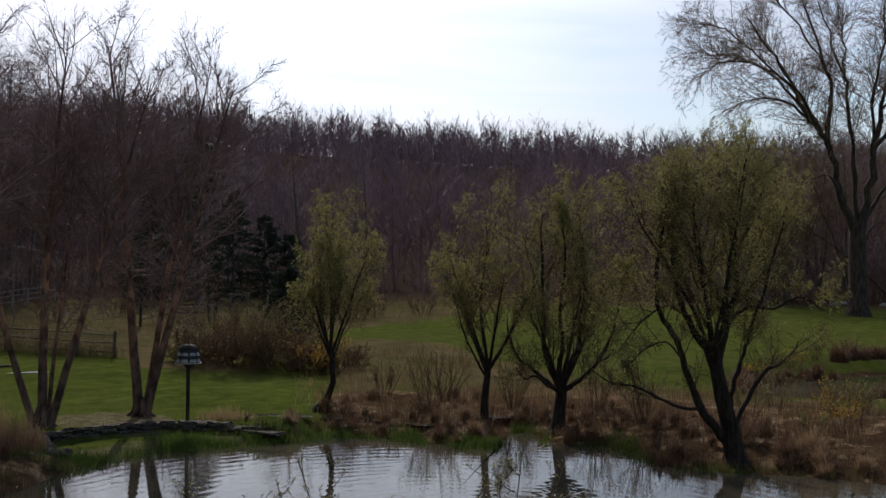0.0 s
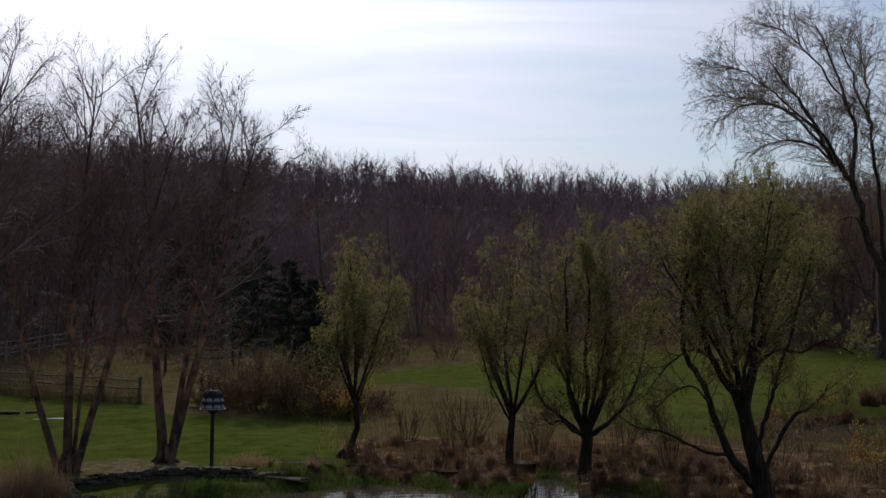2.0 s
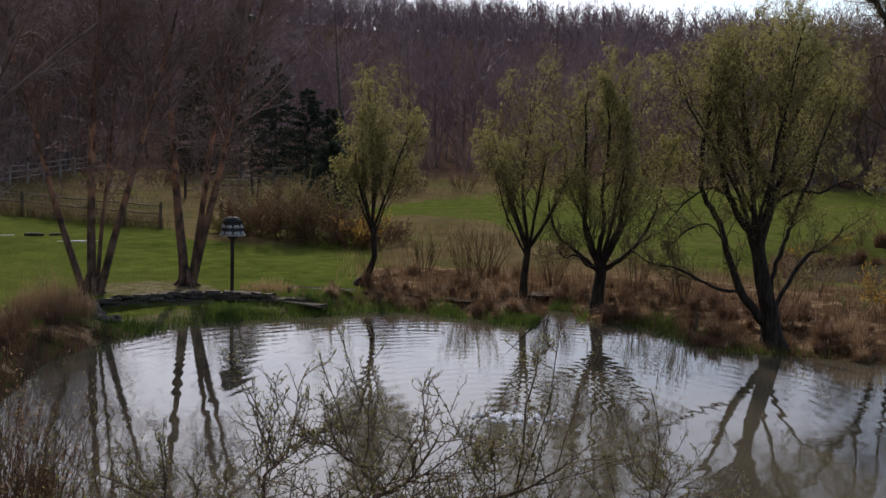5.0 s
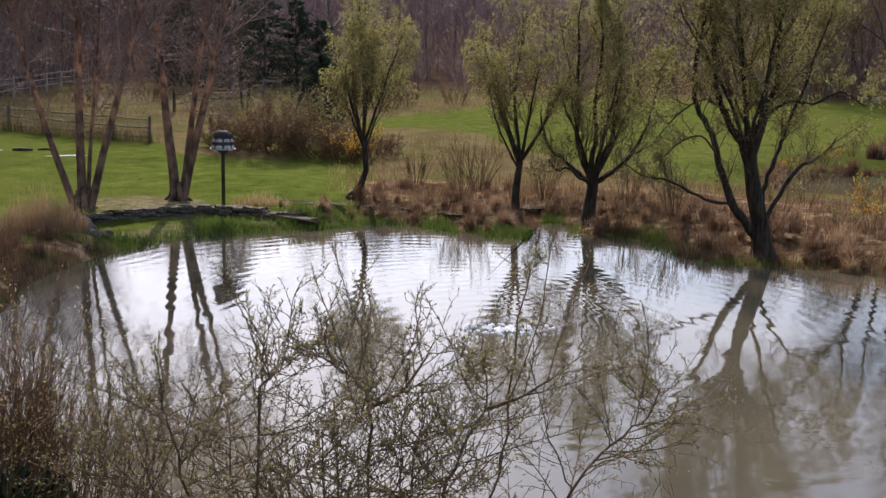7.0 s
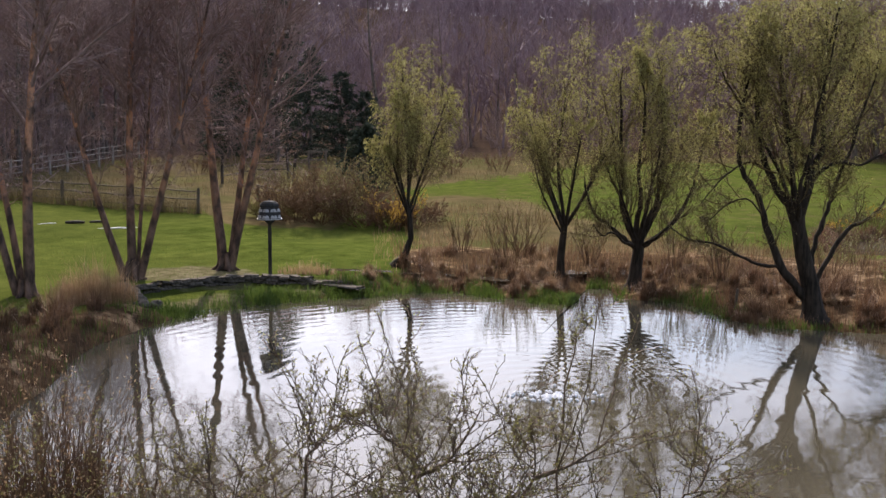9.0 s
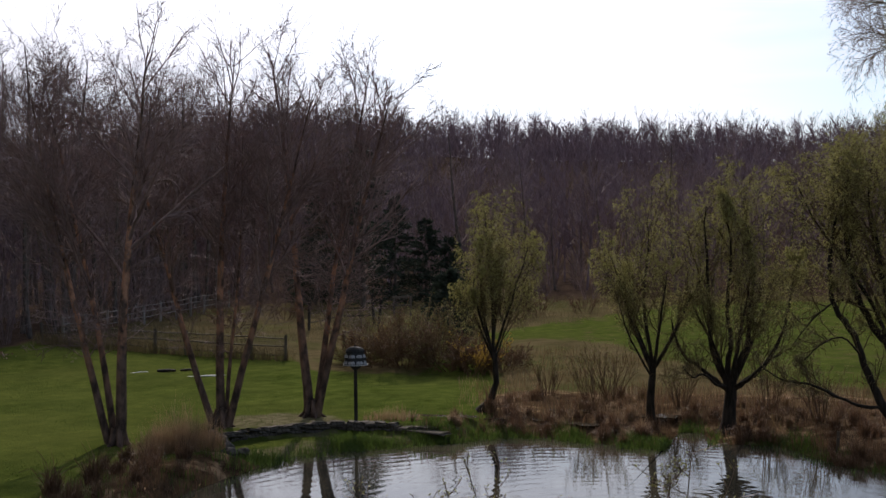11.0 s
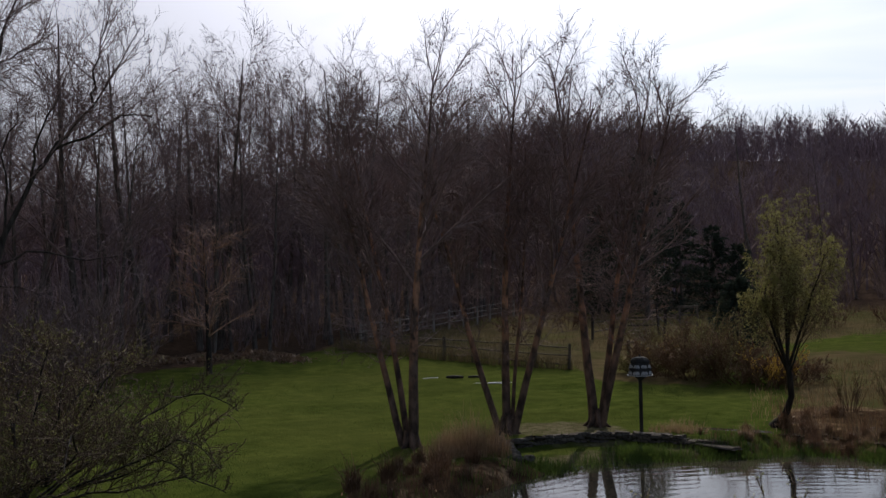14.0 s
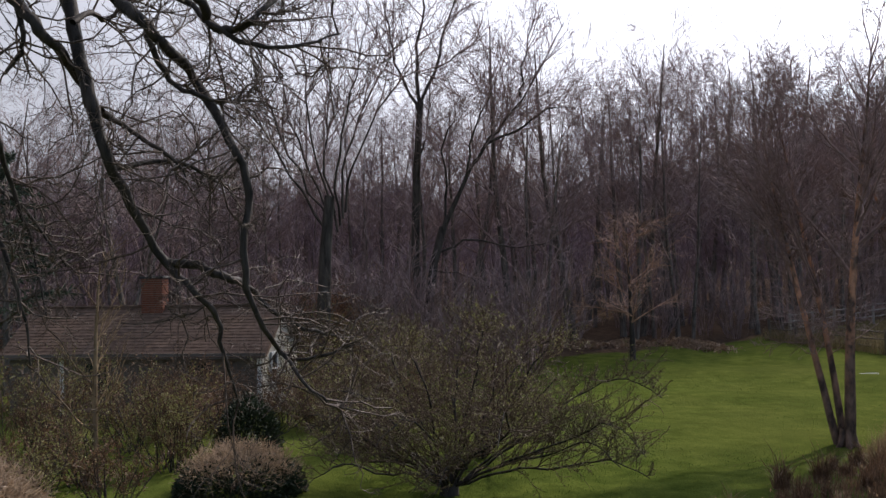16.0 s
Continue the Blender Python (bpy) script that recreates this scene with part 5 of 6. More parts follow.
# brown thicket behind the birdhouse, its yellow end, and lone shrubs on the marsh
for i, (x, y, t) in enumerate([(-7.2, 43.2, 0.9), (-6.2, 42.3, 1.7), (-5.1, 41.8, 2.2), (-4.1, 42.6, 2.1), (-3.2, 41.2, 1.6), (-2.2, 41.0, 1.15), (-5.4, 44.5, 2.2), (-1.2, 41.5, 0.9)]):
    shrub("thicket_shrub", x, y, 200 + i, 22, (t * 0.75, t * 1.2), (0.35, 1.9), SHRUB_SPEC, 0.016, (M_STEM, M_TANSTEM if i % 4 == 2 else M_STEM), "dense russet-brown leafless shrub in the thicket", "shrub", "thicket shrubs",
          leaf=(3, 0.06, 0.035, M_SEDGE if i % 3 else M_BUSHLEAF, 0.15), thin=0.008, foot=0.6)
for i, (x, y) in enumerate([(-2.3, 39.6), (-1.6, 40.0), (-1.0, 40.6), (-7.3, 46.5)]):
    shrub("forsythia", x, y, 230 + i, 9, (0.8, 1.5), (0.2, 0.8), FINE_SPEC, 0.012, (M_STEM, M_STEM), "small yellow-flowering shrub beside the brown thicket", "shrub", "yellow shrubs", leaf=(4, 0.05, 0.035, M_YELLOW, 0.3), thin=0.006)
for i, (x, y, t) in enumerate([(1.95, 31.3, 1.7), (2.6, 33.0, 1.8), (4.5, 31.6, 1.4), (6.8, 30.2, 1.6), (7.8, 28.6, 1.5), (0.6, 34.0, 1.3)]):
    shrub("willow_shrub", x, y, 240 + i, 16, (t * 0.7, t * 1.05), (0.1, 0.6), FINE_SPEC, 0.016, (M_STEM, M_TANSTEM), "fan of tan leafless shoots on the marshy bank", "shrub", "marsh shrubs", leaf=(2, 0.06, 0.02, M_BUSHLEAF, 0.6), thin=0.005)
for i, (x, y, t) in enumerate([(12.6, 26.5, 0.9), (13.6, 28.0, 1.3), (11.4, 25.6, 0.8), (14.6, 26.6, 1.0), (12.4, 30.5, 1.4), (15.4, 31.0, 0.9), (13.9, 29.5, 1.0), (10.7, 28.2, 1.3), (17.3, 43.2, 0.9), (18.6, 43.9, 1.0), (19.8, 44.4, 0.9), (21.6, 44.8, 1.0), (16.2, 42.0, 0.8)]):
    shrub("marsh_shrub", x, y, 260 + i, 13, (t * 0.7, t), (0.1, 0.6), FINE_SPEC, 0.012, (M_STEM, M_TANSTEM), "brown shrub with yellow shoots on the wet meadow", "shrub", "wet meadow shrubs", leaf=(2, 0.06, 0.03, M_YELLOW if i % 3 == 0 else M_BUSHLEAF, 0.5), thin=0.005)

for i, (az, d, t) in enumerate([(0.6, 64, 1.5), (-0.4, 66, 1.3), (1.6, 67, 1.2), (-3.0, 68, 1.0), (3.2, 60, 1.1), (13.5, 66, 1.1), (16.5, 62, 1.2)]):
    shrub("field_shrub", *spot(az, d), 290 + i, 14, (t * 0.7, t * 1.1), (0.3, 1.2), FINE_SPEC, 0.02, (M_STEM, M_STEM), "low brown leafless shrub in the rough field", "shrub", "field shrubs", leaf=(2, 0.08, 0.05, M_SEDGE, 0.2), thin=0.012, foot=0.7)

# the old bush in the near lawn and its neighbours
ARCH_SPEC = [(7, 6, 0.1, -0.15, 0.2, 12, 0.2, (25, 60), 0.42, 0.55), (5, 3, 0.16, 0.25, 0.3, 9, 0.15, (25, 60), 0.45, 0.6), (4, 3, 0.18, 0.1, 0.4, 5, 0.1, (25, 60), 0.5, 0.7), (2, 1, 0.15, 0.1, 0.5, 0, 0, (0, 0), 0, 0)]
shrub("bare_bush", -16.3, 18.3, 281, 12, (2.0, 3.2), (0.2, 0.9), ARCH_SPEC, 0.04, (M_LIMB, M_BUSHTWIG), "leafless bush behind the crab apple", "bush", thin=0.004, fits=egg((0, 0, 1.2), (2.4, 2.4, 2.2)))
# a small russet tree at the far end of the lawn
rt = forest_tree(77, 7.6, 0.14, [(6, 6, 0.04, 0.2, 0.15, 24, 0.22, (40, 70), 0.42, 0.4), (4, 3, 0.16, 0.25, 0.3, 10, 0.15, (25, 55), 0.45, 0.6), (3, 1, 0.15, 0.1, 0.4, 7, 0.1, (25, 55), 0.5, 0.7), (2, 1, 0.1, 0, 0.5, 0, 0, (0, 0), 0, 0)])
plant("young_tree", -25.6, 39.1, [(rt[0][0], rt[0][1], M_LIMB, ""), ("crown", rt[1][1], M_RUSSET, "pale russet twigs")], "young russet-twigged tree standing in bare soil", "tree")


# ---- trees that stand out of the woods ----
MID_SPEC = [(8, 6, 0.15, 0.3, 0.12, 12, 0.3, (28, 58), 0.42, 0.5), (5, 4, 0.2, 0.2, 0.25, 10, 0.2, (28, 60), 0.45, 0.5), (3, 3, 0.22, 0.1, 0.4, 7, 0.15, (28, 60), 0.5, 0.6), (2, 1, 0.15, 0.0, 0.5, 0, 0, (0, 0), 0, 0)]
def across(az, rows):
    """Marks given as metres to the right, away and up of a place that lies az degrees to the left."""
    c_, s_ = math.cos(radians(az)), math.sin(radians(az))
    return [(u * c_ - v * s_, u * s_ + v * c_, z) for u, v, z in rows]


RISE_SPEC = [(6, 4, 0.1, 0.25, 0.25, 7, 0.2, (24, 52), 0.45, 0.6), (5, 3, 0.12, 0.15, 0.35, 6, 0.15, (24, 52), 0.5, 0.7), (4, 1, 0.1, 0.15, 0.5, 0, 0, (0, 0), 0, 0)]
crooked_tree("leaning_tree", *spot(44.6, 47), 301, across(44.6, [(0, 0, -0.3), (0.1, 0, 2), (0.45, 0, 4.5), (0.9, 0, 6.2)]), [0.3, 0.22, 0.2, 0.18],
             [(across(44.6, w_), a_, b_) for w_, a_, b_ in [([(0.8, 0, 5.9), (2.05, 0, 8.5), (3.0, 0.1, 10.0), (3.7, 0.1, 10.9), (4.95, 0.2, 12.5), (6.65, 0.2, 15.6)], .17, .03),
              ([(3.0, 0.1, 10.0), (4.4, 0.4, 10.6), (5.8, 0.6, 11.6), (7.2, 0.8, 11.7)], .1, .03), ([(4.6, 0.2, 12.1), (4.7, 0.4, 13.6), (5.4, 0.5, 16.3)], .09, .03), ([(2.05, 0, 8.5), (2.3, -0.4, 10.4), (3.2, -0.6, 12.4)], .1, .03),
              ([(0.9, 0, 6.1), (1.1, 0.4, 8.0), (1.0, 0.6, 9.8), (1.6, 0.8, 11.6)], .1, .03), ([(0.6, 0, 5.0), (2.2, -0.3, 5.6), (4.0, -0.5, 5.2), (5.6, -0.5, 5.4)], .08, .02), ([(0.4, 0, 4.2), (1.8, 0.3, 4.0), (3.4, 0.5, 3.2)], .06, .02)]],
             M_TWIG, "dark bare tree leaning out of the woods", RISE_SPEC, 2.0)
crooked_tree("tall_bare_tree", *spot(45.1, 52), 302, across(45.1, [(0, 0, -0.3), (0, 0, 4), (0.15, 0, 9), (0.4, 0, 12.6)]), [0.3, 0.22, 0.19, 0.16],
             [(across(45.1, w_), a_, b_) for w_, a_, b_ in [([(0.4, 0, 12.4), (0.2, 0, 15), (0.6, 0.1, 17.4), (0.5, 0.1, 20.5)], .15, .04), ([(0.4, 0, 12.2), (1.2, 0.2, 14.5), (1.9, 0.2, 17), (3.3, 0.2, 20)], .14, .04),
              ([(0.35, 0, 12), (-0.6, -0.2, 14), (-1.2, -0.2, 16.4), (-1.5, -0.2, 19)], .12, .04), ([(1.2, 0.2, 14.3), (2.6, 0.3, 15.2), (3.9, 0.3, 16.2)], .07, .03), ([(0.15, 0, 9), (0.8, 0.3, 11.5), (1.0, 0.5, 14.5)], .09, .03)]],
             M_TWIG, "tall bare tree with upright limbs rising over the woods", RISE_SPEC, 2.0)
crooked_tree("tall_bare_tree", *spot(50.2, 40), 303, across(50.2, [(0, 0, -0.3), (0, 0, 2.5), (0.1, 0, 5), (0.3, 0, 7.4)]), [0.36, 0.28, 0.24, 0.2],
             [(across(50.2, [(0.2 + 0.1 * k_, 0, 6.0 + 0.25 * (k_ % 4)), (0.3 * e_, w_, 9.0), (0.7 * e_, 1.5 * w_, 12.0), (e_, 2 * w_, 15.2 - 0.16 * e_ * e_)]), .075, .02) for k_, (e_, w_) in enumerate([(-5.4, 0.3), (-3.8, -0.4), (-2.2, 0.6), (-0.8, -0.3), (0.5, 0.5), (1.9, -0.5), (3.2, 0.3), (4.6, -0.2)])],
             M_TWIG, "spreading many-limbed bare tree behind the cottage", RISE_SPEC, 1.9)
old_tree("tall_bare_tree", *spot(60.5, 46), 304, [((-0.05, 0, 1), 11.5, .15), ((0.35, 0.1, 1), 10, .11), ((-0.4, 0.1, 1), 10, .11)], (0.3, 1.5), "bare tree behind the cottage roof", MID_SPEC)

for az, d, sd, h in [(-20.6, 88, 311, 9), (-22.6, 86, 312, 11), (-24.2, 90, 313, 12.5), (-18.8, 90, 314, 8), (-25.6, 87, 315, 12), (-27.4, 88, 316, 13), (-21.6, 84, 317, 7), (-29.0, 86, 318, 13)]:
    old_tree("yellow_willow", *spot(az, d), sd, [((-0.35, 0, 1), h, .12), ((0.35, 0.1, 1), h, .12), ((0, 0.2, 1), h * 1.1, .12)], (0.2, 1.0), "yellow-twigged bare willow at the far edge of the field", MID_SPEC, M_TANSTEM)

# garden before the cottage
def dome(name, x, y, seed, r, h, mat, top, label, category):
    """A clipped dense shrub: a lumpy mass of short leafy twigs on hidden stems."""
    rng = np.random.default_rng(seed)
    n = int(5200 * r * r)
    u = unit(rng.normal(size=(n, 3)))
    u[:, 2] = np.abs(u[:, 2])
    lump = 1 + 0.1 * np.sin(u @ rng.normal(size=(3, 5)) * 4).mean(1)
    pos = u * np.array([r, r, h]) * lump[:, None] * rng.uniform(0.72, 1.0, (n, 1))
    stems = Wood()
    k_ = 40
    a = rng.uniform(0, 6.28, k_)
    limb(stems, rng, np.stack([0.15 * np.cos(a), 0.15 * np.sin(a), 0 * a], 1), np.stack([np.cos(a) * rng.uniform(0, 1.4, k_), np.sin(a) * rng.uniform(0, 1.4, k_), 0 * a + 1], 1), 0.85 * h, 0.02, 0.008, 4, 4, 0.1, 0)
    hi = pos[:, 2] > h * rng.normal(0.42, 0.16, n) if top else np.zeros(n, bool)
    rows = [("branch", stems.blocks(), M_LIMB, ""), ("foliage", leaves(pos[~hi], u[~hi] + rng.normal(0, 0.5, (int((~hi).sum()), 3)), 0.12, 0.05, rng), mat, "")]
    if top:
        rows.append(("dry_top", leaves(pos[hi] * rng.uniform(0.9, 1.12, (int(hi.sum()), 1)), u[hi] + rng.normal(0, 0.9, (int(hi.sum()), 3)), rng.uniform(0.08, 0.24, int(hi.sum())), 0.016, rng), top, "tan dry top"))
    return plant(name, x, y, rows, label, category)


dome("clipped_shrub", -17.6, 12.4, 311, 1.35, 1.0, M_YEW, M_DRY, "rounded dark shrub with a dry tan top", "shrub")
dome("dry_shrub", *spot(69.3, 17.0), 313, 1.5, 1.25, M_DRY, M_DRY, "rounded pale tan dry shrub before the cottage", "shrub")
dome("yew", -20.9, 15.0, 312, 0.8, 1.5, M_YEW, None, "dark green clipped yew before the cottage", "yew")
for i, (az, d, t) in enumerate([(65.5, 22, 1.3), (63.0, 23.5, 1.5), (61.5, 21, 1.1), (59.0, 25, 2.0), (56.5, 27, 1.8), (62.0, 29, 2.2), (50.5, 29, 1.2), (48.5, 31, 2.5), (57.5, 31, 1.9), (65.0, 28, 2.2), (46.5, 27, 2.0), (48.8, 25.5, 1.2), (66.0, 25, 2.2), (64.0, 26.5, 2.3), (60.5, 27.5, 2.1), (58.3, 24, 2.0), (57.0, 29.5, 1.9), (66.5, 20, 1.4), (52.4, 31, 1.5), (51.3, 31.5, 1.8), (50.4, 30, 1.6), (49.3, 35, 3.0), (47.5, 35, 2.8), (45.5, 32, 2.4), (56.0, 31, 1.6)]):
    shrub("garden_shrub", *spot(az, d), 320 + i, 15, (t * 0.7, t * 1.1), (0.15, 0.8), SHRUB_SPEC, 0.018, (M_LIMB, M_STEM if i % 3 == 0 else M_BUSHTWIG), "leafless brown shrub in front of the cottage", "shrub", "garden shrubs",
          leaf=(2, 0.055, 0.03, M_BUSHLEAF if i % 2 else M_SEDGE, 0.3), thin=0.005, foot=0.4)
for i, (az, d, t) in enumerate([(51.0, 43, 3.2), (50.2, 44, 3.1), (49.3, 43.5, 2.9)]):
    shrub("hornbeam", *spot(az, d), 360 + i, 26, (t * 0.75, t * 1.05), (0.05, 0.45), SHRUB_SPEC, 0.02, (M_STEM, M_STEM), "dense shrub holding rust-brown dead leaves behind the cottage", "shrub", "rusty shrubs", leaf=(4, 0.07, 0.04, M_RUST, 0.3), thin=0.006, foot=0.6)
yt = forest_tree(78, 6.0, 0.09, [(7, 6, 0.03, 0.2, 0.2, 16, 0.2, (35, 60), 0.3, 0.4), (5, 3, 0.1, 0.5, 0.3, 6, 0.2, (25, 50), 0.5, 0.6), (3, 3, 0.12, 0.2, 0.5, 0, 0, (0, 0), 0, 0)])
plant("young_tree", *spot(62.3, 24.0), [(rt[0][0], yt[0][1], M_TANSTEM, "pale bark"), ("crown", yt[1][1], M_TANSTEM, "")], "slender pale bare young tree in the garden", "tree")

# ---- big near tree whose limbs hang into view ----
tx, ty = spot(82, 9.6)
rng = np.random.default_rng(401)
near_tree = thing("maple", tx, ty, gz_at(tx, ty) - 0.1, "large bare tree with crooked dark limbs hanging over the garden", "tree")
zero = np.array([tx, ty, gz_at(tx, ty) - 0.1])
bole = Wood()
bole.add([(0, 0, -0.2), (0.03, 0, 1.2), (0.0, 0.05, 4.0), (0.1, 0.1, 7.5), (0.2, 0.0, 10.5), (0.1, 0.2, 14.0)], [.52, .40, .36, .30, .2, .06], 14)
part("trunk", bole.blocks(), M_LIMB, near_tree, "dark ridged bark")
# each limb: metres away, first and last radius, then turn to the left and rise in degrees, seen from the eye
HANGING = [
    (9.0, .078, .010, [(74, 22), (66, 18), (63.7, 14.8), (63.0, 12.3), (62.4, 9.5), (61.7, 6.7), (60.4, 3.9), (58.6, 0.8), (57.2, -0.8), (55.9, -2.4), (55.6, -4.1), (54.8, -7.1)]),
    (9.0, .042, .012, [(58.6, 0.8), (56.9, 0.5), (55.4, -0.2), (54.2, -0.7), (53.0, -2.0), (51.2, -3.0), (49.1, -3.6)]),
    (9.0, .05, .04, [(72, 17.5), (68.5, 15.6), (66.2, 14.2), (64.8, 12.7), (63.5, 11.2), (62.4, 9.5)]),
    (8.4, .062, .010, [(72, 23), (64, 17.5), (61.2, 14.7), (59.7, 13.5), (58.6, 12.3), (57.0, 10.6), (55.1, 7.3), (54.2, 4.5), (54.5, 0.2), (53.5, -2.9), (52.2, -4.5), (50.6, -4.6), (48.7, -4.0)]),
    (8.2, .045, .015, [(66, 20), (57.4, 15.2), (56.2, 13.5), (55.0, 13.2), (53.8, 13.8), (52.5, 15.0), (51, 17)]),
    (9.0, .03, .008, [(61.8, 8.7), (60.4, 7.8), (58.3, 6.4), (57.5, 5.3)]),
    (9.1, .024, .008, [(61.3, 5.7), (58.6, 6.2), (57.2, 5.9), (55.7, 5.0), (54.5, 4.7)]),
    (8.4, .028, .008, [(59.5, 12.8), (58.3, 10.4), (57.0, 9.8), (55.9, 9.4), (53.8, 9.5)]),
    (8.4, .018, .005, [(52.5, -4.3), (50.8, -6.4), (49.1, -7.8)]),
    (9.0, .03, .01, [(66.5, 15.3), (65.7, 13.0), (65.8, 11.5), (66.5, 10.4)]),
    (9.0, .03, .01, [(63.2, 13.2), (62.3, 13.8), (61.6, 13.4), (60.7, 14.3), (59.5, 16)]),
    (9.2, .03, .008, [(70, 13), (67.5, 9), (66.3, 5), (65.2, 1.5), (64.6, -2)]),
    (9.4, .03, .008, [(70, 9), (67.8, 5.5), (65.6, 3.5), (63.6, 0.6)]),
    (9.3, .028, .008, [(69, 6), (66.8, 2), (65.8, -1.5), (65.4, -4.5)]),
    (8.3, .035, .008, [(62, 17.5), (58.0, 14.9), (54.7, 12.7), (51.6, 12.4), (49.1, 13.1)]),
]
SPRAY_SPEC = [(7, 3, 0.33, 0.2, 0.35, 6, 0.15, (30, 65), 0.45, 0.6), (6, 3, 0.35, 0.25, 0.4, 4, 0.15, (30, 65), 0.5, 0.7), (4, 1, 0.3, 0.2, 0.5, 0, 0, (0, 0), 0, 0)]
for i, (dist, r0, r1, marks) in enumerate(HANGING):
    P = []
    for az, el in marks:
        x, y = spot(az, dist * (1 + 0.03 * math.sin(az * 1.3 + i)))
        P.append((x, y, EYE + math.hypot(x, y) * math.tan(radians(el))))
    P = np.array(P)
    if marks[0][0] > 70:
        P[0] = [tx + 0.2, ty + 0.1, P[0][2]]
    fine = []
    Q = np.concatenate([[2 * P[0] - P[1]], P, [2 * P[-1] - P[-2]]])
    for j in range(1, len(Q) - 2):
        a_, b_, c_, d_ = Q[j - 1:j + 3]
        for q in np.arange(4) / 4:
            fine.append(.5 * (2 * b_ + (c_ - a_) * q + (2 * a_ - 5 * b_ + 4 * c_ - d_) * q * q + (3 * b_ - a_ - 3 * c_ + d_) * q ** 3))
    fine.append(P[-1])
    fine = np.array(fine) - zero
    fine[1:-1] += rng.normal(0, 0.008, (len(fine) - 2, 3))
    n = len(fine)
    w = Wood()
    w.add(fine, np.linspace(r0, r1, n) * rng.uniform(0.92, 1.1, n), 8)
    arm = part("limb", w.blocks(), M_LIMB, near_tree)
    spray = Wood()
    m = 9 + n // 3
    q, t = along(fine, 0.25 + 0.75 * rng.random((1, m)))
    grow([spray], rng, q[0], aside(rng, t[0], 35, 80) + [0, 0, 0.15], rng.uniform(0.35, 1.3, m), 0.011, SPRAY_SPEC, thinnest=0.0028)
    tagged(part("twig_spray", spray.blocks(), M_MAPLETWIG, arm, "crooked fine twigs"), kind="stuff")

# ---- near bank, under the eye ----
bush_y = 6.0



def layered_bush(name, x, y, seed, leaders, side, gap, r0, scale, spurs, leaf_keep, mats, label, category, group=""):
    """Crooked leaders with tiers of zigzag side branches, set all along with short spurs and tufts of opening buds."""
    rng = np.random.default_rng(seed)
    rows, twigs, q4, t4 = [], Wood(), [], []
    for marks in leaders:
        P, rad = crook(marks, r0, r0 * 0.28, rng, 0.05)
        stem = Wood()
        stem.add(P, rad, 6)
        rows.append(("stem", stem.blocks(), mats[0], ""))
        run = float(np.linalg.norm(np.diff(P, axis=0), axis=1).sum())
        n = max(int(run * 0.82 / gap), 4)
        f = 0.22 + 0.78 * (np.arange(n) + rng.random(n)) / n
        q, t = along(P, f[None])
        tiers = aside(rng, t[0], 45, 80)
        tiers[:, 2] = np.abs(tiers[:, 2]) * 0.6 + 0.12
        P2 = limb(twigs, rng, q[0], tiers, side * (1.1 - 0.62 * f - 0.32 * step(0.8, 1.0, f)) * rng.uniform(0.5, 1.2, n), r0 * 0.42 * (1.15 - 0.6 * f), r0 * 0.16, 9, 4, 0.13, 0.2)
        g = 0.12 + 0.86 * (np.arange(8) + rng.random((n, 8))) / 8
        q, t = along(P2, g)
        reach = np.linalg.norm(P2[:, -1] - P2[:, 0], axis=1)[:, None]
        some = rng.random(g.shape) < np.clip(reach / (0.55 * side), 0.15, 1)
        long_ = (reach * 0.36 * rng.uniform(0.4, 1.2, g.shape) * (1.2 - 0.75 * g))[some]
        P3 = limb(twigs, rng, q[some], aside(rng, t[some], 35, 65) + [0, 0, 0.12], long_, r0 * 0.22, r0 * 0.12, 5, 3, 0.18, 0.2)
        for Q, m in ((P2, spurs[0]), (P3, spurs[1])):
            q, t = along(Q, 0.1 + 0.9 * (np.arange(m) + rng.random((len(Q), m))) / m)
            q4.append(q.reshape(-1, 3)), t4.append(t.reshape(-1, 3))
    q, t = np.concatenate(q4), np.concatenate(t4)
    S = limb(twigs, rng, q, aside(rng, t, 30, 80) + [0, 0, 0.25], rng.uniform(0.014, 0.05, len(q)) * scale, r0 * 0.14, r0 * 0.12, 2, 3, 0, 0)
    q, t = along(S, np.full((len(S), 4), 0.92))
    q, t = q.reshape(-1, 3), t.reshape(-1, 3)
    keep = rng.random(len(q)) < leaf_keep
    q, t = q[keep], t[keep]
    rows += [("twig_crown", twigs.blocks(), mats[1], ""), ("foliage", leaves(q, t * 0.8 + rng.normal(0, 0.5, q.shape) + [0, 0, 0.2], rng.uniform(0.014, 0.03, len(q)) * scale, 0.0095 * scale, rng), M_BUSHLEAF, "small opening leaves")]
    return plant(name, x, y, rows, label, category, group)


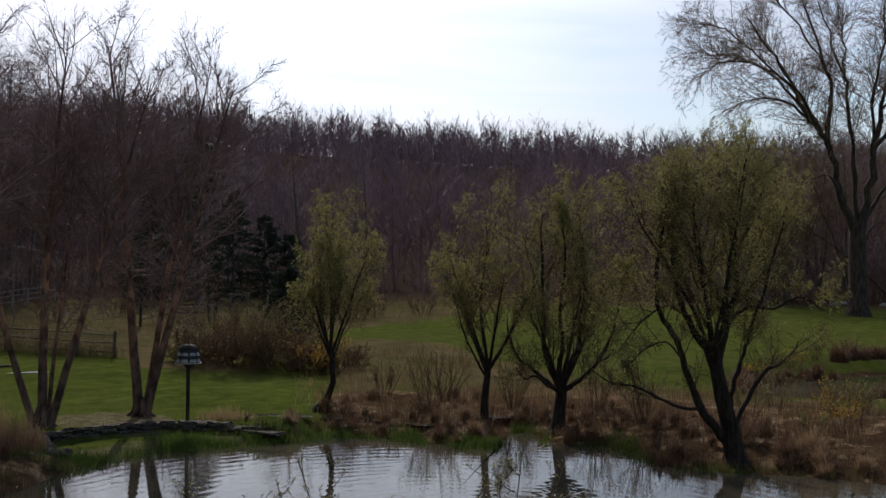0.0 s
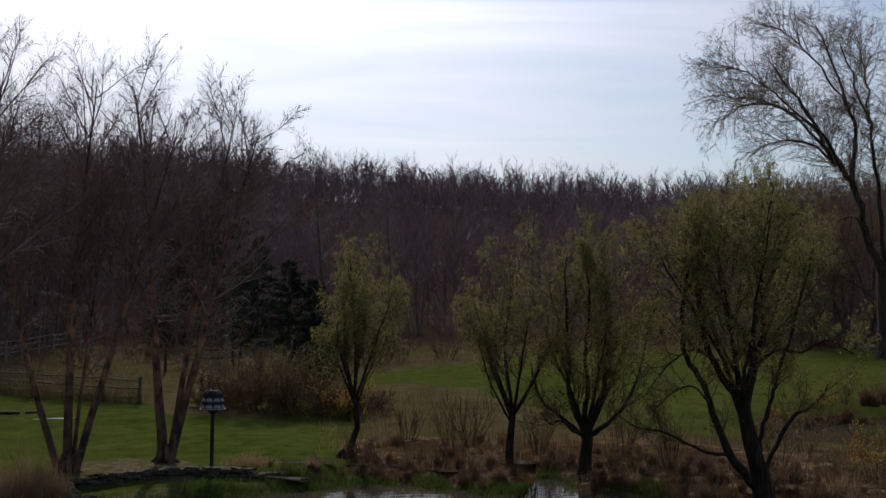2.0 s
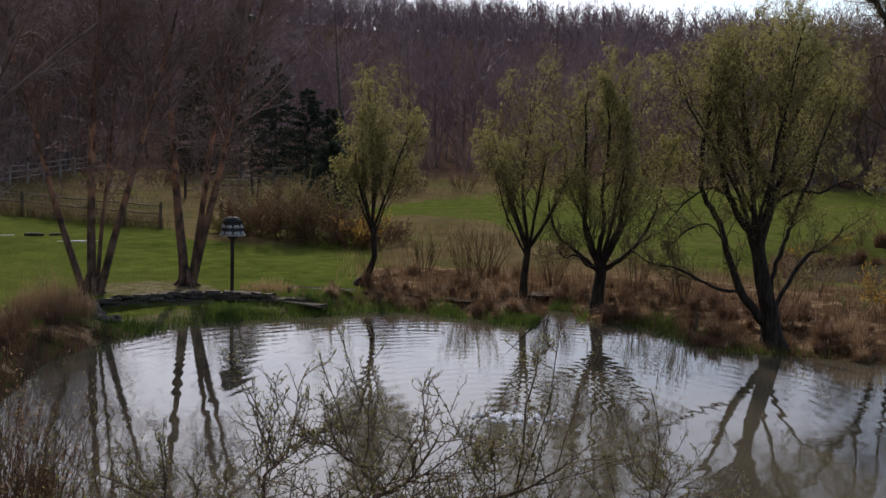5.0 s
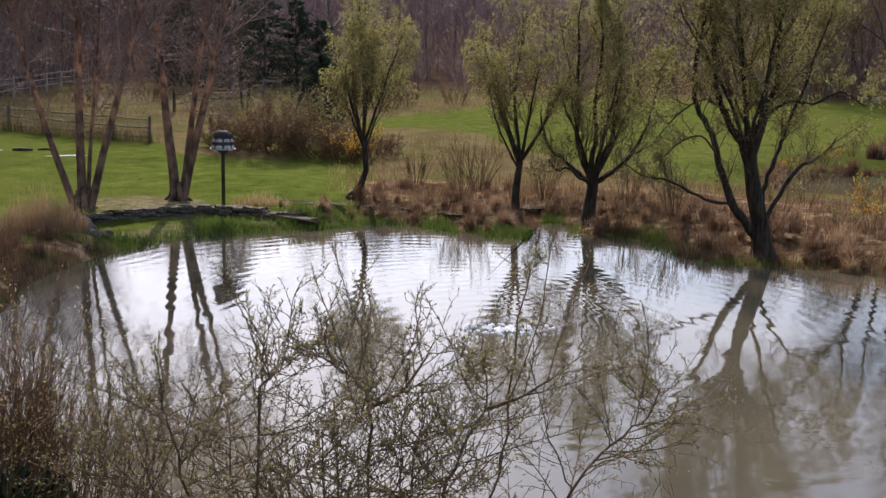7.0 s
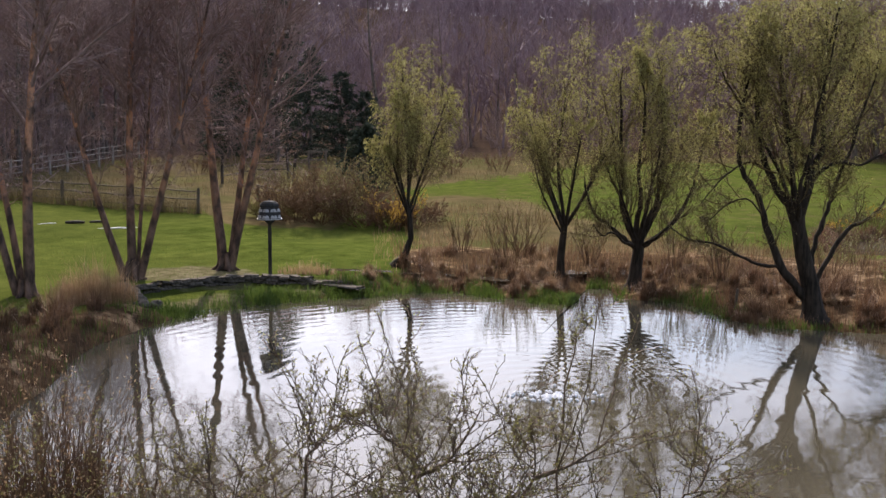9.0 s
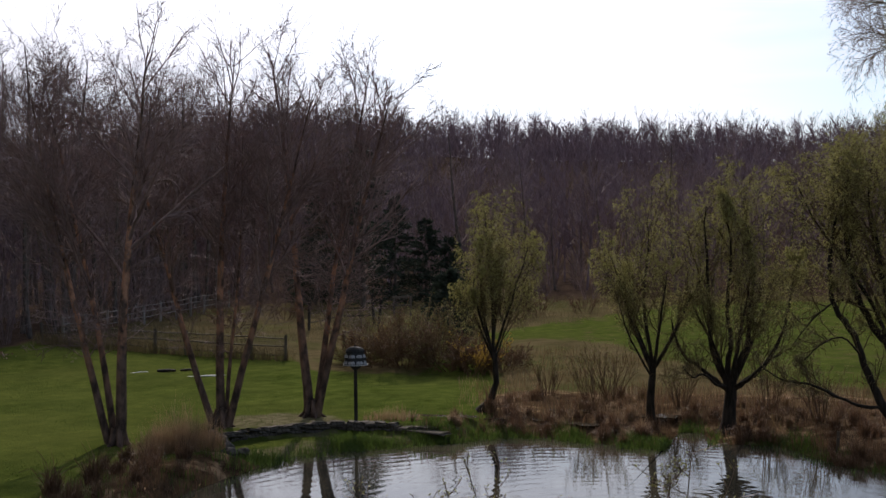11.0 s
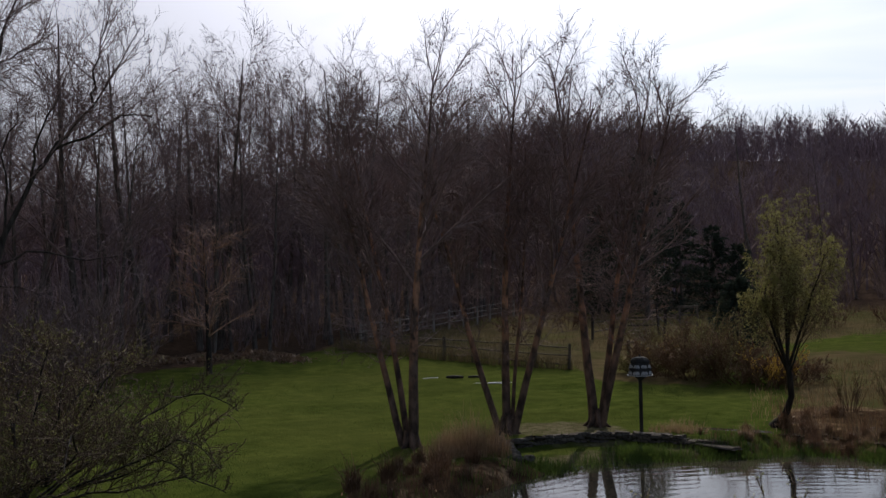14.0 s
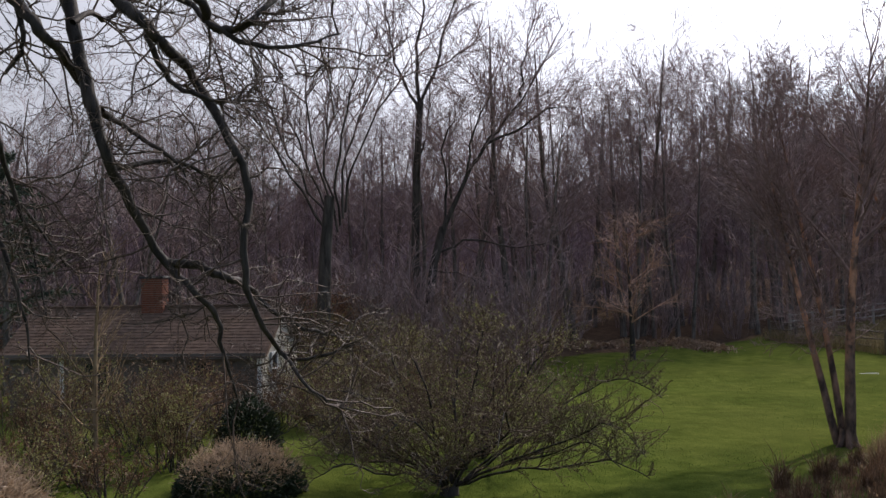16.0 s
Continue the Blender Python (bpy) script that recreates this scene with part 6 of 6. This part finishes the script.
layered_bush("hawthorn_bush", -0.1, bush_y, 501, [
    [(0, 0, 0), (-0.05, 0, 0.93), (-0.06, 0, 1.69), (-0.2, 0.05, 1.86), (-0.41, 0.1, 2.02)], [(-0.06, 0, 1.67), (0.12, 0, 1.76), (0.24, 0.05, 1.9), (0.33, 0.1, 2.06)],
    [(-0.2, -0.1, 0), (-0.3, -0.2, 0.93), (-0.33, -0.2, 1.59)], [(0.1, -0.2, 0), (0.15, -0.3, 0.93), (0.1, -0.35, 1.55)], [(0.1, 0.1, 0), (0.2, 0.3, 0.9), (0.3, 0.35, 1.61)], [(-0.1, 0.1, 0), (-0.25, 0.3, 0.9), (-0.3, 0.4, 1.57)], [(0.05, -0.3, 0), (-0.15, -0.5, 0.9), (-0.3, -0.55, 1.44)]],
    1.25, 0.055, 0.0145, 0.8, (11, 4), 0.55, (M_BUSHTWIG, M_BUSHTWIG), "budding bush with tiers of brown twigs and small olive leaves", "bush", "budding bushes")
layered_bush("hawthorn_bush", -0.8, bush_y + 0.1, 502, [
    [(0, 0, 0), (-0.06, 0, 0.93), (-0.04, 0.02, 1.69), (0.04, 0.05, 1.86), (0.2, 0.1, 2)], [(0.1, 0, 0), (-0.3, -0.1, 0.74), (-0.7, -0.1, 1.12), (-1.05, 0, 1.4)],
    [(-0.1, 0.1, 0), (-0.5, 0.2, 0.93), (-0.65, 0.2, 1.48), (-0.7, 0.2, 1.64)], [(0.1, -0.1, 0), (0.25, -0.2, 0.9), (0.3, -0.2, 1.48)], [(0, 0.1, 0), (-0.25, 0.3, 0.9), (-0.3, 0.35, 1.53)]],
    1.25, 0.055, 0.014, 0.8, (11, 4), 0.55, (M_BUSHTWIG, M_BUSHTWIG), "budding bush with tiers of brown twigs and small olive leaves", "bush", "budding bushes")
layered_bush("hawthorn_bush", 0.4, bush_y - 0.1, 503, [
    [(-0.3, 0, 0), (-0.12, 0.05, 0.93), (0, 0, 1.4), (0.16, 0, 1.73), (0.12, 0.05, 1.97)], [(0.14, 0, 1.67), (0.4, 0, 1.78), (0.65, 0.05, 1.93)],
    [(0, -0.1, 0), (0.5, -0.1, 0.84), (0.85, 0, 1.4), (1.1, 0, 1.59), (1.2, 0, 1.82)]],
    1.15, 0.06, 0.014, 0.8, (11, 4), 0.55, (M_BUSHTWIG, M_BUSHTWIG), "budding bush with tiers of brown twigs and small olive leaves", "bush", "budding bushes")
layered_bush("hawthorn_shoot", 0.5, bush_y + 0.1, 504, [[(-0.2, 0, 0), (0.1, 0.05, 1.0), (0.2, 0, 1.5), (0.27, 0, 2.45), (0.4, 0, 2.66)]],
    0.3, 0.12, 0.011, 0.8, (6, 2), 0.5, (M_BUSHTWIG, M_BUSHTWIG), "tall single budding shoot beside the bush", "shoot", "bush shoots")
crab = layered_bush("crab_apple", -14.2, 15.0, 280, [
    [(0.15 * math.cos(a), 0.15 * math.sin(a), 0.2), (0.3 * r * math.cos(a), 0.3 * r * math.sin(a), 0.3 * h + 0.3), (0.55 * r * math.cos(a + 0.15), 0.55 * r * math.sin(a + 0.15), 0.72 * h), (0.8 * r * math.cos(a), 0.8 * r * math.sin(a), h), (r * math.cos(a - 0.1), r * math.sin(a - 0.1), h * e)]
    for a, r, h, e in [(0.1, 4.6, 1.7, 0.75), (0.7, 4.2, 2.3, 0.85), (1.4, 3.2, 2.9, 0.95), (2.1, 2.6, 3.1, 1.0), (2.8, 3.6, 2.5, 0.9), (3.4, 3.9, 2.0, 0.8), (4.0, 3.2, 1.7, 0.8), (4.6, 2.9, 2.3, 0.95), (5.2, 3.4, 1.9, 0.8), (5.75, 4.4, 2.1, 0.8), (0.4, 2.4, 2.8, 1.05), (3.1, 2.2, 3.0, 1.05), (5.9, 2.6, 2.7, 1.0), (1.9, 1.4, 3.2, 1.05), (0.35, 3.6, 1.2, 0.7), (3.7, 2.6, 1.1, 0.7), (0.9, 3.0, 1.5, 0.6), (4.3, 2.4, 1.3, 0.6), (5.5, 3.2, 1.2, 0.6), (2.4, 3.4, 1.6, 0.7), (3.0, 4.2, 1.3, 0.6), (4.9, 1.6, 2.9, 1.05), (0.0, 1.2, 3.2, 1.05), (3.3, 3.4, 0.8, 0.6), (0.5, 4.0, 0.8, 0.7), (5.3, 2.4, 0.8, 0.7), (4.5, 3.0, 0.9, 0.6)]],
    1.8, 0.11, 0.03, 2.0, (7, 2), 0.3, (M_LIMB, M_BUSHTWIG), "wide budding crab apple bush with arching branches on the lawn", "bush")
crab_bole = Wood()
crab_bole.add([(0, 0, -0.2), (0.03, 0, 0.25), (-0.02, 0.03, 0.55)], [0.24, 0.17, 0.12], 9)
part("trunk", crab_bole.blocks(), M_LIMB, crab, "short dark trunk")
# upright russet stems on the near bank
STICK_SPEC = [(6, 3, 0.05, 0.1, 0.3, 5, 0.35, (10, 30), 0.4, 0.7), (4, 3, 0.08, 0.1, 0.4, 3, 0.3, (15, 35), 0.4, 0.8), (3, 1, 0.1, 0.1, 0.5, 0, 0, (0, 0), 0, 0)]
for i, (x, y, t) in enumerate([(-2.6, 7.1, 1.9), (-3.0, 7.5, 2.3), (-3.5, 7.9, 2.4), (-2.2, 6.9, 1.5), (-4.1, 8.5, 2.3), (-3.0, 6.9, 2.0), (-2.7, 6.5, 1.7), (-3.3, 7.2, 2.2)]):
    shrub("dogwood", x, y, 540 + i, 38, (t * 0.6, t), (0.02, 0.35), STICK_SPEC, 0.009, (M_STEM, M_STEM), "thicket of upright russet bare stems on the near bank", "shrub", "dogwood stems", thin=0.0026, foot=0.4,
          leaf=(2, 0.028, 0.012, M_STRAW if i % 2 else M_BUSHLEAF, 0.5))
for i, (x, y, t) in enumerate([(1.75, 6.9, 1.3), (2.05, 7.1, 1.15)]):
    shrub("dogwood", x, y, 550 + i, 9, (t * 0.6, t), (0.02, 0.2), STICK_SPEC, 0.006, (M_STEM, M_STEM), "few upright bare stems on the near bank", "shrub", "dogwood stems", thin=0.002, foot=0.25)
dome("rhododendron", -2.62, 6.45, 560, 0.7, 1.15, M_YEW, None, "dark glossy evergreen shrub on the near bank", "shrub")

# ---- sedges, pond grass, dead grass ----
def tussock(seed, r, h, n):
    rng = np.random.default_rng(seed)
    a, d = rng.uniform(0, 6.28, n), r * np.sqrt(rng.random(n)) * 0.45
    pos = np.stack([d * np.cos(a), d * np.sin(a), 0 * a], 1)
    near = np.exp(-(d / r) ** 2 * 6)
    return blades(pos, h * (0.35 + 0.65 * near) * rng.uniform(0.5, 1.15, n), 0.012, rng.uniform(0.5, 1.6, (n, 1)), rng)


tuss = {}


def tussock_at(kind, mat, x, y, scale, turn, label, group):
    key = (kind, mat.name)
    m = pose(x, y, gz_at(x, y) - 0.03, 0, 0, turn) @ Matrix.Diagonal((scale, scale, scale, 1))
    if key not in tuss:
        tuss[key] = plant("sedge_tussock", x, y, [("blade_clump", tussock(600 + kind, (0.32, 0.4, 0.26)[kind], (0.55, 0.48, 0.7)[kind], 230), mat, "")], label, "sedge", group)
        tuss[key].matrix_world = m
        return
    ob = copy_thing(tuss[key], pose(0, 0, 0))
    ob.matrix_basis = m


rng = np.random.default_rng(71)
done = 0
while done < 150:
    az, d = rng.uniform(-27, 5.5), rng.uniform(22.5, 34)
    x, y = spot(az, d)
    s = float(signed(np.array([x]), np.array([y]), L1)[0])
    if s < 0.35 or math.hypot(x - 4.2, y - 28.2) < 1.0 or s > 1.0 + 5.5 * rng.random() ** 2 or (az > 2.5 and s > 1.8):
        continue
    tussock_at(int(rng.integers(0, 3)), M_SEDGE if rng.random() < 0.82 else M_STRAW, x, y, rng.uniform(0.5, 1.25), rng.uniform(0, 360), "drooping tussock of red-brown dead sedge on the bank", "sedge tussocks")
    done += 1
for x, y, s in [(-8.4, 22.4, 0.9), (-8.9, 21.6, 1.0), (-8.2, 20.9, 0.8), (-8.3, 19.2, 0.8), (-8.0, 17.6, 0.9), (-7.9, 16.2, 0.8), (-8.7, 18.2, 0.9), (-9.4, 22.1, 0.8), (-8.9, 16.6, 1.1), (-8.0, 23.3, 1.2), (-8.6, 22.8, 1.35), (-9.2, 22.9, 1.2), (-8.35, 21.6, 1.3), (-9.0, 20.6, 1.4), (-9.3, 19.4, 1.4), (-8.6, 18.8, 1.2), (-7.7, 22.0, 0.9), (-3.3, 28.9, 0.6), (-2.1, 28.8, 0.7)]:
    tussock_at(int(s * 10) % 3, M_SEDGE, x, y, s, x * 97, "drooping tussock of red-brown dead sedge on the bank", "sedge tussocks")


rng = np.random.default_rng(73)
for p in np.repeat(L2, 2, 0):
    if math.hypot(*p) > 40.5:
        q = p + (p - L2.mean(0)) * 0.04 + rng.normal(0, 0.3, 2)
        tussock_at(int(rng.integers(0, 3)), M_SEDGE, q[0], q[1], rng.uniform(1.1, 1.9), rng.uniform(0, 360), "mounded tussock of brown sedge on the far pond's bank", "far sedge tussocks")


def tall_grass(x, y, seed, n, rx, ry, h, label):
    rng = np.random.default_rng(seed)
    a, d = rng.uniform(0, 6.28, n), np.sqrt(rng.random(n))
    pos = np.stack([rx * d * np.cos(a), ry * d * np.sin(a), 0 * a], 1)
    return plant("tall_grass", x, y, [("blade_clump", blades(pos, h * (1.05 - 0.6 * d ** 2) * rng.uniform(0.45, 1.1, n), 0.010, rng.uniform(0.15, 1.1, (n, 1)), rng), M_STRAW, "")], label, "grass", "tall grasses")


tall_grass(-8.35, 24.4, 81, 1500, 1.0, 0.55, 1.3, "stand of tall tan dry grass beside the birch")
tall_grass(-9.0, 23.9, 82, 350, 0.5, 0.45, 0.85, "stand of tall tan dry grass beside the birch")
tall_grass(10.8, 24.4, 83, 500, 0.4, 0.3, 0.9, "clump of tall tan dry grass on the wet bank")
tall_grass(-3.9, 29.3, 84, 500, 0.9, 0.4, 0.5, "patch of tan dry grass behind the edging")

# fresh grass standing round the waterline
rng = np.random.default_rng(91)
n = 60000
k_ = rng.integers(0, len(L1), n)
f = rng.random(n)[:, None]
p = L1[k_] * (1 - f) + np.roll(L1, -1, 0)[k_] * f
mid_ = L1.mean(0)
out = unit(p - mid_)
lumps = np.array([noise.noise((x * 0.9, y * 0.9, 4.0)) for x, y in p])
p = p + out * rng.normal(0.42, 0.38, (n, 1)) + out * (lumps * 0.6)[:, None]
inside = signed(p[:, 0], p[:, 1], L1)
ok = (p[:, 1] > 12) & (inside > -0.22 - 0.5 * np.maximum(lumps, 0)) & (lumps + rng.normal(0, 0.25, n) > -0.05) & ((p[:, 1] > 23.5) | (rng.random(n) < 0.08)) & ((p[:, 0] < 3.6) | (rng.random(n) < 0.28)) & (np.hypot(p[:, 0] - 4.2, p[:, 1] - 28.2) > 0.75)
p = p[ok]
p3 = np.c_[p, np.maximum(ground(p[:, 0], p[:, 1]) - 0.02, -0.1)]
tagged(new("pond_grass", mesh_of("pond_grass", blades(p3, 0.27, 0.016, 0.55, rng), M_PONDGRASS)), "fresh green grass standing in the shallow water's edge", "grass", kind="stuff")

# dead grass on the marsh, rough grass on the pasture, short turf tufts on the lawn
def sown(name, n, az, d, h, w, mat, keep, label, seed, lean=0.6):
    rng = np.random.default_rng(seed)
    a, r = rng.uniform(*az, n), np.sqrt(rng.uniform(d[0] ** 2, d[1] ** 2, n))
    x, y = -np.sin(np.radians(a)) * r, np.cos(np.radians(a)) * r
    s = np.minimum(signed(x, y, L1), signed(x, y, L2))
    ok = keep(x, y, a, r, s, rng)
    x, y = x[ok], y[ok]
    pos = np.stack([x, y, ground(x, y) - 0.01], 1)
    tagged(new(name, mesh_of(name, blades(pos, h, w, lean, rng), mat)), label, "grass", kind="stuff")


sown("marsh_grass", 17000, (-28, 6), (22, 37), 0.34, 0.013, M_SEDGE, lambda x, y, a, r, s, g: (s > 0.2) & (s < 1.0 + 9 * g.random(len(x)) ** 1.5) & ((a < 2.5) | (s < 1.6)), "matted red-brown dead grass on the marshy bank", 701)
sown("dry_grass", 6000, (-28, 4), (28, 46), 0.36, 0.012, M_STRAW, lambda x, y, a, r, s, g: (s > 1.6) & ((a > -4) | (r < 36)) & (g.random(len(x)) < 0.2 + 0.5 * (np.sin(x * 0.7) * np.sin(y * 0.5) > 0.1)), "thin tan dry grass over the wet meadow", 702, 0.4)
sown("meadow_grass", 9000, (-27, 3), (29, 47), 0.5, 0.014, M_STEM_GRASS, lambda x, y, a, r, s, g: (s > 1.4) & (np.sin(x * 0.9 + 1) * np.sin(y * 0.7) + g.normal(0, 0.5, len(x)) > 0.1) & (r < np.interp(a, [-27, -8, 3], [38, 44, 50])), "russet winter grass over the wet meadow", 708, 0.5)
sown("pasture_grass", 19000, (1, 27), (41, 76), 0.34, 0.02, M_PASTURE, lambda x, y, a, r, s, g: (r > np.interp(a, [1, 5, 9, 13, 16, 20, 27], [58, 46, 45, 47, 50, 53, 58])) & (np.sin(x * 0.45 + y * 0.2) + np.sin(y * 0.33 - x * 0.15) + g.normal(0, 0.6, len(x)) > -0.3), "rough tan winter grass over the old pasture", 705, 0.7)
sown("field_grass", 9000, (-24, 1), (58, 84), 0.34, 0.022, M_PASTURE, lambda x, y, a, r, s, g: (r > np.interp(a, [-24, -8, -3, 1], [80, 73, 62, 58])), "rough tan grass along the foot of the hill", 706, 0.7)
sown("bank_grass", 5000, (14, 26), (13, 24), 0.26, 0.012, M_SEDGE, lambda x, y, a, r, s, g: (s > 0.1) & (s < 2.2), "dead tan grass on the side bank", 703)
sown("lawn_tufts", 26000, (2, 50), (16, 44), 0.055, 0.012, M_PONDGRASS, lambda x, y, a, r, s, g: (s > 1.0) & (g.random(len(x)) < (22 / r) ** 1.2), "short green turf blades of the lawn", 704)

def along_fence(x, y):
    """Distance to the near rail fence."""
    f = np.clip(((x + 10.5) * -13.7 + (y - 43.8) * 5.8) / (13.7 ** 2 + 5.8 ** 2), 0, 1)
    return np.hypot(x + 10.5 + 13.7 * f, y - 43.8 - 5.8 * f)


sown("fence_grass", 60000, (12, 28), (42, 57), 0.75, 0.016, M_PASTURE, lambda x, y, a, r, s, g: along_fence(x, y) < 0.12 + 0.5 * g.random(len(x)) ** 2, "tall dead weeds grown through the rail fence", 707, 0.5)

# leaf litter heaps at the wood's edge
for i, (x, y, l) in enumerate([(-27.2, 46.3, 2.6), (-25.6, 45.2, 2.0), (-29.3, 44.5, 1.8), (-31.0, 42.8, 1.6)]):
    rng = np.random.default_rng(750 + i)
    n = 1400
    px, py = rng.normal(0, l * 0.4, n), rng.normal(0, 0.5, n)
    pz = 0.28 * np.exp(-(px / l) ** 2 * 2 - py ** 2 * 2) * rng.random(n) + 0.03
    ob = thing("leaf_pile", x, y, gz_at(x, y), "heap of pale fallen leaves at the edge of the woods", "leaf pile", "leaf piles", kind="stuff", turn=-25)
    part("leaf_heap", leaves(np.stack([px, py, pz], 1), rng.normal(size=(n, 3)) + [0, 0, 0.2], 0.16, 0.1, rng), M_LITTER, ob)

# pale rocks under the old tree
for i, (az, d, s) in enumerate([(-24.9, 83, 0.6), (-25.4, 84, 0.5), (-27.3, 83, 0.55), (-27.9, 84, 0.6), (-24.4, 84.5, 0.4)]):
    x, y = spot(az, d)
    ob = thing("field_stone", x, y, gz_at(x, y) + 0.15, "pale rounded field stone under the trees", "stone", "field stones", turn=50 * i)
    bm = bmesh.new()
    bmesh.ops.create_icosphere(bm, subdivisions=2, radius=s * 0.6)
    for v in bm.verts:
        v.co *= 1 + 0.3 * noise.noise(v.co * 2 / s + Vector((i, 7, 2)))
        v.co.z *= 0.7
    part("rock", bm, M_FIELDSTONE, ob)

# shallow puddles and wet mud between the tussocks
for i, (x, y, rx, ry) in enumerate([(-1.9, 29.4, 0.5, 0.22), (-0.7, 29.9, 0.7, 0.25), (0.6, 29.6, 0.6, 0.3), (1.7, 29.0, 0.8, 0.3), (2.4, 28.4, 0.55, 0.25), (3.6, 30.4, 0.8, 0.35), (1.2, 30.6, 0.6, 0.22), (6.6, 27.0, 0.7, 0.25), (7.6, 26.0, 0.8, 0.25), (-2.9, 29.6, 0.5, 0.2), (4.6, 29.9, 0.6, 0.3), (9.4, 25.2, 0.6, 0.2)]):
    if float(signed(np.array([x]), np.array([y]), L1)[0]) < 1.25 + ry:
        continue
    rng = np.random.default_rng(790 + i)
    a = np.linspace(0, 2 * math.pi, 25)[:-1]
    r = 1 + 0.22 * np.sin(2 * a + rng.uniform(0, 6)) + 0.16 * np.sin(5 * a + rng.uniform(0, 6))
    v = np.concatenate([np.stack([x + rx * r * np.cos(a), y + ry * r * np.sin(a), 0 * a + gz_at(x, y) + 0.035], 1), [[x, y, gz_at(x, y) + 0.035]]])
    f = np.stack([np.arange(24), (np.arange(24) + 1) % 24, np.full(24, 24)], 1)
    tagged(new("puddle", mesh_of("puddle", [(v, f)], M_WATER2, False)), "shallow puddle of bright standing water between tussocks", "puddle", "puddles on the marsh")
